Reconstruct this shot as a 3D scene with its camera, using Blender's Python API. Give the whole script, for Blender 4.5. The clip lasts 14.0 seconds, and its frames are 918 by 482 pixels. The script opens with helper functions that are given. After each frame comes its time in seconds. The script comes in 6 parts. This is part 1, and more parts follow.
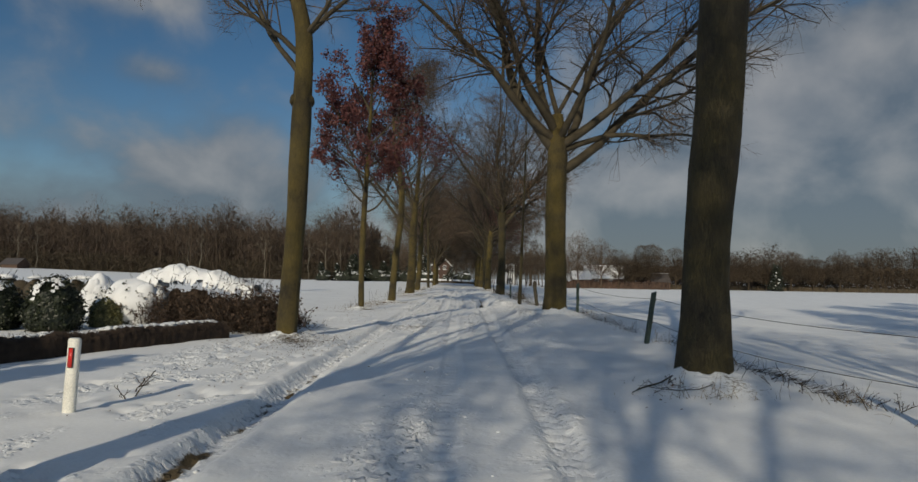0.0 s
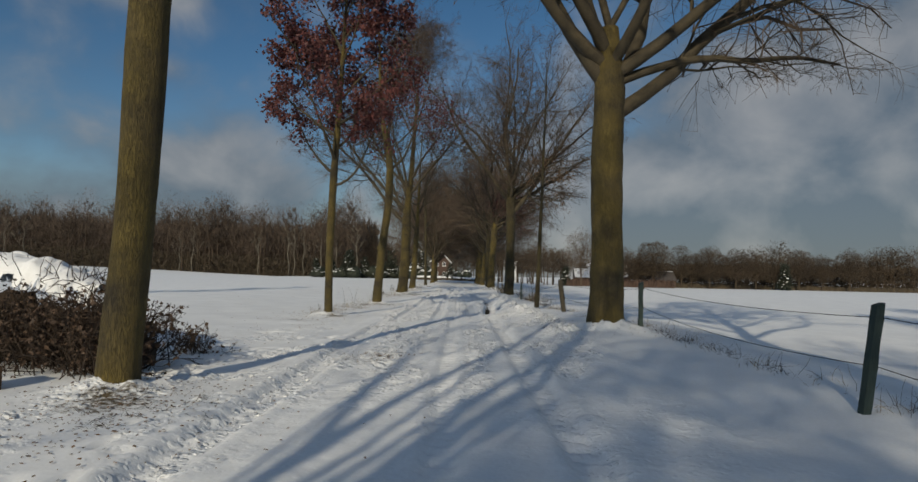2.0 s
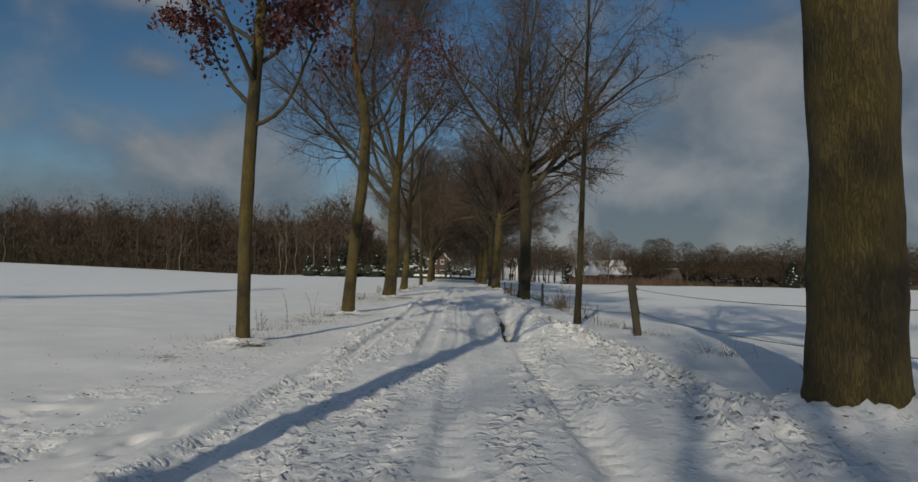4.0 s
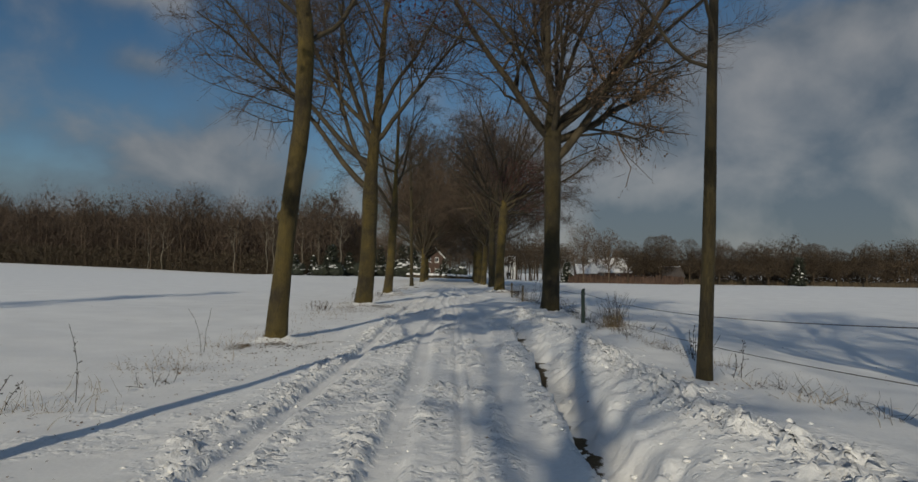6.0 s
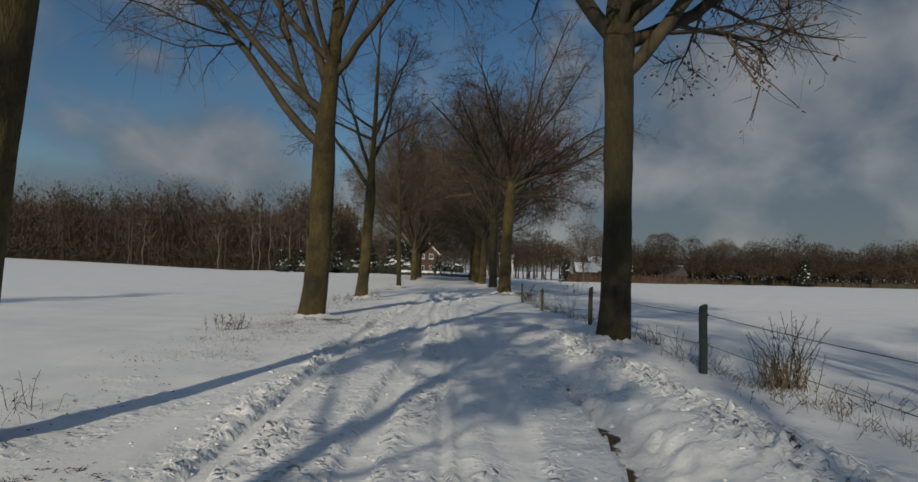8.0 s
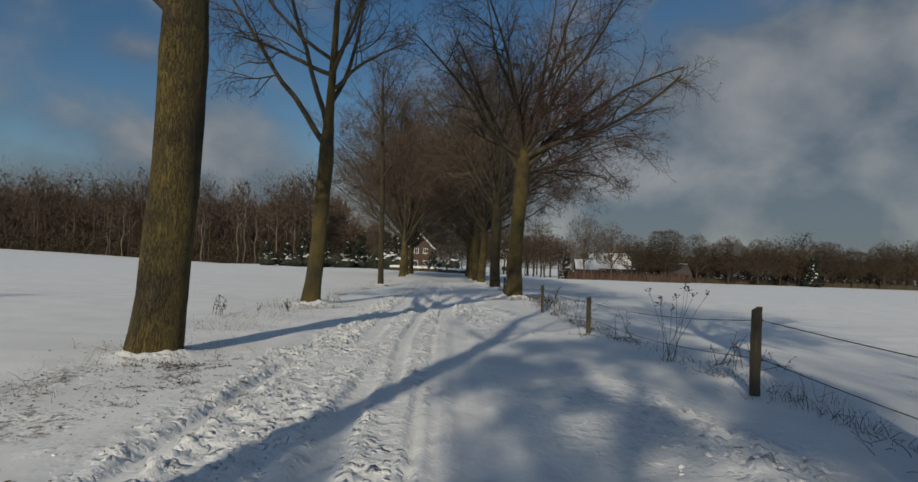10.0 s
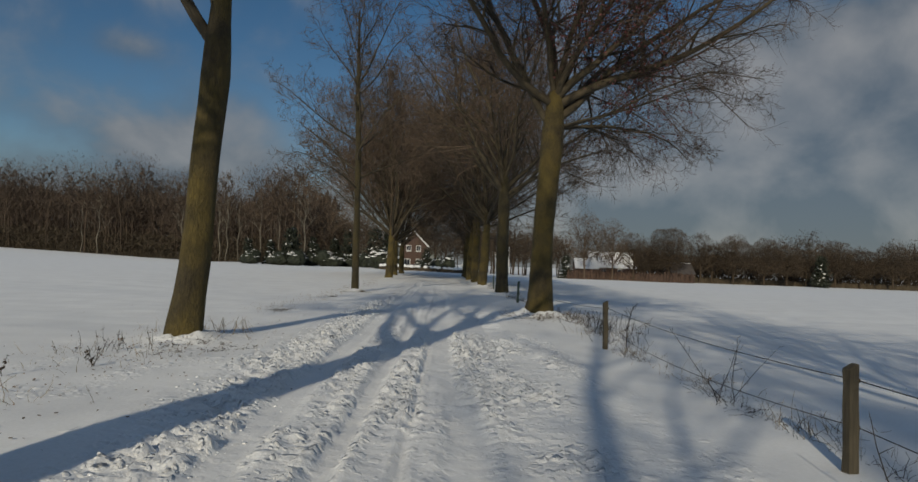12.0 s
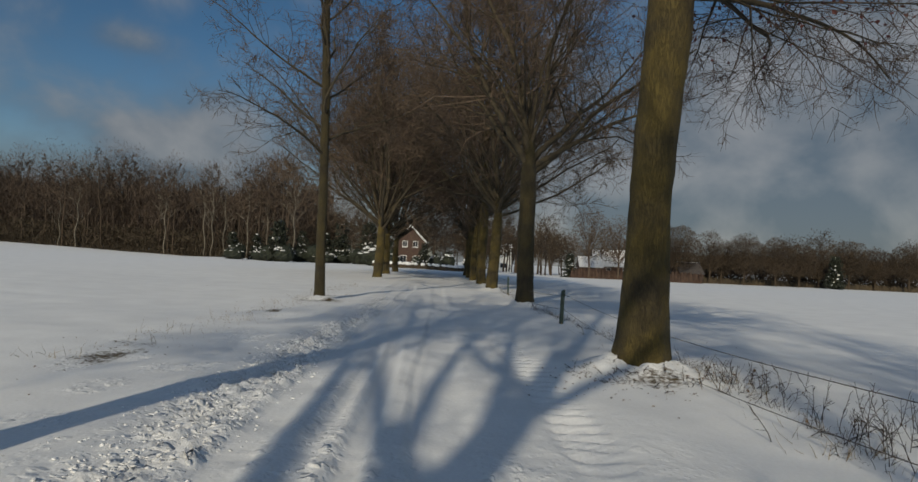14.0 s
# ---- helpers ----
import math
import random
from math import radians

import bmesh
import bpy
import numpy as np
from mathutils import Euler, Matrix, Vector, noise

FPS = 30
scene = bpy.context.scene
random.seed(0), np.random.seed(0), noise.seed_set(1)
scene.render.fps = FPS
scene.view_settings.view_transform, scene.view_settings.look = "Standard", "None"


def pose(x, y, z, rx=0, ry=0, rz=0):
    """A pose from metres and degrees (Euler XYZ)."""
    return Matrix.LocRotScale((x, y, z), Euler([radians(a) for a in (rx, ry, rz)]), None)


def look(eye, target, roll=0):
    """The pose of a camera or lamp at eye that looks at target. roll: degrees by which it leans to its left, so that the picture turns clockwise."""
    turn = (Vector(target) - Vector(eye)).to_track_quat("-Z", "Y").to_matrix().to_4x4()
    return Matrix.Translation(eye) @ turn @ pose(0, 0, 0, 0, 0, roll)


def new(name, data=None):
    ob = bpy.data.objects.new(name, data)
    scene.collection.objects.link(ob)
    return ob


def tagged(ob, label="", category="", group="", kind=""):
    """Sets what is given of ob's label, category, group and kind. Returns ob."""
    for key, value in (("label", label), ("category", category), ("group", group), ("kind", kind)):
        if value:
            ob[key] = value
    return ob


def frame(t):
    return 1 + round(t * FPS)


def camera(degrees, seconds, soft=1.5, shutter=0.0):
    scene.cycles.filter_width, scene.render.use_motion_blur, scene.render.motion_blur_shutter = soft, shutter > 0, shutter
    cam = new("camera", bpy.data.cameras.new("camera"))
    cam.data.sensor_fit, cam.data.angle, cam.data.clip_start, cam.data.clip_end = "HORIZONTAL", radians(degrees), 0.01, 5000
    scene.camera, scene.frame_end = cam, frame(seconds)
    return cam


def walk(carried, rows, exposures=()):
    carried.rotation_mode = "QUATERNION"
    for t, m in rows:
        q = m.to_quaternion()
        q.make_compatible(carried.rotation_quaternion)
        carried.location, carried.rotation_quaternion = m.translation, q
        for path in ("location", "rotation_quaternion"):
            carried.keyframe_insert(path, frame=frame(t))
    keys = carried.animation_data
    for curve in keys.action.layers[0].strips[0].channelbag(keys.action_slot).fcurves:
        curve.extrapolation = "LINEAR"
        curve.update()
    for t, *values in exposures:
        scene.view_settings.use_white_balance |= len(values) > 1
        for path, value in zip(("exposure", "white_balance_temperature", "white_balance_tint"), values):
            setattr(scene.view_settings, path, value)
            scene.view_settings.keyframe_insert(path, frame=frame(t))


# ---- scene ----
cam = camera(75.0, 14.0)
PATH = [
    (0, (0.370, -0.132, 1.443), (0.346, 1.868, 1.566), 0.74),
    (0.5, (0.349, 1.485, 1.430), (0.325, 3.485, 1.550), 0.81),
    (1, (0.325, 3.208, 1.417), (0.300, 5.208, 1.534), 0.88),
    (1.5, (0.296, 5.068, 1.406), (0.271, 7.068, 1.520), 0.96),
    (2, (0.259, 7.062, 1.398), (0.235, 9.062, 1.512), 1.01),
    (2.5, (0.212, 9.138, 1.397), (0.189, 11.138, 1.509), 1.01),
    (3, (0.158, 11.273, 1.403), (0.136, 13.273, 1.513), 0.97),
    (3.5, (0.105, 13.437, 1.415), (0.084, 15.437, 1.523), 0.91),
    (4, (0.053, 15.617, 1.431), (0.034, 17.617, 1.539), 0.83),
    (4.5, (0.003, 17.819, 1.450), (-0.011, 19.819, 1.556), 0.76),
    (5, (-0.043, 20.048, 1.468), (-0.053, 22.048, 1.573), 0.70),
    (5.5, (-0.084, 22.311, 1.483), (-0.090, 24.311, 1.586), 0.67),
    (6, (-0.119, 24.601, 1.491), (-0.122, 26.601, 1.594), 0.68),
    (6.5, (-0.141, 26.879, 1.494), (-0.141, 28.879, 1.595), 0.73),
    (7, (-0.148, 29.119, 1.492), (-0.145, 31.119, 1.592), 0.82),
    (7.5, (-0.142, 31.323, 1.488), (-0.135, 33.323, 1.586), 0.95),
    (8, (-0.123, 33.553, 1.483), (-0.112, 35.553, 1.578), 1.11),
    (8.5, (-0.093, 35.822, 1.475), (-0.079, 37.822, 1.566), 1.29),
    (9, (-0.058, 38.123, 1.467), (-0.041, 40.123, 1.554), 1.47),
    (9.5, (-0.023, 40.446, 1.460), (-0.003, 42.446, 1.544), 1.64),
    (10, (0.004, 42.781, 1.458), (0.027, 44.781, 1.539), 1.78),
    (10.5, (0.018, 45.120, 1.462), (0.045, 47.120, 1.541), 1.86),
    (11, (0.017, 47.463, 1.474), (0.048, 49.463, 1.552), 1.88),
    (11.5, (0.009, 49.828, 1.491), (0.044, 51.828, 1.569), 1.90),
    (12, (-0.008, 52.220, 1.510), (0.032, 54.220, 1.587), 1.94),
    (12.5, (-0.033, 54.607, 1.524), (0.011, 56.607, 1.600), 2.02),
    (13, (-0.067, 56.992, 1.531), (-0.022, 58.992, 1.605), 2.14),
    (13.5, (-0.112, 59.382, 1.531), (-0.066, 61.382, 1.602), 2.28),
    (14, (-0.165, 61.779, 1.527), (-0.120, 63.779, 1.595), 2.44),
]
walk(cam, [(t, look(eye, target, roll)) for t, eye, target, roll in PATH], [(0, 0.04), (1.5, 0.14), (3, 0.0), (5.5, -0.18), (6.5, -0.16), (7.5, -0.2), (8, -0.15), (11, -0.03), (12.5, -0.13), (14, -0.05)])

import functools

# ---- light ----
SHADOW_AZ, SUN_EL = radians(16.6), radians(24.0)   # the way the shadows run, clockwise from +y
sun_way = Vector((math.sin(SHADOW_AZ) * math.cos(SUN_EL), math.cos(SHADOW_AZ) * math.cos(SUN_EL), -math.sin(SUN_EL)))
sun = new("sun", bpy.data.lights.new("sun", "SUN"))
sun.data.energy, sun.data.angle, sun.data.color = 2.58, radians(0.65), (1.0, 0.893, 0.685)
sun.matrix_world = look((-20, -60, 40), Vector((-20, -60, 40)) + sun_way)

world = bpy.data.worlds.new("winter_sky")
scene.world = world
world.use_nodes = True
wn, wl = world.node_tree.nodes, world.node_tree.links
wn.clear()


def wnode(kind, **kw):
    n = wn.new(kind)
    for k, v in kw.items():
        n.inputs[k].default_value = v
    return n


sky = wn.new("ShaderNodeTexSky")
sky.sky_type, sky.sun_disc = "NISHITA", False
sky.sun_elevation, sky.sun_rotation = SUN_EL, math.pi + SHADOW_AZ
sky.air_density, sky.dust_density, sky.ozone_density = 1.0, 0.2, 1.3
bg_blue = wnode("ShaderNodeBackground", Strength=0.056)
coord = wn.new("ShaderNodeTexCoord")
sep = wn.new("ShaderNodeSeparateXYZ")
wl.new(coord.outputs["Generated"], sep.inputs[0])


def wmath(op, a, b=0.0):
    n = wn.new("ShaderNodeMath")
    n.operation = op
    for i, v in enumerate((a, b)):
        if isinstance(v, (int, float)):
            n.inputs[i].default_value = v
        else:
            wl.new(v, n.inputs[i])
    return n.outputs[0]


dx, dy, dz = sep.outputs
bearing = wmath("ARCTAN2", dx, dy)
height = wmath("ARCSINE", dz)
flat = wn.new("ShaderNodeCombineXYZ")
wl.new(dx, flat.inputs[0])
wl.new(dy, flat.inputs[1])
wl.new(wmath("ADD", wmath("MULTIPLY", dz, 1.25), 1.9), flat.inputs[2])
bank = wnode("ShaderNodeTexNoise", Scale=2.1, Detail=6.0, Roughness=0.5, Distortion=0.3)
puff = wnode("ShaderNodeTexNoise", Scale=7.5, Detail=5.0, Roughness=0.5, Distortion=0.2)
wl.new(flat.outputs[0], bank.inputs["Vector"])
wl.new(flat.outputs[0], puff.inputs["Vector"])


def cloud(az, el, wide, tall, slope=0.0):
    """A soft bank round a bearing and a height, in degrees."""
    ax = wmath("SUBTRACT", bearing, radians(az))
    ay = wmath("SUBTRACT", wmath("SUBTRACT", height, radians(el)), wmath("MULTIPLY", ax, slope))
    q = wmath("ADD", wmath("POWER", wmath("ABSOLUTE", wmath("DIVIDE", ax, radians(wide))), 2.0), wmath("POWER", wmath("ABSOLUTE", wmath("DIVIDE", ay, radians(tall))), 2.0))
    return wmath("EXPONENT", wmath("MULTIPLY", q, -1.0))


def total(items):
    out = 0.0
    for amp, item in items:
        out = wmath("ADD", wmath("MULTIPLY", item, amp), out)
    return out


# white heaps of cloud and grey sheets, with clear blue between
white = total(((0.4, cloud(-36, 11.5, 15, 1.9, -0.16)), (0.8, cloud(-28, 17, 3.5, 1.4)), (0.95, cloud(-34, 23.5, 13, 2.6)), (0.8, cloud(17, 9.5, 5, 2.6)), (0.8, cloud(30, 12.5, 9, 4.0)), (0.8, cloud(38, 17.5, 9, 4.0)), (0.25, cloud(-22, 12, 8, 3.0)), (0.4, cloud(5, 12, 9, 6.0))))
grey = total(((0.75, cloud(30, 6, 26, 5.5)), (0.9, cloud(32, 15, 22, 9.0)), (0.45, cloud(-30, 6.5, 30, 3.5)), (0.35, cloud(-21, 12, 7, 5.0)), (0.3, cloud(10, 20, 12, 10.0)), (0.8, wmath("EXPONENT", wmath("MULTIPLY", wmath("POWER", wmath("ABSOLUTE", height), 2.0), -110.0)))))
# last term: extra cloud above the view, added to fill the shadows
cover = total(((0.75, bank.outputs[0]), (0.75, puff.outputs[0]), (0.42, white), (0.5, grey), (-0.25, wmath("MAXIMUM", dz, 0.0)), (1.1, wmath("MAXIMUM", wmath("SUBTRACT", dz, 0.48), 0.0))))
ramp = wn.new("ShaderNodeMapRange")
ramp.interpolation_type = "SMOOTHSTEP"
ramp.inputs["From Min"].default_value, ramp.inputs["From Max"].default_value = 0.72, 1.18
wl.new(cover, ramp.inputs["Value"])
tone = wn.new("ShaderNodeValToRGB")
tone.color_ramp.elements[0].color, tone.color_ramp.elements[0].position = (0.12, 0.15, 0.184, 1), 0.40
tone.color_ramp.elements[1].color, tone.color_ramp.elements[1].position = (0.335, 0.336, 0.338, 1), 0.95
wl.new(total(((1.5, puff.outputs[0]), (0.26, white), (-0.3, wmath("ADD", 1.0, 0.0)))), tone.inputs[0])
bg_cloud = wnode("ShaderNodeBackground", Strength=0.92)
# cloud behind the view is brightened towards the sun, added as fill for the shadows
toward = wn.new("ShaderNodeVectorMath")
toward.operation = "DOT_PRODUCT"
toward.inputs[1].default_value = -sun_way
wl.new(coord.outputs["Generated"], toward.inputs[0])
wl.new(wmath("MULTIPLY", wmath("ADD", wmath("MULTIPLY", wmath("MAXIMUM", toward.outputs["Value"], 0.0), 2.6), 1.0), 0.92), bg_cloud.inputs["Strength"])
wl.new(tone.outputs[0], bg_cloud.inputs[0])
deep = wn.new("ShaderNodeHueSaturation")
deep.inputs["Saturation"].default_value = 1.3
deep.inputs["Hue"].default_value = 0.5
wl.new(sky.outputs[0], deep.inputs["Color"])
wl.new(deep.outputs[0], bg_blue.inputs[0])
mix = wn.new("ShaderNodeMixShader")
wl.new(wmath("MULTIPLY", ramp.outputs[0], 0.9), mix.inputs[0])
wl.new(bg_blue.outputs[0], mix.inputs[1])
wl.new(bg_cloud.outputs[0], mix.inputs[2])
outw = wn.new("ShaderNodeOutputWorld")
wl.new(mix.outputs[0], outw.inputs[0])


# ---- materials ----
def material(name, c1, c2, scale=6.0, rough=0.8, bump=0.3, bump_scale=30.0, stretch=(1, 1, 1), detail=5.0, extra=None, metal=0.0, dist=0.02):
    """Two tones mixed by noise at one scale, a finer grain on top, and a fine relief."""
    m = bpy.data.materials.new(name)
    m.use_nodes = True
    n, l = m.node_tree.nodes, m.node_tree.links
    b = n["Principled BSDF"]
    b.inputs["Roughness"].default_value, b.inputs["Metallic"].default_value = rough, metal
    tc, mp = n.new("ShaderNodeTexCoord"), n.new("ShaderNodeMapping")
    mp.inputs["Scale"].default_value = stretch
    l.new(tc.outputs["Object"], mp.inputs[0])
    big, fine = n.new("ShaderNodeTexNoise"), n.new("ShaderNodeTexNoise")
    big.inputs["Scale"].default_value, big.inputs["Detail"].default_value = scale, detail
    fine.inputs["Scale"].default_value, fine.inputs["Detail"].default_value = bump_scale, 4.0
    for t in (big, fine):
        l.new(mp.outputs[0], t.inputs["Vector"])
    r = n.new("ShaderNodeValToRGB")
    r.color_ramp.elements[0].position, r.color_ramp.elements[1].position = 0.32, 0.68
    r.color_ramp.elements[0].color, r.color_ramp.elements[1].color = (*c1, 1), (*c2, 1)
    l.new(big.outputs[0], r.inputs[0])
    hsv = n.new("ShaderNodeHueSaturation")
    info = n.new("ShaderNodeNewGeometry")
    val = n.new("ShaderNodeMapRange")
    val.inputs["To Min"].default_value, val.inputs["To Max"].default_value = 0.8, 1.2
    l.new(info.outputs["Random Per Island"], val.inputs["Value"])
    grain = n.new("ShaderNodeMapRange")
    grain.inputs["From Min"].default_value, grain.inputs["From Max"].default_value = 0.3, 0.7
    grain.inputs["To Min"].default_value, grain.inputs["To Max"].default_value = 0.82, 1.18
    l.new(fine.outputs[0], grain.inputs["Value"])
    mul = n.new("ShaderNodeMath")
    mul.operation = "MULTIPLY"
    l.new(val.outputs[0], mul.inputs[0])
    l.new(grain.outputs[0], mul.inputs[1])
    l.new(mul.outputs[0], hsv.inputs["Value"])
    l.new(r.outputs[0], hsv.inputs["Color"])
    l.new(hsv.outputs[0], b.inputs["Base Color"])
    bp = n.new("ShaderNodeBump")
    bp.inputs["Strength"].default_value, bp.inputs["Distance"].default_value = bump, dist
    l.new(fine.outputs[0], bp.inputs["Height"])
    l.new(bp.outputs[0], b.inputs["Normal"])
    if "snow" in name:
        val.inputs["To Min"].default_value, val.inputs["To Max"].default_value = 0.95, 1.04
        grain.inputs["To Min"].default_value, grain.inputs["To Max"].default_value = 0.965, 1.035
        b.inputs["Specular IOR Level"].default_value = 0.15
    if extra:
        extra(m, n, l, b, r, bp, tc)
    return m


def snow_ground(m, n, l, b, r, bp, tc):
    """Snow with bared earth, trodden leaf litter, grit and the rut's painted shade where the attribute 'bare' says so.
    """
    at = n.new("ShaderNodeAttribute")
    at.attribute_name = "bare"
    spots = n.new("ShaderNodeTexNoise")
    spots.inputs["Scale"].default_value, spots.inputs["Detail"].default_value, spots.inputs["Roughness"].default_value = 12.0, 7.0, 0.72
    l.new(tc.outputs["Object"], spots.inputs["Vector"])
    add = n.new("ShaderNodeMath")
    add.operation = "ADD"
    l.new(at.outputs["Fac"], add.inputs[0])
    l.new(spots.outputs[0], add.inputs[1])
    cut = n.new("ShaderNodeMapRange")
    cut.inputs["From Min"].default_value, cut.inputs["From Max"].default_value = 0.95, 1.12
    l.new(add.outputs[0], cut.inputs["Value"])
    earth = n.new("ShaderNodeValToRGB")
    earth.color_ramp.elements[0].color, earth.color_ramp.elements[1].color = (0.045, 0.036, 0.022, 1), (0.16, 0.12, 0.07, 1)
    l.new(spots.outputs[0], earth.inputs[0])
    mx = n.new("ShaderNodeMix")
    mx.data_type = "RGBA"
    old = b.inputs["Base Color"].links[0].from_socket
    l.new(cut.outputs[0], mx.inputs["Factor"])
    l.new(old, mx.inputs["A"])
    l.new(earth.outputs[0], mx.inputs["B"])
    l.new(mx.outputs["Result"], b.inputs["Base Color"])
    # broken crusts of a hand's breadth where wheels have churned the snow
    ch = n.new("ShaderNodeAttribute")
    ch.attribute_name = "churn"
    warp = n.new("ShaderNodeTexNoise")
    warp.inputs["Scale"].default_value, warp.inputs["Detail"].default_value = 7.0, 5.0
    l.new(tc.outputs["Object"], warp.inputs["Vector"])
    wv = n.new("ShaderNodeMix")
    wv.data_type = "VECTOR"
    wv.inputs["Factor"].default_value = 0.1
    l.new(tc.outputs["Object"], wv.inputs["A"])
    l.new(warp.outputs["Color"], wv.inputs["B"])
    total_h = warp.outputs[0]
    for size, some, tall in ((17.0, 0.5, 0.35), (8.0, 0.6, 0.6)):
        # flat-topped crumbs in some of the cells, bare crust between them
        crumb, one = n.new("ShaderNodeTexVoronoi"), n.new("ShaderNodeSeparateColor")
        crumb.inputs["Scale"].default_value = size
        l.new(wv.outputs["Result"], crumb.inputs["Vector"])
        l.new(crumb.outputs["Color"], one.inputs[0])
        body = n.new("ShaderNodeMapRange")
        body.interpolation_type = "SMOOTHSTEP"
        body.inputs["From Min"].default_value, body.inputs["From Max"].default_value = 0.5, 0.24
        l.new(crumb.outputs["Distance"], body.inputs["Value"])
        pick = n.new("ShaderNodeMath")
        pick.operation = "GREATER_THAN"
        pick.inputs[1].default_value = some
        l.new(one.outputs[0], pick.inputs[0])
        both = n.new("ShaderNodeMath")
        both.operation = "MULTIPLY"
        l.new(body.outputs[0], both.inputs[0])
        l.new(pick.outputs[0], both.inputs[1])
        plus = n.new("ShaderNodeMath")
        plus.operation = "MULTIPLY_ADD"
        plus.inputs[1].default_value = tall
        l.new(both.outputs[0], plus.inputs[0])
        l.new(total_h, plus.inputs[2])
        total_h = plus.outputs[0]
    st = n.new("ShaderNodeMath")
    st.operation = "MULTIPLY_ADD"
    st.inputs[1].default_value, st.inputs[2].default_value = 0.95, 0.04
    l.new(ch.outputs["Fac"], st.inputs[0])
    b2 = n.new("ShaderNodeBump")
    b2.inputs["Distance"].default_value = 0.05
    l.new(st.outputs[0], b2.inputs["Strength"])
    l.new(total_h, b2.inputs["Height"])
    l.new(b2.outputs[0], bp.inputs["Normal"])


def mossy(m, n, l, b, r, bp, tc, moss=(0.12, 0.088, 0.019), most=0.84, cells=36.0, furrow=0.68, relief=0.03):
    """Green algae on bark in soft, large patches, with ridged furrows."""
    big = n.new("ShaderNodeTexNoise")
    big.inputs["Scale"].default_value, big.inputs["Detail"].default_value = 1.3, 4.0
    l.new(tc.outputs["Object"], big.inputs["Vector"])
    cut = n.new("ShaderNodeMapRange")
    cut.inputs["From Min"].default_value, cut.inputs["From Max"].default_value = 0.33, 0.6
    cut.inputs["To Max"].default_value = most
    l.new(big.outputs[0], cut.inputs["Value"])
    mx = n.new("ShaderNodeMix")
    mx.data_type = "RGBA"
    old = b.inputs["Base Color"].links[0].from_socket
    l.new(cut.outputs[0], mx.inputs["Factor"])
    l.new(old, mx.inputs["A"])
    mx.inputs["B"].default_value = (*moss, 1)
    l.new(mx.outputs["Result"], b.inputs["Base Color"])
    wave = n.new("ShaderNodeTexNoise")
    mp = n.new("ShaderNodeMapping")
    mp.inputs["Scale"].default_value = (1, 1, 0.14)
    l.new(tc.outputs["Object"], mp.inputs[0])
    wave.inputs["Scale"].default_value, wave.inputs["Detail"].default_value = 26.0, 3.0
    l.new(mp.outputs[0], wave.inputs["Vector"])
    # long plates parted by dark furrows
    mp2 = n.new("ShaderNodeMapping")
    mp2.inputs["Scale"].default_value = (1, 1, 0.085)
    bend = n.new("ShaderNodeMix")
    bend.data_type = "VECTOR"
    bend.inputs["Factor"].default_value = 0.15
    l.new(tc.outputs["Object"], bend.inputs["A"])
    l.new(wave.outputs["Color"], bend.inputs["B"])
    l.new(bend.outputs["Result"], mp2.inputs[0])
    plate = n.new("ShaderNodeTexVoronoi")
    plate.feature = "DISTANCE_TO_EDGE"
    plate.inputs["Scale"].default_value = cells
    l.new(mp2.outputs[0], plate.inputs["Vector"])
    gap = n.new("ShaderNodeMapRange")
    gap.inputs["From Max"].default_value = 0.16
    gap.inputs["To Min"].default_value, gap.inputs["To Max"].default_value = furrow, 1.1
    l.new(plate.outputs["Distance"], gap.inputs["Value"])
    dark = n.new("ShaderNodeHueSaturation")
    l.new(gap.outputs[0], dark.inputs["Value"])
    l.new(mx.outputs["Result"], dark.inputs["Color"])
    l.new(dark.outputs[0], b.inputs["Base Color"])
    ridge = n.new("ShaderNodeMath")
    ridge.operation = "MULTIPLY_ADD"
    ridge.inputs[1].default_value = 0.35
    l.new(wave.outputs[0], ridge.inputs[0])
    l.new(gap.outputs[0], ridge.inputs[2])
    b2 = n.new("ShaderNodeBump")
    b2.inputs["Strength"].default_value, b2.inputs["Distance"].default_value = 0.85, relief
    l.new(ridge.outputs[0], b2.inputs["Height"])
    l.new(b2.outputs[0], bp.inputs["Normal"])


SNOW = material("snow", (0.80, 0.80, 0.805), (0.87, 0.87, 0.87), 1.2, 0.9, 0.12, 42.0, dist=0.01)
GROUND = material("snow_ground", (0.78, 0.785, 0.79), (0.86, 0.865, 0.865), 0.9, 0.85, 0.1, 30.0, extra=snow_ground, dist=0.01)
BARK = material("bark", (0.025, 0.019, 0.009), (0.06, 0.046, 0.02), 5.0, 0.9, 0.7, 40.0, (1, 1, 0.35), extra=mossy)
BARK_DEEP = material("furrowed_bark", (0.025, 0.019, 0.009), (0.06, 0.046, 0.02), 5.0, 0.9, 0.7, 40.0, (1, 1, 0.35), extra=functools.partial(mossy, most=0.78, cells=34.0, furrow=0.5, relief=0.045))
BARK_DARK = material("dark_bark", (0.02, 0.016, 0.009), (0.045, 0.037, 0.02), 6.0, 0.9, 0.6, 45.0, (1, 1, 0.35), extra=functools.partial(mossy, moss=(0.07, 0.053, 0.014), most=0.65))
LIMB = material("limb_bark", (0.032, 0.025, 0.014), (0.072, 0.056, 0.031), 3.0, 0.85, 0.4, 50.0)
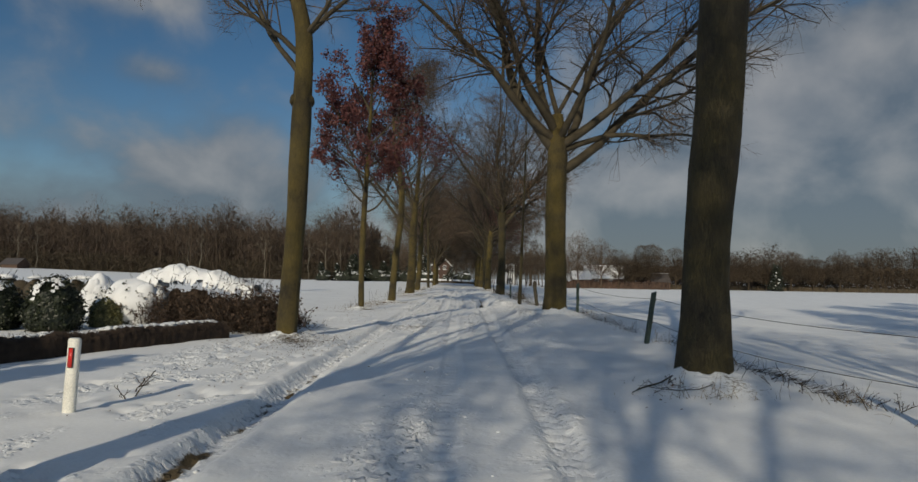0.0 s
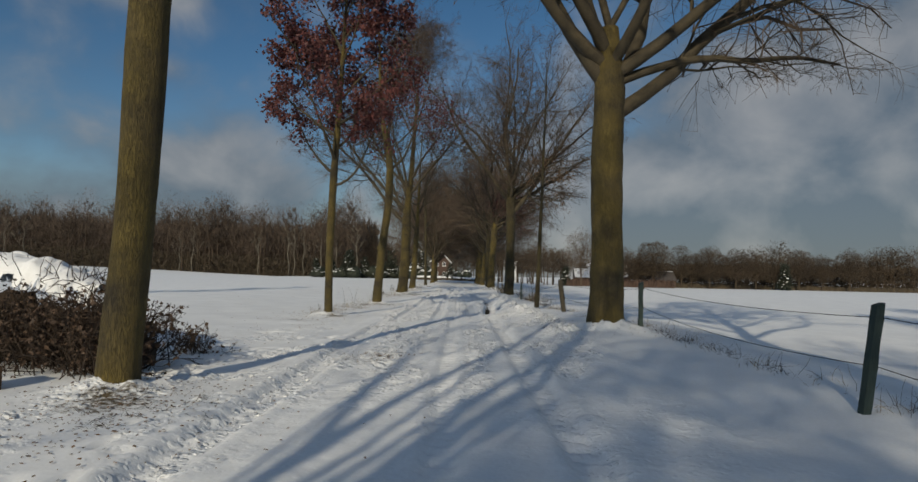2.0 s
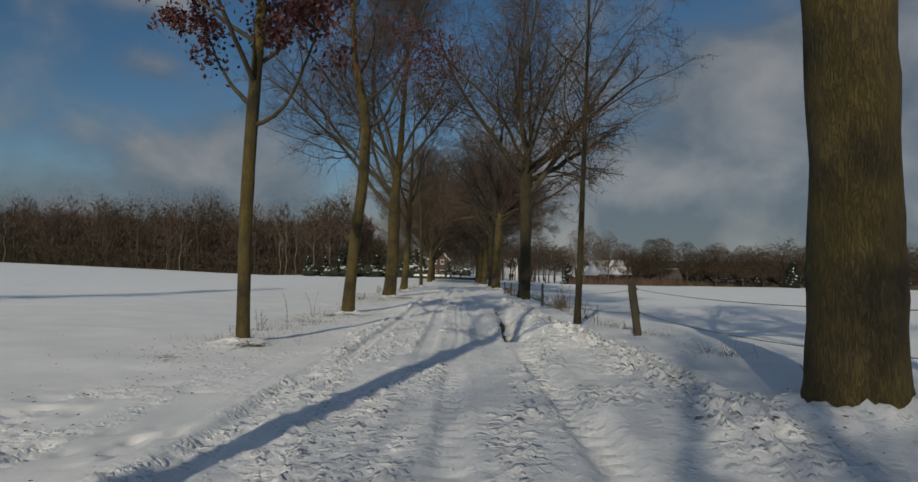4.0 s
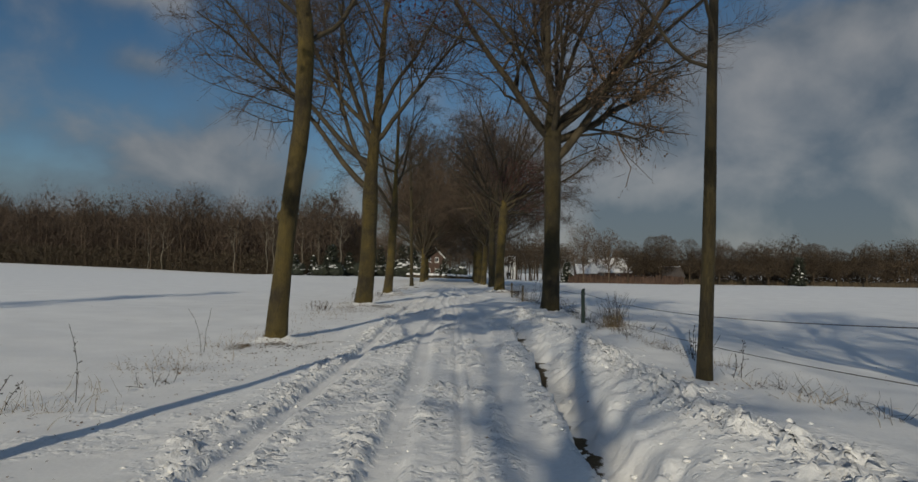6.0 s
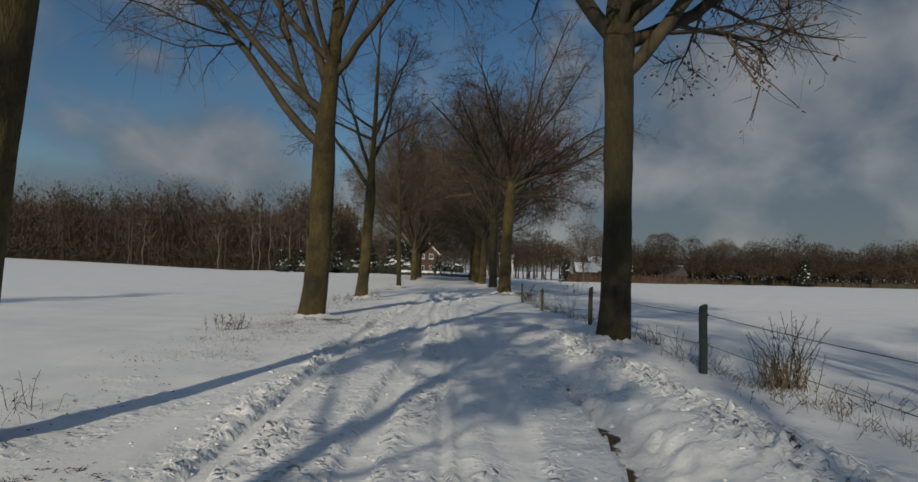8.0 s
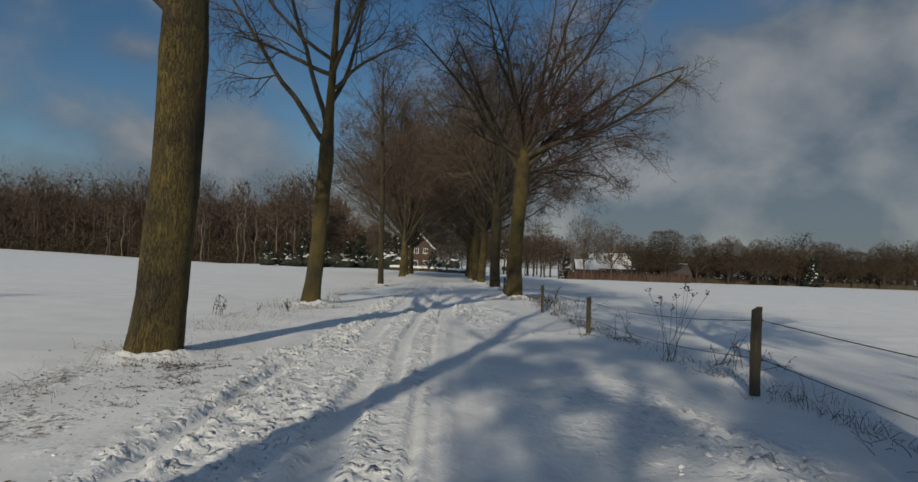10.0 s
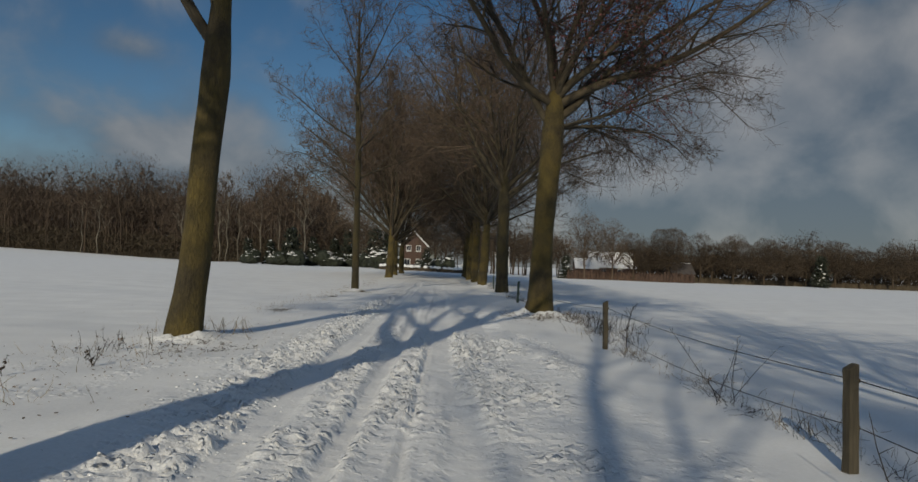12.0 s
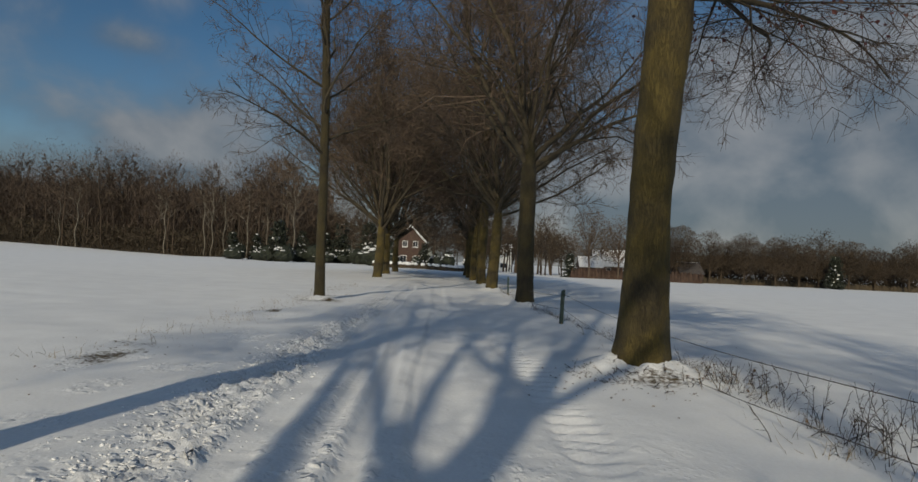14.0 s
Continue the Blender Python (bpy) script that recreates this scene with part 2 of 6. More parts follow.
TWIG = material("twig_bark", (0.045, 0.03, 0.019), (0.1, 0.069, 0.044), 2.0, 0.8, 0.1, 60.0)
TWIG_RED = material("red_twig_bark", (0.042, 0.028, 0.019), (0.095, 0.063, 0.043), 2.0, 0.8, 0.1, 60.0)
OAK_LEAF = material("dry_oak_leaf", (0.052, 0.015, 0.015), (0.125, 0.034, 0.028), 3.0, 0.6, 0.2, 40.0)
BROWN_LEAF = material("dry_brown_leaf", (0.085, 0.05, 0.025), (0.19, 0.11, 0.055), 5.0, 0.65, 0.2, 40.0)
FOREST = material("forest_bark", (0.045, 0.031, 0.02), (0.1, 0.07, 0.046), 0.25, 0.9, 0.1, 8.0)
FAR_WOOD = material("far_tree_bark", (0.042, 0.029, 0.017), (0.082, 0.057, 0.034), 0.12, 0.9, 0.1, 8.0)
FOREST_TWIG = material("forest_twig", (0.062, 0.043, 0.031), (0.125, 0.09, 0.065), 0.1, 0.9, 0.1, 8.0)
# lighter copy of twig_bark, with the sun on far crowns put into the colour
TWIG_FAR = material("sunlit_twig_bark", (0.06, 0.041, 0.027), (0.13, 0.089, 0.057), 2.0, 0.8, 0.1, 60.0)
BIRCH = material("birch_bark", (0.1, 0.086, 0.064), (0.2, 0.175, 0.132), 0.6, 0.8, 0.1, 12.0)
FIR = material("fir_green", (0.009, 0.012, 0.007), (0.025, 0.031, 0.015), 2.0, 0.7, 0.2, 20.0)
BOX_LEAF = material("evergreen_leaf", (0.007, 0.011, 0.004), (0.026, 0.033, 0.011), 5.0, 0.5, 0.2, 30.0)
HEDGE = material("hedge_twigs", (0.03, 0.022, 0.013), (0.075, 0.055, 0.03), 4.0, 0.85, 0.3, 40.0)
STRAW = material("dry_stalk", (0.13, 0.095, 0.05), (0.26, 0.19, 0.10), 4.0, 0.8, 0.1, 40.0)
DEAD = material("dead_stalk", (0.024, 0.018, 0.013), (0.058, 0.042, 0.028), 4.0, 0.85, 0.1, 40.0)
POST_WOOD = material("weathered_post", (0.042, 0.035, 0.023), (0.095, 0.078, 0.05), 6.0, 0.9, 0.5, 50.0, (1, 1, 0.12))
POST_GREEN = material("green_post", (0.016, 0.03, 0.026), (0.035, 0.055, 0.045), 6.0, 0.7, 0.3, 50.0, (1, 1, 0.2))
WIRE = material("rusty_wire", (0.05, 0.038, 0.03), (0.11, 0.085, 0.065), 20.0, 0.6, 0.1, 80.0, metal=0.5)
WHITE_POST = material("white_plastic", (0.66, 0.64, 0.57), (0.78, 0.76, 0.69), 5.0, 0.45, 0.08, 60.0)
REFLECTOR = material("red_reflector", (0.50, 0.018, 0.015), (0.62, 0.03, 0.02), 30.0, 0.3, 0.1, 90.0)
BRICK = material("red_brick", (0.055, 0.032, 0.024), (0.095, 0.055, 0.04), 3.0, 0.85, 0.3, 30.0)
RENDERED = material("white_render", (0.62, 0.61, 0.58), (0.75, 0.74, 0.71), 1.5, 0.8, 0.1, 30.0)
PAINT = material("white_paint", (0.68, 0.68, 0.66), (0.8, 0.8, 0.78), 3.0, 0.4, 0.05, 40.0)
ROOF_TILE = material("dark_roof_tile", (0.045, 0.04, 0.04), (0.10, 0.085, 0.08), 2.0, 0.75, 0.3, 20.0)
BOARD = material("brown_boards", (0.055, 0.033, 0.022), (0.12, 0.075, 0.05), 2.0, 0.85, 0.3, 20.0)
GLASS = material("window_glass", (0.02, 0.024, 0.03), (0.035, 0.04, 0.05), 1.0, 0.06, 0.02, 5.0)


# ---- shapes ----
def link_mesh(name, V, F, mat, parent=None, label="", smooth=True):
    """One mesh object from arrays of points and of quads or triangles."""
    me = bpy.data.meshes.new(name)
    V, F = np.asarray(V, np.float32), np.asarray(F, np.int32)
    k = F.shape[1]
    me.vertices.add(len(V))
    me.vertices.foreach_set("co", V.ravel())
    me.loops.add(F.size)
    me.loops.foreach_set("vertex_index", F.ravel())
    me.polygons.add(len(F))
    me.polygons.foreach_set("loop_start", np.arange(0, F.size, k, dtype=np.int32))
    me.polygons.foreach_set("use_smooth", np.full(len(F), smooth))
    me.update(calc_edges=True)
    me.validate()
    me.materials.append(mat)
    ob = new(name, me)
    if parent:
        ob.parent = parent
    if label:
        ob["label"] = label
    return ob


def part(name, bm, mat, parent, label="", smooth=False):
    """Links a bmesh as one mesh object under a thing or a part."""
    me = bpy.data.meshes.new(name)
    for f in bm.faces:
        f.smooth = smooth
    bm.to_mesh(me)
    bm.free()
    me.materials.append(mat)
    ob = new(name, me)
    if parent:
        ob.parent = parent
    if label:
        ob["label"] = label
    return ob


def thing(name, m, label, category, group="", kind=""):
    ob = new(name)
    ob.matrix_world = m
    return tagged(ob, label, category, group, kind)


def join(*pairs):
    """Joins (points, faces) pairs into one pair."""
    vs, fs, k = [], [], 0
    for v, f in pairs:
        if len(v):
            vs.append(v)
            fs.append(f + k)
            k += len(v)
    return np.concatenate(vs), np.concatenate(fs)


def norm(a):
    return a / np.maximum(np.linalg.norm(a, axis=-1, keepdims=True), 1e-9)


def grow(rng, P, D, L, R, S, wob=0.12, up=0.0, tip=0.35, droop=0.0):
    """Winding tapered shoots: N x (S + 1) points and radii."""
    pts, P, D = [P], P.copy(), norm(D)
    for s in range(S):
        D = D + wob * rng.standard_normal(D.shape)
        D[:, 2] += up - droop * s / S
        D = norm(D)
        P = P + D * (L / S)[:, None]
        pts.append(P)
    rad = R[:, None] * np.linspace(1, tip, S + 1)[None]
    return np.stack(pts, 1), rad


def sprout(rng, pts, rad, L, n, lo, hi, a0, a1, fac, rfac, flat_z=0.0):
    """Where n shoots leave each parent: start, way, length, radius."""
    N, S = pts.shape[0], pts.shape[1] - 1
    i = np.repeat(np.arange(N), n)
    t = lo + (hi - lo) * ((np.tile(np.arange(n), N) + rng.random(N * n)) / n)
    k = np.minimum((t * S).astype(int), S - 1)
    w = (t * S - k)[:, None]
    P = pts[i, k] * (1 - w) + pts[i, k + 1] * w
    T = norm(pts[i, k + 1] - pts[i, k])
    Q = rng.standard_normal(T.shape)
    Q[:, 2] *= 1 - flat_z
    Q = norm(Q - (Q * T).sum(1, keepdims=True) * T)
    a = np.radians(a0 + (a1 - a0) * rng.random(len(t)))[:, None]
    D = T * np.cos(a) + Q * np.sin(a)
    length = fac * L[i] * (1.15 - 0.75 * t) * (0.7 + 0.6 * rng.random(len(t)))
    r = rad[i, k] * rfac * (0.8 + 0.4 * rng.random(len(t)))
    return P, D, length, r


def tubes(pts, rad, k):
    """Skins N polylines with k sides."""
    N, S1 = pts.shape[:2]
    T = np.empty_like(pts)
    T[:, 1:-1] = pts[:, 2:] - pts[:, :-2]
    T[:, 0], T[:, -1] = pts[:, 1] - pts[:, 0], pts[:, -1] - pts[:, -2]
    T = norm(T)
    main = norm(pts[:, -1] - pts[:, 0])
    ref = np.where(np.abs(main[:, 2:3]) > 0.8, np.array([[1.0, 0, 0]]), np.array([[0, 0, 1.0]]))[:, None]
    U = norm(np.cross(T, np.broadcast_to(ref, T.shape)))
    W = np.cross(T, U)
    a = np.arange(k) * 2 * np.pi / k
    ring = U[:, :, None] * np.cos(a)[None, None, :, None] + W[:, :, None] * np.sin(a)[None, None, :, None]
    V = pts[:, :, None] + ring * rad[:, :, None, None]
    idx = np.arange(N * S1 * k).reshape(N, S1, k)
    j = np.roll(np.arange(k), -1)
    F = np.stack([idx[:, :-1], idx[:, :-1][:, :, j], idx[:, 1:][:, :, j], idx[:, 1:]], -1).reshape(-1, 4)
    return V.reshape(-1, 3), F


def ribbons(rng, pts, rad):
    """Very far twigs as narrow strips."""
    N, S1 = pts.shape[:2]
    T = norm(pts[:, -1] - pts[:, 0])
    U = norm(np.cross(T, rng.standard_normal((N, 3))))[:, None]
    V = np.stack([pts - U * rad[..., None], pts + U * rad[..., None]], 2)
    idx = np.arange(N * S1 * 2).reshape(N, S1, 2)
    F = np.stack([idx[:, :-1, 0], idx[:, :-1, 1], idx[:, 1:, 1], idx[:, 1:, 0]], -1).reshape(-1, 4)
    return V.reshape(-1, 3), F


def leaf_quads(rng, P, size, hang=0.4):
    """Small bent leaves at the points P."""
    N = len(P)
    A = norm(rng.standard_normal((N, 3)) - np.array([0, 0, hang]))
    B = norm(np.cross(A, rng.standard_normal((N, 3))))
    C = np.cross(A, B)
    s = (size * (0.6 + 0.8 * rng.random(N)))[:, None]
    V = np.stack([P, P + A * s * 0.5 + B * s * 0.33 + C * s * 0.12, P + A * s, P + A * s * 0.5 - B * s * 0.33 + C * s * 0.12], 1)
    return V.reshape(-1, 3), np.arange(N * 4).reshape(N, 4)


def trunk_line(rng, H, r, lean, S=30, bend=0.05, flare=0.13, tip=0.12, taper=2.2):
    """A trunk from its root to H with flared foot, slight swells and bends."""
    z = np.linspace(-0.25, H, S + 1)
    p = np.zeros((S + 1, 3))
    ph = rng.random(4) * 6.28
    p[:, 0] = lean[0] * z + bend * np.sin(z * 0.8 + ph[0]) - bend * math.sin(ph[0])
    p[:, 1] = lean[1] * z + bend * np.sin(z * 0.7 + ph[1]) - bend * math.sin(ph[1])
    p[:, 2] = z
    t = np.clip(z / H, 0, 1)
    rad = r * (1 + (tip - 1) * t ** taper) * (1 + flare * np.exp(-np.maximum(z, 0) / 0.22)) * (1 + 0.035 * np.sin(z * 2.3 + ph[2]) + 0.02 * np.sin(z * 5.1 + ph[3]))
    return p[None], rad[None]


def spine_trunk(rng, x0, line, S=30, flare=0.13):
    """A trunk along a bent spine of (height, x, radius) stations."""
    h, x, r = (np.array(c, float) for c in zip(*line))
    z = np.linspace(-0.25, h[-1], S + 1)
    ph = rng.random(2) * 6.28

    def eased(v):
        fine = np.interp(z, h, v)
        return (np.interp(z - 0.35, h, v) + 2 * fine + np.interp(z + 0.35, h, v)) / 4
    p = np.zeros((S + 1, 3))
    p[:, 0] = eased(x) - x0
    p[:, 1] = 0.03 * np.sin(z * 0.7 + ph[0]) - 0.03 * math.sin(ph[0])
    p[:, 2] = z
    rad = eased(r) * (1 + flare * np.exp(-np.maximum(z, 0) / 0.22)) * (1 + 0.015 * np.sin(z * 2.3 + ph[1]))
    return p[None], rad[None]


def rough_trunk(rng, pts, rad, k=22, amp=0.035):
    """The trunk's skin with root ribs and shallow swellings."""
    V, F = tubes(pts, rad, k)
    S1 = pts.shape[1]
    V = V.reshape(S1, k, 3)
    a = np.arange(k) * 2 * np.pi / k
    ph = rng.random(3) * 6.28
    z = pts[0, :, 2]
    rib = 0.06 * np.exp(-np.maximum(z, 0) / 0.35)[:, None] * np.sin(a * 5 + ph[0])[None] + amp * np.sin(a[None] * 3 + z[:, None] * 1.7 + ph[1]) + amp * 0.6 * rng.standard_normal((S1, k))
    V = pts[0][:, None] + (V - pts[0][:, None]) * (1 + rib)[..., None]
    return V.reshape(-1, 3), F


# ---- the lie of the land ----
def axis(y):
    """The middle of the lane."""
    return 0.1 - 0.011 * y


def step(a, b, v):
    t = np.clip((v - a) / (b - a), 0, 1)
    return t * t * (3 - 2 * t)


def vnoise(x, y, seed=0):
    """Value noise, -1 to 1."""
    xi, yi = np.floor(x).astype(np.int64), np.floor(y).astype(np.int64)
    fx, fy = x - xi, y - yi
    fx, fy = fx * fx * (3 - 2 * fx), fy * fy * (3 - 2 * fy)

    def h(i, j):
        n = (i * 374761393 + j * 668265263 + seed * 974711) & 0x7FFFFFFF
        n = ((n ^ (n >> 13)) * 1274126177) & 0x7FFFFFFF
        n = (n ^ (n >> 16)) & 0xFFFFF
        return n / 0x80000 - 1.0
    return (h(xi, yi) * (1 - fx) + h(xi + 1, yi) * fx) * (1 - fy) + (h(xi, yi + 1) * (1 - fx) + h(xi + 1, yi + 1) * fx) * fy


def fbm(x, y, scale, n=3, seed=0):
    return sum(vnoise(x / scale * 2 ** i, y / scale * 2 ** i, seed + i) * 0.5 ** i for i in range(n))


LEFT_Y, LEFT_Z = (-30, 0, 14, 29, 39, 52, 63, 85, 108, 160), (-0.06, -0.05, -0.06, -0.13, -0.16, -0.06, -0.01, -0.17, -0.07, -0.05)
RIGHT_Y, RIGHT_Z = (-30, 0, 9, 13.4, 21, 28.5, 33, 42.5, 45.4, 49.6, 57, 65, 71, 78.7, 87, 160), (-0.03, -0.03, -0.06, 0.04, 0.2, 0.14, 0.0, 0.07, 0.07, 0.06, -0.12, -0.18, -0.05, -0.12, -0.24, -0.24)
# x, y of the trunks along the lane
LEFT_ROW = {"a": (-3.97, 14.34), "b": (-4.6, 28.15), "c": (-4.44, 38.76), "d": (-4.45, 52.04), "e": (-4.685, 63.33), "f": (-4.94, 85.0), "g": (-5.34, 108.4), "h": (-5.92, 121.0), "i": (-6.1, 134.0)}
RIGHT_ROW = {"a": (3.98, 9.2), "b": (3.54, 20.95), "c": (3.29, 33.15), "d": (3.07, 45.4), "e": (2.94, 71.1), "f": (3.2, 87.0), "g": (2.9, 100.0), "h": (2.65, 107.0), "i": (2.5, 116.0), "j": (2.55, 127.0), "k": (2.6, 138.0)}
MOUNDS = [(*LEFT_ROW[k], {"b": 0.1, "c": 0.12}.get(k, 0.17), 0.5) for k in "abcdefgh"] + [(*RIGHT_ROW[k], 0.17 if k == "a" else 0.25, 0.7) for k in "abdefghij"]
BARE = [(-1.15, 17.5, 0.36, 0.58), (-1.3, 16.9, 0.26, 0.46), (-5.7, 26.4, 1.1, 0.36), (-4.4, 27.7, 0.6, 0.36), (1.06, 31.1, 0.3, 0.5), (-3.6, 13.2, 1.1, 0.37), (-3.5, 13.9, 0.75, 0.24), (-4.2, 37.9, 0.8, 0.34), (-4.0, 36.7, 1.4, 0.22), (-4.1, 50.6, 1.0, 0.2), (-3.9, 48.8, 1.8, 0.17),
        (-4.4, 62.1, 0.7, 0.42), (2.4, 70.1, 0.8, 0.32), (3.1, 70.1, 0.6, 0.34), (3.1, 8.3, 0.7, 0.41), (4.2, 8.0, 0.7, 0.41), (-4.8, 83.8, 1.0, 0.42), (-4.9, 88, 2.5, 0.37), (-5.5, 75.7, 0.7, 0.3), (-5.55, 72.6, 0.8, 0.43),
        (-5.3, 68.5, 0.5, 0.3), (-4.9, 70.6, 0.6, 0.32), (-5.2, 79.5, 0.9, 0.36), (-5.0, 82.0, 1.2, 0.36)]


def chunks(x, y, size, seed):
    """Broken lumps: how far a place lies inside its lump, and the lump's own height."""
    gx, gy = np.floor(x / size).astype(np.int64), np.floor(y / size).astype(np.int64)
    f1, f2, tall = np.full(x.shape, 9.0), np.full(x.shape, 9.0), np.zeros(x.shape)

    def h(i, j, k):
        n = (i * 374761393 + j * 668265263 + (seed + k) * 974711) & 0x7FFFFFFF
        n = ((n ^ (n >> 13)) * 1274126177) & 0x7FFFFFFF
        return ((n ^ (n >> 16)) & 0xFFFFF) / 0x100000
    for i in (-1, 0, 1):
        for j in (-1, 0, 1):
            a, b = gx + i, gy + j
            d = np.hypot(x / size - a - h(a, b, 1), y / size - b - h(a, b, 2))
            near = d < f1
            f2 = np.where(near, f1, np.minimum(f2, d))
            tall = np.where(near, h(a, b, 3), tall)
            f1 = np.where(near, d, f1)
    return step(0.0, 0.4, f2 - f1), tall


def terrain(x, y, fine=True, full=False):
    """Height of the snow, and how bare it is."""
    u = x - axis(y)
    zl, zr = np.interp(y, LEFT_Y, LEFT_Z), np.interp(y, RIGHT_Y, RIGHT_Z)
    w = step(-3.4, 3.6, u)
    z = zl * (1 - w) + zr * w
    fade_r, fade_l = step(5.0, 11.0, u), step(-5.0, -14.0, u)
    z = z * (1 - np.maximum(fade_r, fade_l))
    z = z - 0.6 * fade_r - 0.004 * np.clip(u - 11, 0, 320) - 1.9 * step(90, 270, y) * step(8, 40, u)
    z = z + fade_l * 0.031 * np.clip(-u - 70, 0, 140)
    off = step(1.6, 4.0, np.abs(u))
    z = z + off * (0.05 * fbm(x, y, 9.0, 2, 5) + 0.028 * fbm(x, y, 1.6, 3, 9))
    far_off = step(6.0, 14.0, np.abs(u))
    z = z + far_off * (0.13 * fbm(x, y * 0.6, 11.0, 3, 15) + 0.03 * fbm(x * 0.5, y, 2.2, 2, 16))
    bare = np.zeros_like(z)
    if not fine:
        return z, bare
    for mx, my, mh, ms in MOUNDS:
        d2 = (x - mx) ** 2 + (y - my) ** 2
        z = z + mh * np.exp(-d2 / ms ** 2) * (1 + 0.35 * vnoise(x * 4, y * 4, 3) + 0.3 * vnoise(x * 9, y * 9, 4))
    for mx, my, ms, mh in BARE:
        d2 = (x - mx) ** 2 + (y - my) ** 2
        bare = bare + mh * np.exp(-d2 / ms ** 2)
    on = step(2.6, 1.9, np.abs(u - 0.1)) * step(170, 120, y)

    def groove(c, half, depth, y0, y1, soft=3.0, wander=0.12, seed=0, edge=0.35):
        cc = c + wander * vnoise(y / 5.0, y * 0 + seed, 31)
        d = np.abs(u - cc)
        run = step(y0 - soft, y0 + soft, y) * step(y1 + soft, y1 - soft, y)
        return run * depth * (-step(half * 1.25, half * 0.6, d) + edge * np.exp(-((d - half * 1.5) / (half * 0.45)) ** 2)), run * step(half, half * 0.5, d)

    # the trodden lane lies a little below its edges
    z = z + 0.035 * np.exp(-((u + 2.45) / 0.3) ** 2) + 0.05 * np.exp(-((u - 2.45) / 0.55) ** 2) * (1 + 0.6 * vnoise(y / 1.7, y * 0 + 2, 7))
    g, _ = groove(-1.9, 0.2, 0.05, -4, 24, seed=1)
    z = z + g
    g, _ = groove(1.3, 0.2, 0.035, -4, 24, seed=2)
    z = z + g
    # the broken rut: a sharp edge, a deep wet trough with painted shade, and the pushed-up bank beside it
    run = step(27.5, 29.5, y) * step(43.5, 40.5, y)
    d = u - np.interp(y, (28, 31.4, 36, 42), (1.05, 1.24, 1.5, 1.62)) - 0.05 * vnoise(y / 0.7, y * 0 + 3, 44) - 0.03 * vnoise(y / 0.2, y * 0 + 3, 45)
    d = d + step(0.1, 0.3, d) * (0.12 * vnoise(x / 0.22, y / 0.3, 48) + 0.06 * vnoise(x / 0.1, y / 0.12, 49))
    deep = run * step(0.0, 0.06, d) * (0.25 * step(1.1, 0.45, d) + 0.75 * step(0.7, 0.3, d))
    z = z - (0.32 + 0.1 * step(29, 31, y) * step(40, 36, y)) * deep * (0.85 + 0.3 * vnoise(y / 1.1, y * 0 + 8, 46))
    z = z + run * 0.05 * np.exp(-((d - 1.4) / 0.7) ** 2) * (1 + 0.5 * vnoise(y / 0.8, u / 0.5, 47))
    # earth colour along the trough stands for its wet bottom and its shade
    wet_shade = step(30.0, 31.0, y) * step(35.0, 33.5, y)
    bare = bare + run * step(0.01, 0.05, d) * step(0.36, 0.18, d) * (0.72 + 0.12 * wet_shade + 0.25 * vnoise(y / 0.3, u / 0.2, 12))
    smooth_run = np.zeros_like(z)
    for c, hw, dp, y0, y1, sd in ((0.18, 0.05, 0.03, 26, 50, 6), (0.36, 0.03, 0.02, 26, 50, 6), (-0.55, 0.17, 0.05, 26, 52, 8), (-1.78, 0.14, 0.05, 26, 52, 9), (-0.3, 0.12, 0.04, 50, 74, 10), (0.25, 0.05, 0.025, 52, 80, 11), (0.75, 0.22, 0.03, 26, 60, 13), (-1.1, 0.2, 0.03, 54, 100, 14), (0.55, 0.3, 0.03, 58, 100, 15)):
        g, tr = groove(c, hw, dp, y0, y1, 2.0, 0.09, sd)
        z = z + g
        smooth_run = np.maximum(smooth_run, tr * (0.9 if hw > 0.1 else 0.3))
    # cleated tracks
    for c, hw, y0, y1, sd, per, amp in ((1.85, 0.3, 66.5, 74, 12, 0.29, 0.034), (-0.58, 0.1, 66.5, 73, 16, 0.17, 0.016), (1.27, 0.15, -4, 26, 2, 0.24, 0.036), (0.1, 0.14, -4, 25, 3, 0.24, 0.024), (-2.05, 0.16, 7.5, 11, 17, 0.22, 0.008)):
        g, tr = groove(c, hw, 0.025, y0, y1, 1.5, 0.05, sd)
        z = z + g + tr * amp * np.sin((y + 0.35 * (u - c)) * 2 * np.pi / per + 1.5 * vnoise(y / 0.6, u / 0.3, 77))
        smooth_run = np.maximum(smooth_run, tr * (0.7 if amp > 0.01 else 0.2))
    # how far wheels and feet have broken the snow
    wob = 0.18 * vnoise(y / 1.8, y * 0, 41) + 0.1 * vnoise(y / 0.5, y * 0, 42)
    inner = step(-2.45, -2.15, u + wob) * step(3.2, 2.6, u + wob)
    mid = inner * (1 - 0.75 * step(-0.1, 0.5, u) * step(43, 47, y) * step(57, 54, y)) * step(9, 19, y) * step(69, 63, y) * (0.25 + 0.75 * step(-0.35, 0.35, vnoise(x / 0.45, y / 1.3, 24)))
    left_band = np.exp(-((u + np.interp(y, (12, 28, 46, 54, 70), (2.0, 2.15, 1.95, 1.7, 1.75)) + wob) / np.interp(y, (28, 46, 56, 70), (0.28, 0.4, 0.55, 0.5))) ** 2) * (0.45 * step(9, 16, y) + 0.55 * step(26, 30, y)) * step(100, 76, y)
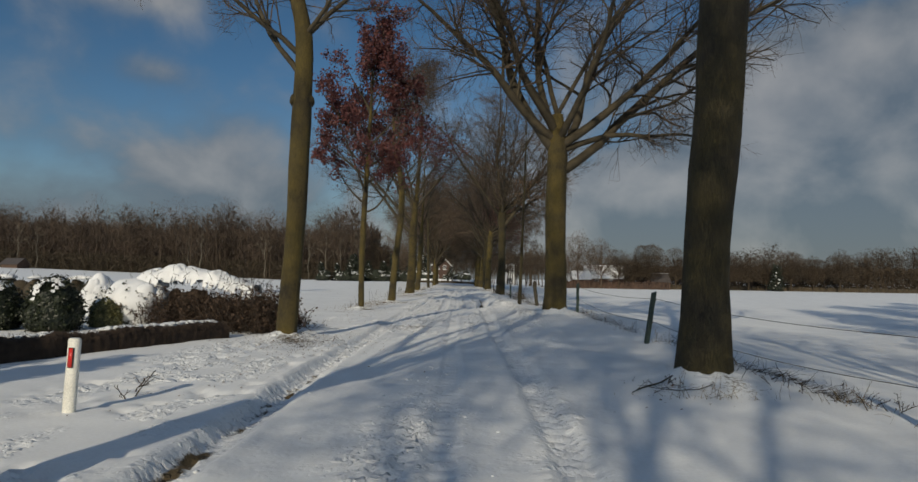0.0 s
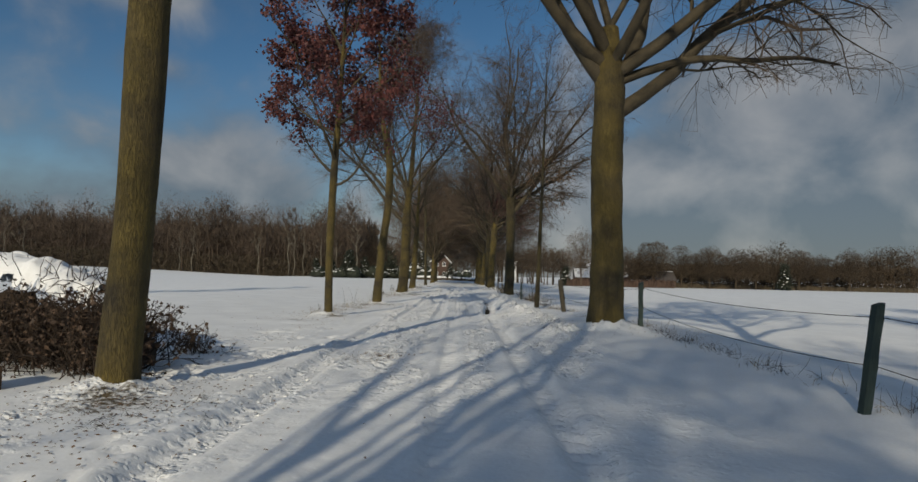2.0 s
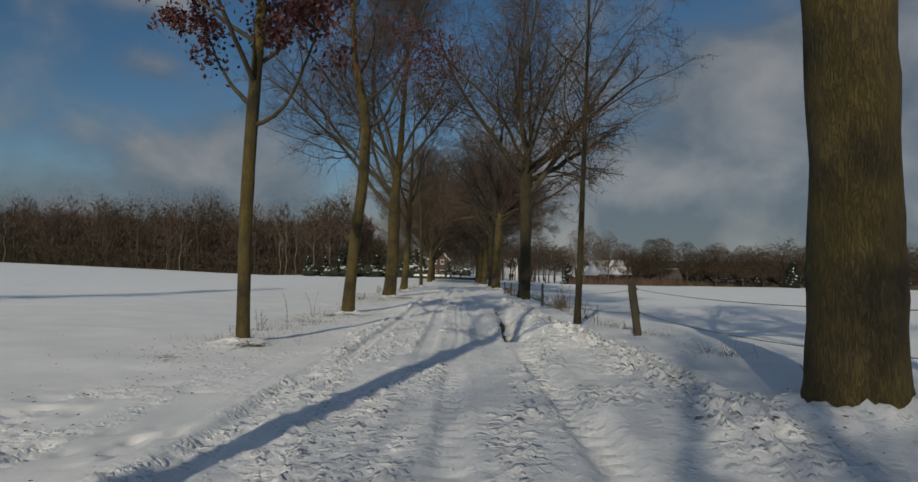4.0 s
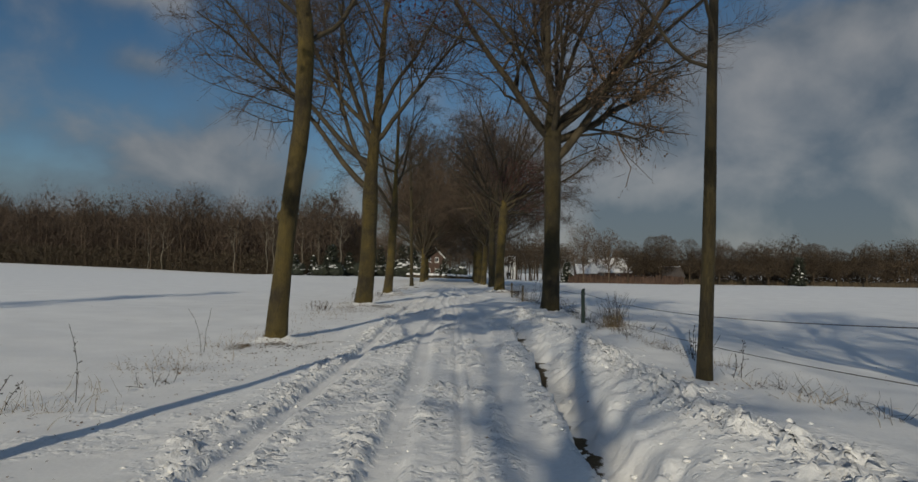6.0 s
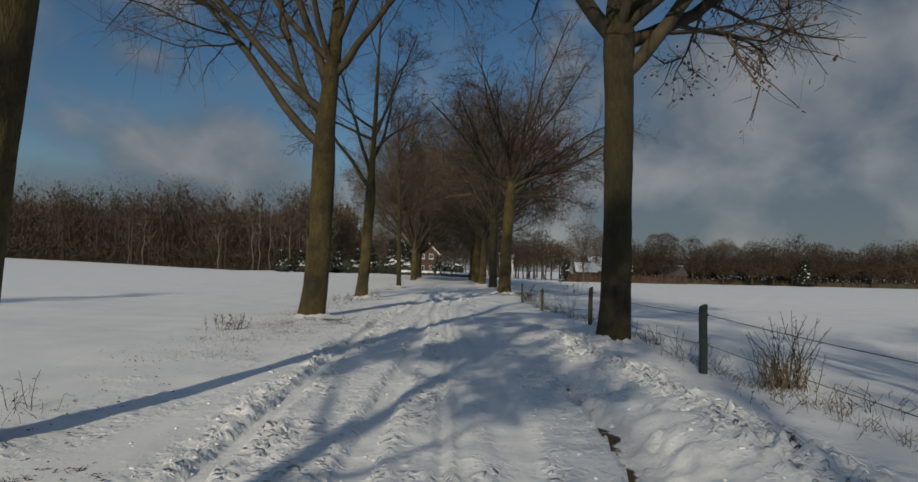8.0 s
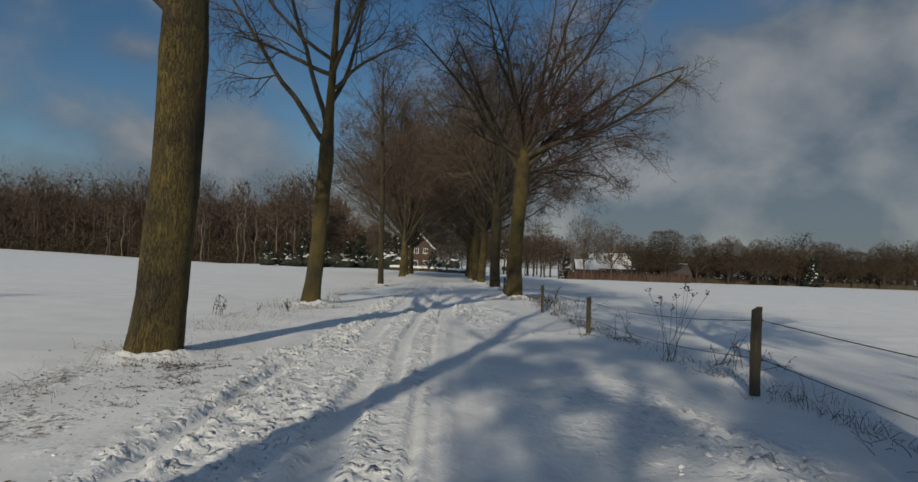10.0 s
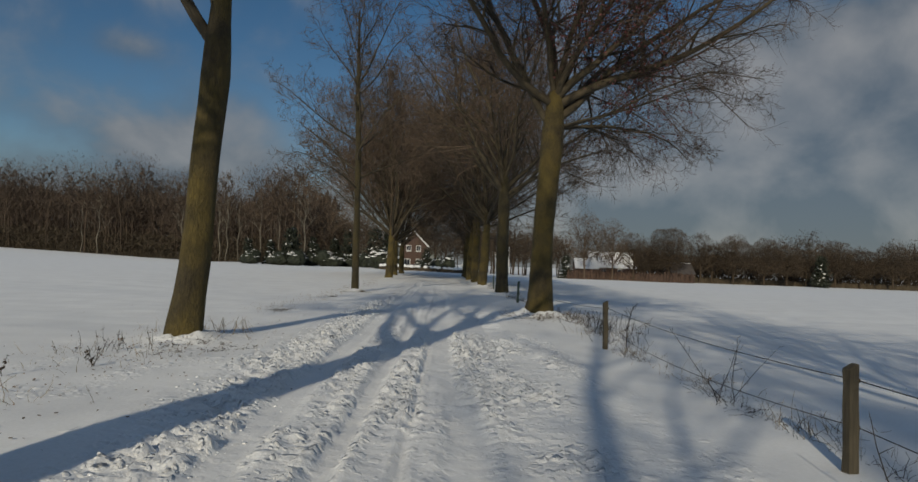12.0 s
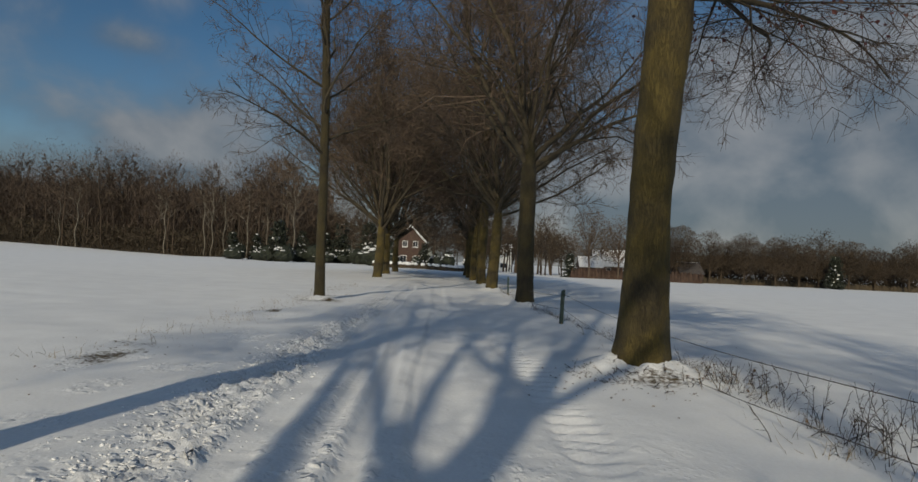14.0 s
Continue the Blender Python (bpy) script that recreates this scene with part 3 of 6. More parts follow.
    right_band = np.exp(-((u - 2.65 + wob) / 0.6) ** 2) * step(13, 23, y) * step(54, 44, y)
    centre = np.exp(-((u + 0.62 + wob) / 0.25) ** 2) * step(26, 30, y) * step(72, 64, y)
    start = np.exp(-((u + 0.1 + wob) / 0.42) ** 2) * step(9.5, 5.0, y) + 0.8 * np.exp(-((u - 1.3 + wob) / 0.22) ** 2) * step(20, 8, y) + np.exp(-((u + 1.98) / 0.2) ** 2) * step(20, 12, y)
    patch = np.exp(-((u - 0.7 + wob) / 1.0) ** 2) * step(56, 60, y) * step(67.5, 65, y)
    churn = np.clip(np.maximum.reduce([mid * 0.95, patch, left_band, right_band, centre, start]) * (1 - smooth_run) + 0.06 * on, 0, 1)
    churn = churn * (1 - 0.65 * run * step(0.05, 0.2, d) * step(1.3, 0.8, d))
    for mx, my, mh, ms in MOUNDS:
        d2 = (x - mx) ** 2 + (y - my) ** 2
        churn = np.maximum(churn, 0.85 * np.exp(-d2 / 0.75 ** 2))
    verge = step(-2.2, -2.7, u) * step(-6.0, -4.6, u) * (0.5 + 0.5 * step(26, 16, y)) * step(110, 80, y)
    churn = np.maximum(churn, verge * 0.75 * step(-0.1, 0.4, vnoise(x / 0.5, y / 0.7, 62)))
    c1, k1 = chunks(x, y, 0.17, 81)
    c2, k2 = chunks(x, y, 0.095, 82)
    z = z + churn * (0.066 * c1 * np.maximum(k1 - 0.45, 0) / 0.55 + 0.052 * c2 * step(0.38, 0.75, k2)) * (0.6 + 0.4 * left_band + 1.1 * right_band + 0.7 * patch)
    grit = np.exp(-((u + 1.98) / 0.13) ** 2) * step(12, 8, y) * step(2, 5, y)
    bare = bare + grit * (0.56 + 0.5 * vnoise(x / 0.16, y / 0.22, 91)) + 0.2 * left_band * step(46, 52, y) * np.maximum(vnoise(x / 0.14, y / 0.2, 92), 0) ** 2
    z = z - 0.07 * grit
    bare = bare + 0.33 * step(-2.5, -3.1, u) * step(-5.8, -4.6, u) * step(95, 80, y) * step(0.0, 0.7, vnoise(x / 0.7, y / 1.3, 93) + 0.35 * vnoise(x / 0.2, y / 0.3, 94))
    for mx, my, mh, ms in MOUNDS:
        bare = bare + 0.24 * np.exp(-((x - mx - 0.25) ** 2 + (y - my + 0.55) ** 2) / 0.45 ** 2) * (0.6 + 0.6 * vnoise(x / 0.2, y / 0.2, 95))
    z = z + on * (0.014 * fbm(x, y, 0.55, 3, 51) + 0.02 * fbm(x, y, 2.2, 2, 55))
    # footmarks in the left verge
    foot = np.maximum(vnoise(x / 0.16, y / 0.2, 61) - 0.15, 0) * step(-0.1, 0.2, vnoise(x / 1.1, y / 1.3, 62))
    z = z - 0.1 * foot * step(-2.1, -2.6, u) * step(-5.5, -4.6, u) * step(26, 20, y)
    return (z, np.clip(bare, 0, 1), churn) if full else (z, np.clip(bare, 0, 1))


def ground_z(x, y):
    return float(terrain(np.array([float(x)]), np.array([float(y)]))[0][0])


def spread(a, b, first, ratio):
    out, s = [a], first
    while abs(out[-1] - a) < abs(b - a):
        out.append(out[-1] + math.copysign(s, b - a))
        s *= ratio
    return out[1:]


def build_ground():
    us = np.array(sorted(list(np.arange(-2.9, 3.2, 0.046)) + spread(3.2, 6.5, 0.06, 1.05) + spread(6.7, 1800, 0.35, 1.3) + spread(-2.9, -6.2, 0.06, 1.02) + spread(-6.5, -1800, 0.35, 1.3)))
    ys = np.array(sorted(list(np.arange(2.5, 76, 0.07)) + spread(76, 140, 0.08, 1.03) + spread(140, 3500, 4, 1.25) + spread(2.4, -12, 0.2, 1.2) + spread(-13, -1500, 2, 1.3)))
    Y, U = np.meshgrid(ys, us, indexing="ij")
    X = U + axis(np.clip(Y, -60, 400))
    Z, B, C = terrain(X, Y, True, True)
    nu, ny = len(us), len(ys)
    idx = np.arange(nu * ny).reshape(ny, nu)
    F = np.stack([idx[:-1, :-1], idx[:-1, 1:], idx[1:, 1:], idx[1:, :-1]], -1).reshape(-1, 4)
    ob = link_mesh("ground", np.stack([X, Y, Z], -1).reshape(-1, 3), F, GROUND)
    at = ob.data.attributes.new("bare", "FLOAT", "POINT")
    at.data.foreach_set("value", B.ravel().astype(np.float32))
    at = ob.data.attributes.new("churn", "FLOAT", "POINT")
    at.data.foreach_set("value", C.ravel().astype(np.float32))
    return tagged(ob, "snow-covered farm lane with tyre ruts between white fields", "ground", kind="structure")


build_ground()


# ---- trees of the avenue ----
def tree(name, xy, label, seed, r, H, fork, spread_w, lean=(0.0, 0.0), limbs=13, n2=8, n3=8, n4=9, low_angle=62, high_angle=22, twig_r=0.005, seg=(3, 2), tall_limb=0.75,
         far=False, bare_to=0.33, limb_r=1.0, taper=2.2, limb_up=0.07, droop=0.0, mat=None, twig_mat=None, leaves=0, leaf_mat=None, leaf_size=0.11, leaf_where=None, leaf_spread=0.13, knots=(), bend=0.05, tip=0.16, split=False, group="avenue trees", own=(), line=None):
    rng = np.random.default_rng(seed)
    z0 = ground_z(*xy) - (0.14 if group == "avenue trees" else 0.0)
    root = thing(name, pose(xy[0], xy[1], z0), label, "tree", group)
    tp, tr = trunk_line(rng, (min(fork, 5.8) + 1.5) if split else H * 0.93, r, lean, bend=bend, tip=0.62 if split else tip, taper=taper)
    if line:
        tp, tr = spine_trunk(rng, xy[0], line)
    tv, tf = rough_trunk(rng, tp, tr)
    extra = []
    for kz, ka, ks in knots:
        k = int(np.argmin(np.abs(tp[0, :, 2] - kz)))
        d = np.array([math.cos(ka), math.sin(ka), 0.25])
        kp = np.stack([tp[0, k] + d * tr[0, k] * f for f in (0.6, 0.95, 1.18, 1.26)])[None]
        extra.append(tubes(kp, np.array([[1.0, 0.95, 0.6, 0.08]]) * ks, 22))
    link_mesh("trunk", *join((tv, tf), *extra), mat or BARK, root)
    # main limbs
    f = (np.arange(limbs) + rng.random(limbs) * 0.8) / limbs
    Hc = tp[0, -1, 2]
    zs = Hc - 1.3 * (1 - f) if split else fork + (Hc - fork) * f * 0.98
    k = np.clip(np.searchsorted(tp[0, :, 2], zs), 1, tp.shape[1] - 1)
    P = tp[0, k].copy()
    az = np.arange(limbs) * 2.4 + rng.random(limbs) * 1.1 + seed
    ang = np.radians(low_angle + (high_angle - low_angle) * f + rng.normal(0, 5, limbs))
    D = np.stack([np.cos(az) * np.sin(ang), np.sin(az) * np.sin(ang), np.cos(ang)], 1)
    L = spread_w * (1.25 - 0.7 * f ** 1.4) * (0.85 + 0.3 * rng.random(limbs)) * (1.0 + tall_limb * np.cos(ang) * 0.6)
    if split:
        c = np.cos(ang) ** 2
        L = (spread_w * (1 - c) + (H - Hc) * c) * (0.85 + 0.3 * rng.random(limbs))
    sags = np.full(limbs, float(droop))
    slim_by = np.ones(limbs)
    for q, (oz, oaz, oang, ol, *sag) in enumerate(own):
        sags[q] = sag[0] if sag else droop
        slim_by[q] = sag[1] if len(sag) > 1 else 1.0
        k[q] = np.clip(np.searchsorted(tp[0, :, 2], oz), 1, tp.shape[1] - 1)
        P[q], L[q] = tp[0, k[q]], ol
        oa, ob = radians(oaz), radians(oang)
        D[q] = (math.cos(oa) * math.sin(ob), math.sin(oa) * math.sin(ob), math.cos(ob))
    R = np.minimum(tr[0, k] * 0.6, r * (0.24 if split else 0.15) + 0.009 * L) * (0.85 + 0.3 * rng.random(limbs))
    R[len(own):] *= limb_r
    R *= slim_by
    a_pts, a_rad = grow(rng, P, D, L, R, 12, 0.1, limb_up, 0.22, sags)
    p2, d2, l2, r2 = sprout(rng, a_pts, a_rad, L, n2, bare_to, 0.98, 26, 60, 0.5, 0.44)
    keep = rng.random(len(l2)) < np.clip(np.repeat(L, n2) / 5.0, 0.3, 1.0)
    p2, d2, l2, r2 = p2[keep], d2[keep], l2[keep], r2[keep]
    b_pts, b_rad = grow(rng, p2, d2, l2, np.maximum(r2, twig_r * 1.5), 7, 0.19, 0.04, 0.2, droop * 1.6)
    p3, d3, l3, r3 = sprout(rng, b_pts, b_rad, l2, n3, 0.12, 1.0, 25, 64, 0.52, 0.5)
    keep = rng.random(len(l3)) < np.clip(np.repeat(l2, n3) / 1.3, 0.25, 1.0)
    p3, d3, l3, r3 = p3[keep], d3[keep], l3[keep], r3[keep]
    c_pts, c_rad = grow(rng, p3, d3, l3, np.maximum(r3, twig_r * 1.1), seg[0], 0.34, 0.03, 0.4, droop * 2.0)
    p4, d4, l4, r4 = sprout(rng, c_pts, c_rad, l3, n4, 0.1, 1.0, 25, 64, 0.62, 0.5)
    keep = rng.random(len(l4)) < np.clip(np.repeat(l3, n4) / 0.6, 0.2, 1.0)
    p4, d4, l4, r4 = p4[keep], d4[keep], l4[keep], r4[keep]
    d_pts, d_rad = grow(rng, p4, d4, np.maximum(l4, 0.15), np.maximum(r4, twig_r), seg[1], 0.36, 0.03, 0.5, droop * 2)
    crown = link_mesh("crown", *join(tubes(a_pts, a_rad, 6), tubes(b_pts, b_rad, 3)), LIMB, root)
    link_mesh("twig_spray", *(join(ribbons(rng, c_pts, c_rad * 1.2), ribbons(rng, d_pts, d_rad * (1.0 if far else 0.95)))), twig_mat or TWIG, crown, "fine bare winter twigs")["kind"] = "stuff"
    if leaves:
        Q = np.concatenate([d_pts[:, 1:].reshape(-1, 3), c_pts[:, 1:].reshape(-1, 3)])
        if leaf_where:
            sel = leaf_where(Q)
            Q = Q[sel] if sel.any() else Q
        Q = Q[rng.integers(0, len(Q), leaves)] + rng.normal(0, leaf_spread, (leaves, 3))
        link_mesh("foliage", *leaf_quads(rng, Q, leaf_size), leaf_mat or OAK_LEAF, crown, "withered leaves still on the twigs", smooth=False)["kind"] = "stuff"
    return root


T_L = "tall bare roadside tree with green-tinged bark in snow"
tree("tree", LEFT_ROW["a"], "tall bare tree with a knotted green-brown trunk", 11, 0.245, 17.0, 7.4, 4.2, (0.05, 0.0), 14, 10, 8, 10, low_angle=58, seg=(4, 2), knots=((5.45, 3.3, 0.17), (5.6, 0.3, 0.16)), droop=0.06, bare_to=0.14,
     own=((5.9, 174, 43, 6.5, 0.04), (7.2, 20, 50, 3.5), (6.6, 188, 62, 4.2, 0.2), (7.0, 330, 60, 3.0, 0.25), (8.2, 165, 60, 4.5, 0.2)),
     line=((0, -3.94, 0.24), (2, -3.82, 0.225), (3.9, -3.74, 0.235), (5.2, -3.71, 0.25), (6.2, -3.69, 0.215), (7.4, -3.68, 0.205), (8.6, -3.98, 0.17), (10, -4.3, 0.14), (12, -4.55, 0.11), (16, -4.7, 0.03)))
tree("oak_tree", LEFT_ROW["b"], "young oak with withered red leaves", 12, 0.135, 14.0, 4.3, 2.6, (0.04, 0.0), 22, 7, 6, 5, low_angle=66, high_angle=25, leaves=19000, leaf_size=0.135,
     line=((0, -4.54, 0.135), (2.5, -4.56, 0.132), (5, -4.48, 0.13), (9, -4.3, 0.08), (13, -4.15, 0.025)))
tree("oak_tree", LEFT_ROW["c"], "leaning oak with some withered red leaves", 13, 0.25, 16.5, 6.6, 3.6, (0.10, 0.0), 13, 8, 7, 7, twig_r=0.0045, limb_r=0.7, leaves=2000, leaf_size=0.12, leaf_spread=0.35, leaf_where=lambda Q: (Q[:, 0] > -1.2) & (Q[:, 2] < 11), knots=((3.0, 3.0, 0.16),),
     line=((0, -4.43, 0.25), (1.6, -4.31, 0.215), (3.1, -4.19, 0.2), (5.2, -3.91, 0.205), (7.3, -3.87, 0.19), (8.3, -4.0, 0.17), (10, -4.4, 0.13), (15.5, -4.7, 0.035)))
tree("tree", LEFT_ROW["d"], "broad bare tree with deeply furrowed bark", 14, 0.39, 17.5, 8.6, 5.6, (0.05, 0.0), 20, 16, 11, 13, twig_r=0.0055, mat=BARK_DEEP, limb_r=0.65, taper=1.3, bare_to=0.3, low_angle=44, high_angle=16, tip=0.2, droop=0.02, seg=(3, 1),
     own=((5.1, 172, 50, 12.0, 0.05), (5.6, 150, 34, 9.5, 0.0), (6.8, 5, 46, 8.5, 0.0), (7.4, 250, 28, 7.5), (6.2, 190, 58, 11.0, 0.08), (8.0, 330, 40, 7.0), (6.6, 160, 24, 9.5), (7.8, 185, 46, 9.0, 0.06)),
     line=((0, -4.52, 0.4), (0.4, -4.46, 0.38), (2.5, -4.29, 0.35), (4.7, -4.3, 0.355), (5.6, -4.27, 0.31), (7, -4.17, 0.25), (9, -3.98, 0.2), (16, -3.6, 0.05)))
tree("tree", LEFT_ROW["e"], "bare forked tree with smooth olive bark", 15, 0.285, 16.0, 7.0, 4.6, (0.06, 0.0), 13, 9, 9, 9, twig_r=0.006, low_angle=46, high_angle=14, limb_r=0.8, bare_to=0.3, tip=0.3, droop=0.06, seg=(4, 2),
     own=((5.1, 180, 37, 8.5, 0.03), (5.4, 172, 22, 9.0), (6.6, 20, 30, 6.5), (8.0, 190, 60, 7.5, 0.17), (7.6, 300, 40, 5.5), (7.4, 172, 64, 5.0, 0.18), (8.0, 30, 36, 5.5), (7.0, 350, 60, 3.6, 0.26)),
     line=((0, -4.77, 0.31), (0.3, -4.72, 0.29), (1.9, -4.59, 0.256), (3.6, -4.51, 0.25), (4.4, -4.44, 0.262), (5.2, -4.44, 0.26), (5.9, -4.41, 0.19), (6.8, -4.37, 0.145), (8.5, -4.3, 0.12), (15, -4.1, 0.03)))
tree("tree", LEFT_ROW["f"], "slender dark bare tree", 16, 0.185, 15.0, 4.8, 3.6, (0.01, 0.0), 18, 9, 7, 8, low_angle=70, high_angle=26, limb_up=0.035, mat=BARK_DARK, droop=0.06, twig_r=0.007, bare_to=0.15, limb_r=0.75, seg=(3, 1),
     line=((0, -4.93, 0.2), (4.6, -5.0, 0.168), (8, -5.06, 0.16), (11, -5.19, 0.13), (15.5, -5.3, 0.04)))
for i, key in enumerate("ghi"):
    tree("tree", LEFT_ROW[key], "round-crowned bare tree by the lane", 17 + i, 0.36, 21.5, 3.4, 8.3, (0.02, 0.0), 26, 10, 10, 9, low_angle=60, high_angle=10, twig_r=0.013, limb_up=0.03, limb_r=0.7, far=True, seg=(2, 1), bare_to=0.2, split=True, twig_mat=TWIG_FAR)
tree("tree", RIGHT_ROW["a"], "thick bare tree with dark furrowed bark", 31, 0.375, 19.0, 7.6, 6.0, (0.05, 0.0), 14, 8, 8, 11, twig_r=0.0075, mat=BARK_DARK, low_angle=60,
     line=((0, 4.02, 0.41), (0.3, 4.05, 0.39), (1.2, 4.08, 0.345), (2.3, 4.14, 0.342), (4.1, 4.33, 0.36), (5.1, 4.41, 0.365), (5.9, 4.47, 0.37), (8, 4.6, 0.3), (17, 4.9, 0.06)))
tree("tree", RIGHT_ROW["b"], "large bare tree with spreading crooked limbs", 32, 0.38, 18.0, 5.6, 7.4, (-0.003, 0.0), 11, 12, 9, 11, bare_to=0.24, seg=(3, 2), low_angle=56, high_angle=10, split=True, droop=0.06, limb_r=0.8, twig_r=0.0045,
     own=((4.8, 0, 50, 11.5, 0.1), (5.2, 10, 44, 11.0, 0.07), (5.4, 182, 46, 9.5, 0.03), (5.9, 170, 28, 9.5), (5.7, 335, 52, 8.0, 0.12), (6.1, 220, 44, 8.0, 0.04), (5.9, 300, 56, 6.5, 0.16), (5.8, 195, 62, 7.5, 0.1), (5.5, 352, 60, 5.5, 0.16)),
     line=((0, 3.5, 0.4), (0.5, 3.51, 0.38), (2.1, 3.52, 0.358), (4.1, 3.54, 0.358), (5.2, 3.57, 0.365), (6.0, 3.58, 0.33), (7.0, 3.58, 0.2)))
tree("tree", RIGHT_ROW["c"], "thin young bare tree beside the fence", 33, 0.125, 11.5, 4.4, 2.6, (0.025, 0.0), 19, 7, 7, 6, low_angle=66, mat=BARK_DARK, seg=(3, 1), droop=0.04, limb_r=0.7,
     line=((0, 3.35, 0.11), (0.3, 3.365, 0.104), (2, 3.43, 0.092), (3.8, 3.5, 0.078), (5.4, 3.56, 0.066), (11, 3.72, 0.02)))
tree("oak_tree", RIGHT_ROW["d"], "broad oak with few brown leaves low in the crown", 34, 0.36, 18.0, 5.6, 6.8, (0.008, 0.0), 13, 13, 9, 12, bare_to=0.14, limb_r=0.75, twig_r=0.005, seg=(3, 2), low_angle=60, high_angle=12, split=True, mat=BARK_DARK, leaves=900, leaf_size=0.1, leaf_mat=BROWN_LEAF, leaf_where=lambda Q: (Q[:, 0] > 0.6) & (Q[:, 0] < 4.0) & (Q[:, 2] < 8.5), droop=0.04,
     own=((5.0, 0, 50, 8.5, 0.04), (5.9, 180, 40, 8.5), (6.4, 350, 56, 8.8, 0.1), (6.2, 275, 58, 4.5, 0.1), (6.0, 320, 58, 5.0, 0.1), (5.8, 10, 62, 7.5, 0.14)),
     line=((0, 2.99, 0.33), (0.4, 3.03, 0.3), (2.3, 3.09, 0.272), (4.7, 3.09, 0.282), (5.8, 3.1, 0.315), (6.4, 3.11, 0.3), (7.2, 3.12, 0.2)))
tree("oak_tree", RIGHT_ROW["e"], "dense oak with reddish leaves deep inside", 35, 0.345, 17.5, 5.3, 7.0, (0.065, 0.0), 17, 12, 9, 11, bare_to=0.16, limb_r=0.8, twig_r=0.0055, seg=(3, 2), low_angle=74, high_angle=12, split=True, limb_up=0.02, leaves=3600, leaf_size=0.085, leaf_spread=0.3, leaf_where=lambda Q: (np.hypot(Q[:, 0] - 1.4, Q[:, 1]) < 2.8) & (Q[:, 2] < 9.5) & (Q[:, 2] > 5.6), twig_mat=TWIG_RED, droop=0.05,
     own=((5.6, 352, 72, 6.8, 0.1, 0.4), (5.7, 18, 76, 6.4, 0.1, 0.4), (5.5, 338, 78, 6.0, 0.12, 0.4), (6.6, 315, 48, 5.0, 0.05), (6.6, 290, 44, 4.5, 0.04), (6.0, 20, 56, 7.5, 0.1), (5.6, 180, 40, 8.5), (6.3, 345, 54, 8.0, 0.07), (6.4, 190, 56, 7.5, 0.06), (5.7, 40, 70, 6.0, 0.12, 0.45), (5.9, 2, 46, 9.5, 0.04)),
     line=((0, 2.95, 0.4), (0.4, 2.97, 0.375), (2.2, 3.03, 0.318), (4.0, 3.12, 0.33), (5.2, 3.22, 0.365), (6.0, 3.27, 0.33), (6.9, 3.32, 0.2)))
tree("tree", RIGHT_ROW["f"], "dark bare tree forking into strong curved limbs", 36, 0.36, 19.0, 5.6, 7.4, (0.0, 0.0), 15, 11, 9, 9, limb_up=0.03, limb_r=0.75, low_angle=60, high_angle=12, twig_r=0.0085, seg=(3, 1), bare_to=0.18, split=True, mat=BARK_DARK, twig_mat=TWIG_FAR,
     own=((5.6, 182, 32, 9.5), (5.4, 0, 56, 9.0, 0.04), (5.9, 8, 38, 9.5), (6.2, 200, 24, 10.0), (5.7, 350, 66, 7.0, 0.06), (5.8, 175, 58, 7.0, 0.05)),
     line=((0, 3.25, 0.39), (0.5, 3.25, 0.36), (4, 3.24, 0.34), (5.6, 3.25, 0.33), (6.4, 3.26, 0.25), (7.2, 3.27, 0.16)))
for i, key in enumerate("ghijk"):
    tree("tree", RIGHT_ROW[key], "dense bare avenue tree with a mossy trunk", 37 + i, 0.36, 20.0, 4.4, 7.2, (0.0 if i % 2 else 0.03, 0.0), 22, 9, 9, 8, limb_up=0.035, limb_r=0.7, low_angle=64, high_angle=12, twig_r=0.012, far=True, seg=(2, 1), bare_to=0.22, split=not i % 2, twig_mat=TWIG_FAR)
# the row goes on behind the camera's start
tree("tree", (-3.85, 1.2), "bare tree forking low into long rising limbs", 51, 0.27, 16.0, 2.4, 5.2, (0.02, 0.0), 9, 9, 8, 7, low_angle=40, split=True, twig_r=0.0065, far=True, bare_to=0.45, limb_r=0.5, own=((2.8, 20, 16, 11.0), (3.1, 150, 20, 11.0), (3.4, 300, 22, 10.0), (3.6, 230, 26, 9.0)))
# the first one's high leaves are added, unseen, to shade the right verge
for i, (bx, by) in enumerate(((-3.6, -12.0), (-3.4, -25.0), (4.3, -5.5), (4.5, -19.0))):
    tree("tree", (bx, by), T_L if i else "unseen tall oak, leaves added high up to shade the verge", 52 + i, 0.27, 17.0, 6.0, 5.2, (0.03, 0.0), 9, 11, 8, 7, low_angle=48, split=True, twig_r=0.0065, far=True, bare_to=0.3, limb_r=0.4, own=((5.0, 40, 24, 8.0), (5.2, 150, 30, 7.5), (5.4, 270, 26, 8.0), (5.6, 330, 38, 7.0), (5.5, 210, 40, 7.0)),
         leaves=0 if i else 7000, leaf_size=0.2, leaf_spread=0.5, leaf_mat=BROWN_LEAF, leaf_where=lambda Q: Q[:, 2] > 10.5)
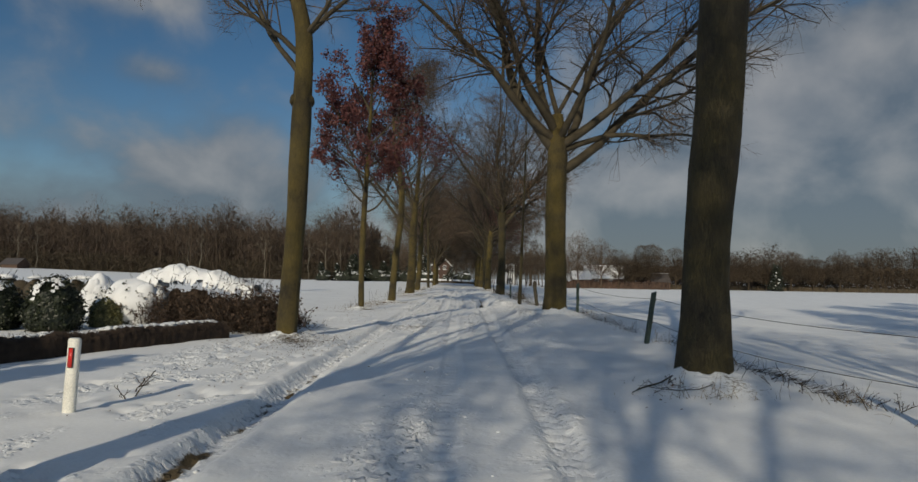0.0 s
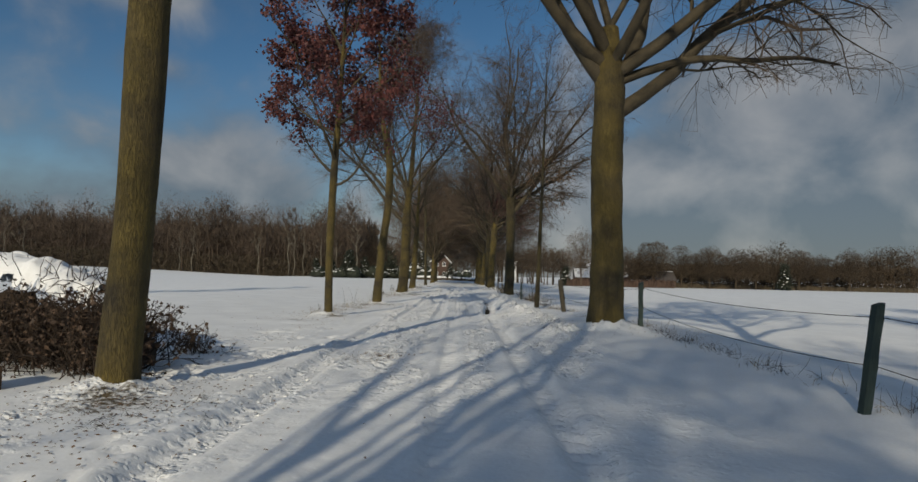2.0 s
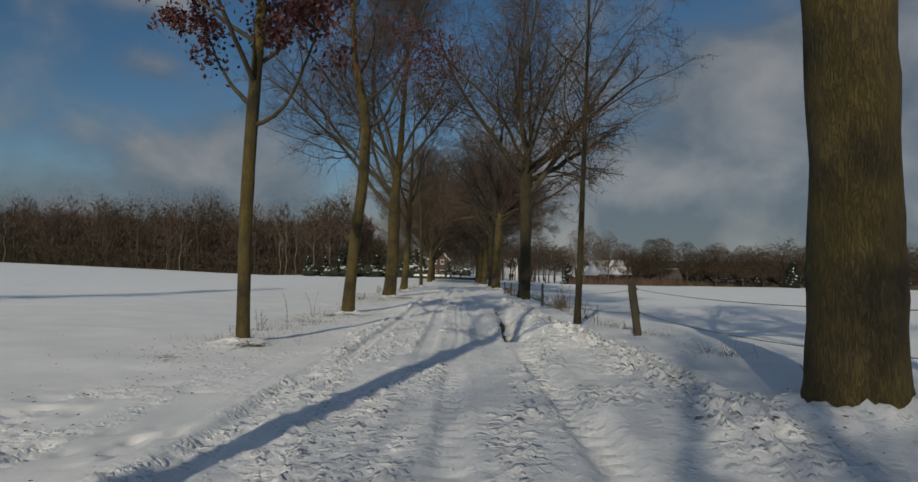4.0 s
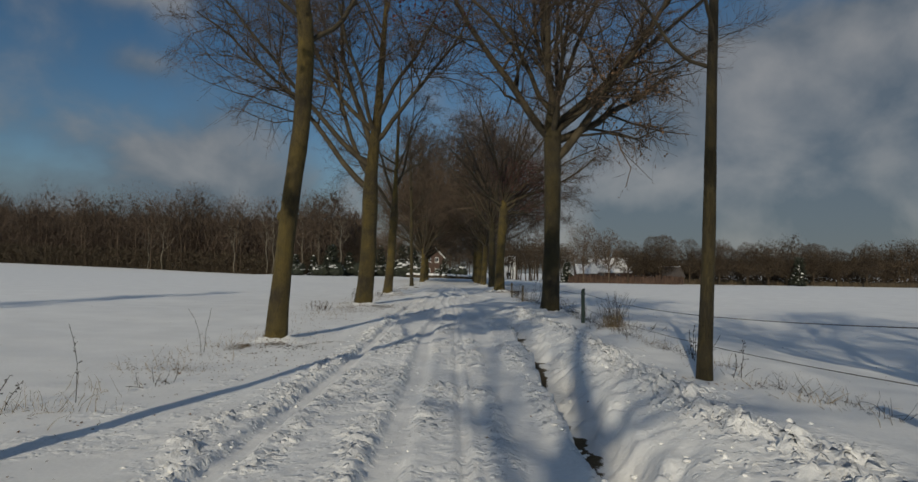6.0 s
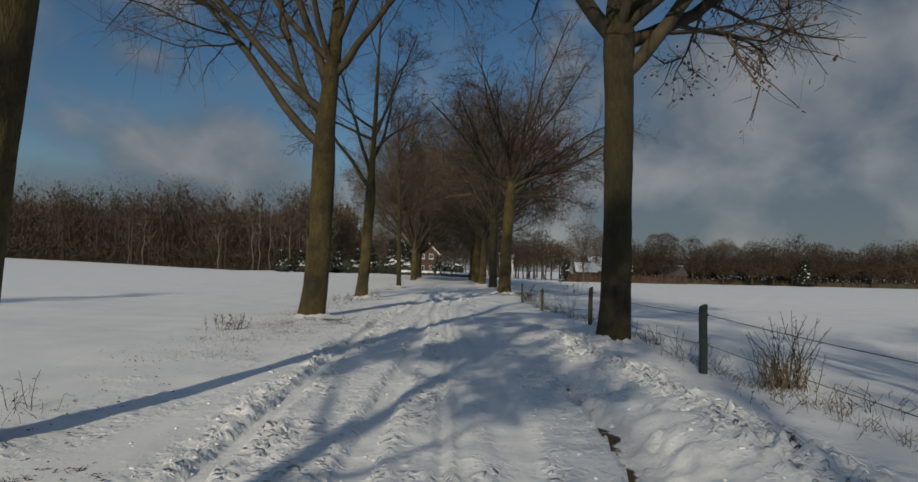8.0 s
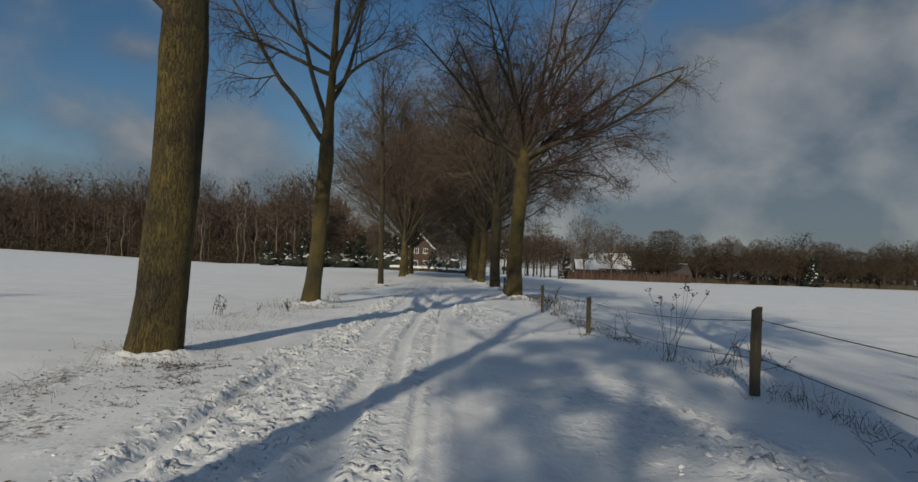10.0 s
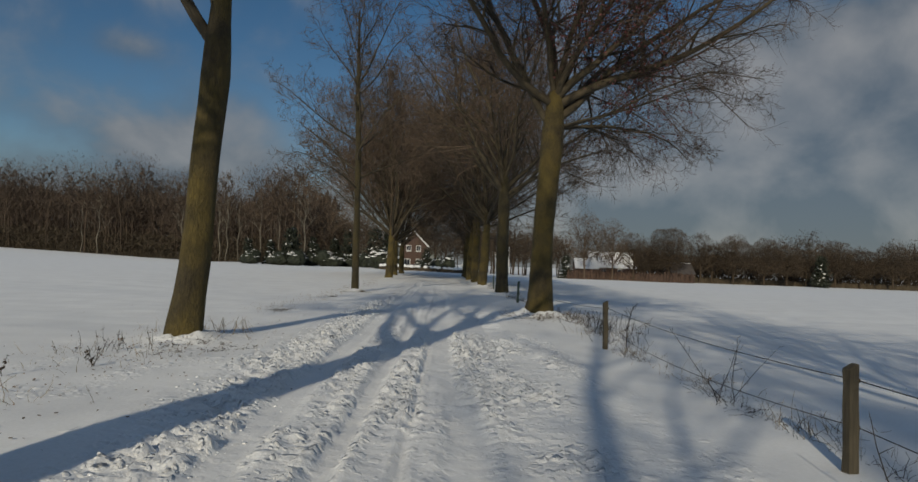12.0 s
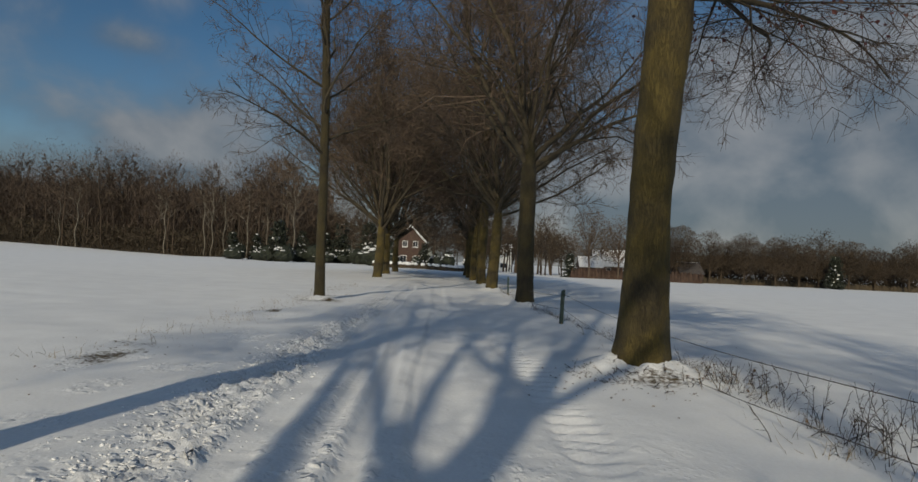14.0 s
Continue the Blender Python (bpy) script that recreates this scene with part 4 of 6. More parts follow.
# unseen oaks, added out of view to throw shade over the right field
for i, (bx, by) in enumerate(((14.0, 3.0), (21.0, 11.0), (29.0, 19.0), (36.5, 27.0))):
    tree("oak_tree", (bx, by), "unseen broad oak with brown leaves, added to shade the field", 70 + i, 0.3, 17.5, 4.6, 3.9, (0.0, 0.0), 20, 8, 6, 4, low_angle=68, high_angle=20, twig_r=0.008, far=True, bare_to=0.15, leaves=8000, leaf_size=0.2, leaf_spread=0.3, leaf_mat=BROWN_LEAF)
tree("tree", (-25.5, 25.6), "tall slim tree standing alone in the field", 61, 0.45, 17.0, 4.0, 2.5, (0.0, 0.0), 34, 9, 8, 6, twig_r=0.02, far=True)


# ---- far woods ----
def wood_tree(rng, H, r, fork, w, limbs=9, n2=5, n3=4, low=55, high=15, tr_k=5, twig=0.045, bend=0.15):
    tp, tr = trunk_line(rng, H * 0.88, r, rng.normal(0, 0.025, 2), 7 if bend < 0.2 else 16, bend, 0.2)
    f = (np.arange(limbs) + rng.random(limbs)) / limbs
    zs = fork + (tp[0, -1, 2] - fork) * f
    P = np.stack([np.interp(zs, tp[0, :, 2], tp[0, :, c]) for c in range(3)], 1)
    az = np.arange(limbs) * 2.4 + rng.random(limbs)
    ang = np.radians(low + (high - low) * f)
    D = np.stack([np.cos(az) * np.sin(ang), np.sin(az) * np.sin(ang), np.cos(ang)], 1)
    L = w * (1.3 - 0.8 * f) * (0.8 + 0.4 * rng.random(limbs))
    a, ar = grow(rng, P, D, L, np.full(limbs, r * 0.34), 3, 0.12, 0.08, 0.4)
    p, d, l, rr = sprout(rng, a, ar, L, n2, 0.25, 1, 25, 60, 0.5, 0.6)
    b, br = grow(rng, p, d, l, np.maximum(rr, twig * 1.2), 2, 0.15, 0.06, 0.6)
    p, d, l, rr = sprout(rng, b, br, l, n3, 0.2, 1, 25, 60, 0.6, 0.6)
    c, cr = grow(rng, p, d, l, np.maximum(rr, twig), 1, 0.15, 0.05, 0.4)
    return tubes(tp, tr, tr_k), join(tubes(a, ar, 3), ribbons(rng, b, br), ribbons(rng, c, cr))


def scatter(pairs, spots):
    """Copies of mesh arrays at (x, y, z, scale, turn)."""
    vs = []
    for (v, f), (x, y, z, s, a) in zip(pairs, spots):
        c, sn = math.cos(a), math.sin(a)
        w = v * s
        vs.append((np.stack([w[:, 0] * c - w[:, 1] * sn + x, w[:, 0] * sn + w[:, 1] * c + y, w[:, 2] + z], 1), f))
    return join(*vs)


rng = np.random.default_rng(71)
tall = [wood_tree(rng, 20.5 + rng.normal(0, 1.0), 0.18, 8, 3.6, 11, 6, 6, 66, 34, 5, 0.05) for _ in range(7)]
round_ = [wood_tree(rng, 16 + rng.normal(0, 1.0), 0.26, 4.5, 4.3, 12, 5, 3, 88, 50, 4, 0.05) for _ in range(9)]
poles = [wood_tree(rng, 15, 0.12, 4, 2.0, 6, 4, 3, 45, 15) for _ in range(4)]


def build_wood(name, kinds, spots, label, mat):
    pick = [kinds[int(rng.integers(len(kinds)))] for _ in spots]
    V, F = join(scatter([p[0] for p in pick], spots), scatter([p[1] for p in pick], spots))
    ob = link_mesh(name, V, F, mat)
    return tagged(ob, label, "trees", kind="stuff")


def wood_front(s):
    """The edge of the left wood, s from 0 (by the lane's end) to 1 (far left)."""
    return -34 - 235 * s, 200 + 34 * (1 - np.exp(-s / 0.16))


spots, thin = [], []
for i in range(150):
    s, deep = rng.random(), rng.random() ** 1.3 * 40
    x, y = wood_front(s)
    sc = (0.92 + 0.13 * rng.random()) * 1.26 * (0.93 if s < 0.06 else 1.0) * (1.0 + 0.07 * math.sin(s * 57) + 0.05 * math.sin(s * 131))
    spots.append((x - deep * 0.2, y + deep, float(terrain(np.array([float(x)]), np.array([float(y)]), False)[0][0]) - 0.1, sc, rng.random() * 6.28))
for i in range(90):
    s, deep = rng.random(), rng.random() * 22
    x, y = wood_front(s)
    thin.append((x, y + deep, float(terrain(np.array([float(x)]), np.array([float(y)]), False)[0][0]) - 0.1, 0.7 + 0.5 * rng.random(), rng.random() * 6.28))
build_wood("wood", tall, spots, "tall bare brown winter wood beyond the snowy field", FOREST)
wood_spots = [(a[0], a[1], a[2], a[3] * (0.93 + 0.14 * rng.random()), a[4]) for a in spots]
build_wood("undergrowth", poles, thin, "thin bare poles crowding under the wood", FOREST)
pale = []
for i in range(22):
    x, y = wood_front(rng.random())
    pale.append((x, y - 1.0, float(terrain(np.array([float(x)]), np.array([float(y)]), False)[0][0]), 0.75 + 0.2 * rng.random(), rng.random() * 6.28))
slim = [wood_tree(rng, 20, 0.19, 6.5, 4.6, 8, 4, 2, 55, 25, bend=0.21) for _ in range(4)]
pick = [slim[i % 4] for i in range(len(pale))]
tagged(link_mesh("birches", *join(scatter([p[0] for p in pick], pale), scatter([p[1] for p in pick], pale)), BIRCH), "pale birch stems at the wood's edge", "trees", kind="stuff")


def strokes(rng, P, length, width, up):
    """Short straight twigs at the points P."""
    N = len(P)
    D = norm(rng.normal(0, 1, (N, 3)) + np.array([0, 0, up]))
    L = length * (0.5 + rng.random(N))
    a, ar = grow(rng, P, D, L, np.full(N, width), 1, 0.0, 0.0, 0.3)
    return ribbons(rng, a, ar)


# brushwood that fills the wood from its floor into its crowns
n = 64000
f = rng.random(n)
wx, wy = wood_front(f)
deep = rng.random(n) * 34
top = (18.5 + 1.2 * np.sin(f * 57) + 1.0 * np.sin(f * 131)) * np.where(f < 0.05, 0.85, 1.0)
P = np.stack([wx, wy + deep, terrain(wx, wy, False)[0] + top * rng.random(n) ** 0.75], 1)
tagged(link_mesh("brushwood", *strokes(rng, P, 1.6, 0.05, 1.6), FOREST_TWIG), "brown brushwood filling the winter wood", "brush", kind="stuff")
# the dark inside of the wood
n = 32000
f = rng.random(n)
wx, wy = wood_front(f)
P = np.stack([wx, wy + 26 + rng.random(n) * 14, terrain(wx, wy, False)[0] + (18.0 + 1.2 * np.sin(f * 70) + 0.8 * np.sin(f * 190)) * rng.random(n)], 1)
tagged(link_mesh("thicket", *strokes(rng, P, 3.2, 0.24, 3.0), FOREST), "dense dark brown thicket deep in the wood", "brush", kind="stuff")
n = 34000
f = rng.random(n)
wx, wy = wood_front(f)
P = np.stack([wx, wy + rng.random(n) * 12 - 1.0, terrain(wx, wy, False)[0] + 6.5 * rng.random(n) ** 2.2], 1)
tagged(link_mesh("bramble_edge", *strokes(rng, P, 1.6, 0.1, 0.6), HEDGE), "dark brambles along the foot of the wood", "brush", kind="stuff")


def crown_fill(name, spots, label, h=18.6, w=6.3, per=330, mat=None, length=1.3, width=0.06, up=0.0):
    """Fine twigs that fill round crowns."""
    out = []
    for x, y, z, s, a in spots:
        d = norm(rng.normal(0, 1, (per, 3))) * (rng.random((per, 1)) ** 0.42) * 0.9
        out.append(np.concatenate([np.array([x, y, z + h * s * 0.62]) + d * np.array([w * s, w * s, h * s * 0.38]), d], 1))
    P = np.concatenate(out)
    N = len(P)
    D = norm(P[:, 3:] * 1.1 + rng.normal(0, 0.4, (N, 3)) + np.array([0, 0, up]))
    a, ar = grow(rng, P[:, :3], D, length * (0.5 + rng.random(N)), np.full(N, width), 1, 0.0, 0.0, 0.25)
    return tagged(link_mesh(name, *ribbons(rng, a, ar), mat or FAR_WOOD), label, "trees", kind="stuff")


# the rounded tops of the wood's front trees
crown_fill("wood_twigs", wood_spots, "fine brown twigs of the wood's crowns", 23.6, 4.9, 760, FOREST_TWIG, 0.7, 0.05, 0.2)
spots = []
for i in range(105):
    x = 60 + 250 * rng.random() ** 0.9
    y = 318 - 0.12 * (x - 60) + rng.random() * 34
    spots.append((x, y, float(terrain(np.array([float(x)]), np.array([float(y)]), False)[0][0]) - 0.1, (0.92 + 0.36 * rng.random()) * (1 + 0.17 * math.sin(x * 0.085 + 0.9)) * (0.72 if x < 150 else 1.1), rng.random() * 6.28))
for i in range(26):
    x = 14 + 52 * rng.random()
    spots.append((x, 300 + rng.random() * 45, -2.6, 1.0 + 0.25 * rng.random(), rng.random() * 6.28))
build_wood("far_trees", round_, spots, "distant mass of bare round-crowned trees", FAR_WOOD)
crown_fill("far_twigs", spots, "hazy fine twigs of the distant trees", 17.0, 6.0, 720, None, 0.65, 0.125)
# a planted row of domed trees along the far edge of the field
def dome_tree(xy, H, w, label, seed, full=1.0, mat=None):
    """A tree with a clear stem, forking limbs and a smooth round crown of fine twigs."""
    rng = np.random.default_rng(seed)
    z = float(terrain(np.array([float(xy[0])]), np.array([float(xy[1])]), False)[0][0]) - 0.1
    ob = thing("tree", pose(xy[0], xy[1], z, rz=rng.random() * 360), label, "tree", "trees along the far field")
    low, mid = 0.2 * H, 0.58 * H
    tp, tr = trunk_line(rng, H * 0.62, 0.34, rng.normal(0, 0.015, 2), 9, 0.12, 0.2)
    n = 13
    f = (np.arange(n) + rng.random(n)) / n
    zs = low + (0.5 * H - low) * f
    P = np.stack([np.interp(zs, tp[0, :, 2], tp[0, :, c]) for c in range(3)], 1)
    az = np.arange(n) * 2.4 + rng.random(n) * 0.8
    ang = np.radians(62 - 42 * f)
    D = np.stack([np.cos(az) * np.sin(ang), np.sin(az) * np.sin(ang), np.cos(ang)], 1)
    L = (H - zs) * (0.62 + 0.12 * rng.random(n))
    a, ar = grow(rng, P, D, L, np.full(n, 0.17), 5, 0.1, 0.1, 0.25)
    p, d, l, rr = sprout(rng, a, ar, L, 7, 0.25, 0.95, 25, 55, 0.34, 0.6)
    b, br = grow(rng, p, d, l, np.maximum(rr, 0.055), 2, 0.12, 0.05, 0.5)
    link_mesh("trunk", *join(tubes(tp, tr, 7), tubes(a, ar, 4), tubes(b, br, 3)), mat or FAR_WOOD, ob)
    m = int(38 * w * w * full)
    d = norm(rng.normal(0, 1, (m, 3))) * (rng.random((m, 1)) ** 0.4)
    swell = 1 + 0.09 * np.sin(3.1 * d[:, :1] * 2 + seed) * np.cos(2.7 * d[:, 1:2] * 2 + seed) + 0.06 * np.sin(9 * d[:, 2:] + seed)
    tall = np.where(d[:, 2:] > 0, H - mid, mid - low) * 0.97
    P = np.array([0, 0, mid]) + d * swell * np.concatenate([np.full((m, 2), w / 2), tall], 1)
    c, cr = grow(rng, P, norm(d * 0.8 + rng.normal(0, 0.6, (m, 3))), 0.6 * (0.5 + rng.random(m)), np.full(m, 0.07), 1, 0.0, 0.0, 0.3)
    link_mesh("crown", *ribbons(rng, c, cr), mat or FAR_WOOD, ob, "soft brown dome of fine twigs")
    return ob


for i, (x, y, h, w, full) in enumerate(((52.5, 279.0, 27.0, 15.5, 0.55), (63.0, 278.5, 23.5, 13.0, 0.7), (71.5, 279.5, 18.5, 11.0, 0.9), (79.0, 288.0, 17.0, 10.0, 1.0), (87.5, 286.0, 22.0, 17.0, 1.15), (100.3, 287.0, 21.0, 10.5, 0.8), (107.0, 291.0, 17.0, 11.0, 1.1),
                                       (113.3, 286.0, 19.8, 15.5, 1.15), (125.6, 286.0, 18.4, 14.0, 1.1), (135.4, 287.5, 16.3, 12.0, 1.1), (147.0, 294.0, 15.5, 12.5, 1.1), (158.0, 292.0, 20.0, 13.0, 1.0), (171.0, 296.0, 17.5, 14.0, 1.1), (181.0, 291.0, 20.5, 13.0, 1.0))):
    dome_tree((x, y), h, w, "tall sunlit bare tree before the snowy barn" if i < 2 else "bare dome-crowned tree in the planted row", 400 + i, full, TWIG_FAR if i < 2 else FAR_WOOD)
spots = []
for i in range(70):
    x = -36 + 66 * rng.random()
    spots.append((x, 205 + rng.random() * 40, -0.6, 0.75 + 0.3 * rng.random(), rng.random() * 6.28))
build_wood("village_trees", round_, spots, "bare trees round the houses at the lane's end", FAR_WOOD)
crown_fill("village_twigs", spots, "hazy fine twigs of the village trees", 16, 4.6, 300)

n = 42000
f = rng.random(n)
P = np.stack([72 + 243 * f, 316 - 31 * f + rng.random(n) * 30, 0 * f], 1)
P[:, 2] = terrain(P[:, 0], P[:, 1], False)[0] + 11.5 * rng.random(n)
tagged(link_mesh("far_brush", *strokes(rng, P, 1.6, 0.17, 1.0), FAR_WOOD), "brown scrub under the distant trees", "brush", kind="stuff")


# ---- houses at the end of the lane and beyond the field ----
def box(bm, x0, x1, y0, y1, z0, z1):
    v = [bm.verts.new(p) for p in ((x0, y0, z0), (x1, y0, z0), (x1, y1, z0), (x0, y1, z0), (x0, y0, z1), (x1, y0, z1), (x1, y1, z1), (x0, y1, z1))]
    for q in ((3, 2, 1, 0), (4, 5, 6, 7), (0, 1, 5, 4), (1, 2, 6, 5), (2, 3, 7, 6), (3, 0, 4, 7)):
        bm.faces.new([v[i] for i in q])
    return v


def gable_body(bm, w, d, eaves, ridge, along_x):
    """Walls with gables: the ridge runs along x or along y."""
    h, e = w / 2, d / 2
    low = [bm.verts.new(p) for p in ((-h, -e, -0.4), (h, -e, -0.4), (h, e, -0.4), (-h, e, -0.4))]
    top = [bm.verts.new(p) for p in ((-h, -e, eaves), (h, -e, eaves), (h, e, eaves), (-h, e, eaves))]
    if along_x:
        a, b = bm.verts.new((-h, 0, ridge)), bm.verts.new((h, 0, ridge))
        faces = [low[::-1], (low[0], low[1], top[1], top[0]), (low[2], low[3], top[3], top[2]), (low[1], low[2], top[2], b, top[1]), (low[3], low[0], top[0], a, top[3]), (top[0], top[1], b, a), (top[2], top[3], a, b)]
    else:
        a, b = bm.verts.new((0, -e, ridge)), bm.verts.new((0, e, ridge))
        faces = [low[::-1], (low[0], low[1], top[1], a, top[0]), (low[2], low[3], top[3], b, top[2]), (low[1], low[2], top[2], top[1]), (low[3], low[0], top[0], top[3]), (top[1], top[2], b, a), (top[3], top[0], a, b)]
    for f in faces:
        bm.faces.new(f)


def roof_slab(w, d, eaves, ridge, along_x, side, thick, over=0.4, lift=0.02):
    """One pitch of a roof as a slab."""
    bm = bmesh.new()
    run, half = (d / 2, w / 2 + over) if along_x else (w / 2, d / 2 + over)
    sl = (ridge - eaves) / run
    pts = []
    for t, s in ((0, -1), (0, 1), (run + over, 1), (run + over, -1)):
        z = ridge - sl * t + lift
        pts.append((s * half, side * t, z) if along_x else (side * t, s * half, z))
    lo = [bm.verts.new(p) for p in pts]
    hi = [bm.verts.new((p[0], p[1], p[2] + thick)) for p in pts]
    bm.faces.new(lo[::-1])
    bm.faces.new(hi)
    for i in range(4):
        bm.faces.new((lo[i], lo[(i + 1) % 4], hi[(i + 1) % 4], hi[i]))
    bmesh.ops.recalc_face_normals(bm, faces=bm.faces)
    return bm


def house(name, xy, label, w, d, eaves, ridge, wall_mat, along_x, snow=(0.25, 0.25), turn=0, windows=(), roof_mat=None, chimney=None, z=None, verge=False):
    z = float(terrain(np.array([float(xy[0])]), np.array([float(xy[1])]), False)[0][0]) if z is None else z
    root = thing(name, pose(xy[0], xy[1], z, 0, 0, turn), label, "house")
    bm = bmesh.new()
    gable_body(bm, w, d, eaves, ridge, along_x)
    part("wall", bm, wall_mat, root)
    for side, t in zip((-1, 1), snow):
        r = part("roof", roof_slab(w, d, eaves, ridge, along_x, side, 0.16), roof_mat or ROOF_TILE, root)
        if t:
            part("snow_layer", roof_slab(w, d, eaves, ridge, along_x, side, t, 0.37, 0.185), SNOW, r, "thick snow lying on the roof")
    for wx, wz, ww, wh in windows:
        win = thing("window", pose(wx, -d / 2, wz), "", "")
        win.parent = root
        bm = bmesh.new()
        for a in ((-ww / 2, -ww / 2 + 0.09, -wh / 2, wh / 2), (ww / 2 - 0.09, ww / 2, -wh / 2, wh / 2), (-ww / 2 + 0.09, ww / 2 - 0.09, wh / 2 - 0.09, wh / 2), (-ww / 2 + 0.09, ww / 2 - 0.09, -wh / 2, -wh / 2 + 0.09), (-0.03, 0.03, -wh / 2 + 0.09, wh / 2 - 0.09)):
            box(bm, a[0], a[1], -0.06, 0.05, a[2], a[3])
        part("frame", bm, PAINT, win)
        bm = bmesh.new()
        box(bm, -ww / 2 + 0.05, ww / 2 - 0.05, -0.02, 0.01, -wh / 2 + 0.05, wh / 2 - 0.05)
        part("pane", bm, GLASS, win)
        bm = bmesh.new()
        box(bm, -ww / 2 - 0.08, ww / 2 + 0.08, -0.16, 0.02, -wh / 2 - 0.1, -wh / 2 - 0.01)
        part("sill", bm, PAINT, win)
    if verge:
        for s in (-1, 1):
            bm = bmesh.new()
            run, rise = w / 2 + 0.4, (ridge - eaves) * (w / 2 + 0.4) / (w / 2)
            a = [(0, ridge + 0.22), (0, ridge - 0.12), (s * run, ridge - rise - 0.12), (s * run, ridge - rise + 0.22)]
            fr = [bm.verts.new((x, -d / 2 - 0.46, zz)) for x, zz in a]
            bk = [bm.verts.new((x, -d / 2 - 0.4, zz)) for x, zz in a]
            bm.faces.new(fr)
            bm.faces.new(bk[::-1])
            for i in range(4):
                bm.faces.new((fr[i], bk[i], bk[(i + 1) % 4], fr[(i + 1) % 4]))
            bmesh.ops.recalc_face_normals(bm, faces=bm.faces)
            part("verge_board", bm, PAINT, root, "white painted verge board")
    if chimney:
        bm = bmesh.new()
        box(bm, chimney[0] - 0.35, chimney[0] + 0.35, -0.35, 0.35, ridge - 0.6, ridge + 1.0)
        box(bm, chimney[0] - 0.42, chimney[0] + 0.42, -0.42, 0.42, ridge + 1.004, ridge + 1.12)
        part("chimney", bm, BRICK, root)
    return root


house("house", (-7.0, 184.0), "brick house with a steep white-edged gable", 5.5, 10.0, 5.3, 8.1, BRICK, False, (0.12, 0.12), 0, [(-1.05, 4.6, 1.0, 1.2), (1.0, 4.6, 1.0, 1.2), (-1.3, 1.6, 1.3, 1.5), (1.2, 1.6, 1.3, 1.5)], verge=True, chimney=(0.0,))
house("house", (19.1, 262.0), "white rendered house with a snowy low roof", 5.2, 8.0, 7.8, 8.8, RENDERED, True, (0.3, 0.3), 0, [(-1.0, 5.9, 1.6, 1.3), (1.3, 5.9, 1.0, 1.3), (0.0, 2.0, 2.2, 1.6)])
house("barn", (71.5, 312.0), "large barn with a bright snow-covered roof", 19.0, 12.0, 4.9, 11.2, BRICK, True, (0.4, 0.4), -4, [(-4, 3.6, 2.0, 1.4), (3, 3.6, 2.0, 1.4)])
house("barn", (58.5, 303.0), "low brick outbuilding with snow on its roof", 9.0, 9.0, 4.2, 8.0, BRICK, True, (0.35, 0.35), -4, [(-2, 2.2, 1.4, 1.2)])
house("house", (92.8, 289.0), "dark-roofed brown cottage among bare trees", 9.0, 8.0, 3.6, 7.4, BOARD, True, (0.0, 0.15), 3, [(-2.4, 1.9, 1.4, 1.1), (1.8, 1.9, 1.4, 1.1)])
house("barn", (-166.0, 219.0), "small grey field barn at the foot of the wood", 6.0, 6.0, 1.6, 3.6, BOARD, True, (0.0, 0.0), 0)


# ---- shrubs, hedges and heaps ----
def lump(rng, c, r, seed, nu=22, nv=12, amp=0.16, low=-0.35):
    """A soft uneven mound of snow or leaves."""
    a, b = np.linspace(0, 2 * np.pi, nu, endpoint=False), np.linspace(low * np.pi / 2, np.pi / 2 * 0.995, nv)
    A, B = np.meshgrid(a, b)
    V = np.stack([np.cos(A) * np.cos(B), np.sin(A) * np.cos(B), np.sin(B)], -1)
    ph = rng.random(6) * 6.28
    k = 1 + amp * (np.sin(3 * V[..., 0] + ph[0]) * np.sin(3 * V[..., 1] + ph[1]) + 0.6 * np.sin(7 * V[..., 0] + ph[2]) * np.sin(6 * V[..., 1] + ph[3]) + 0.5 * np.sin(5 * V[..., 2] + ph[4])) + amp * 0.35 * rng.standard_normal(A.shape) * np.cos(B)
    V = V * k[..., None] * np.array(r) + np.array(c)
    idx = np.arange(nu * nv).reshape(nv, nu)
    j = np.roll(np.arange(nu), -1)
    F = np.stack([idx[:-1], idx[:-1][:, j], idx[1:][:, j], idx[1:]], -1).reshape(-1, 4)
    return V.reshape(-1, 3), F


def twig_bush(rng, P, h, w, r=0.006, n2=4, n3=3, up=0.02, side=0.5):
    """Shoots rising from the points P and forking twice."""
    N = len(P)
    D = rng.normal(0, w, (N, 3)) + np.array([0, 0, 1.0])
    L = h * (0.6 + 0.6 * rng.random(N))
    a, ar = grow(rng, P, D, L, np.full(N, r * 1.7), 4, 0.14, up, 0.5)
    p, d, l, rr = sprout(rng, a, ar, L, n2, 0.25, 1, 25, 65, side, 0.7)
    b, br = grow(rng, p, d, l, np.maximum(rr, r), 2, 0.18, 0.02, 0.6)
    out = [tubes(a, ar, 4), tubes(b, br, 3)]
    if n3:
        p, d, l, rr = sprout(rng, b, br, l, n3, 0.2, 1, 25, 65, 0.55, 0.7)
        c, cr = grow(rng, p, d, l, np.maximum(rr, r * 0.8), 1, 0.2, 0.0, 0.7)
        out.append(tubes(c, cr, 3))
        return join(*out), c[:, 1:].reshape(-1, 3)
    return join(*out), b[:, 1:].reshape(-1, 3)


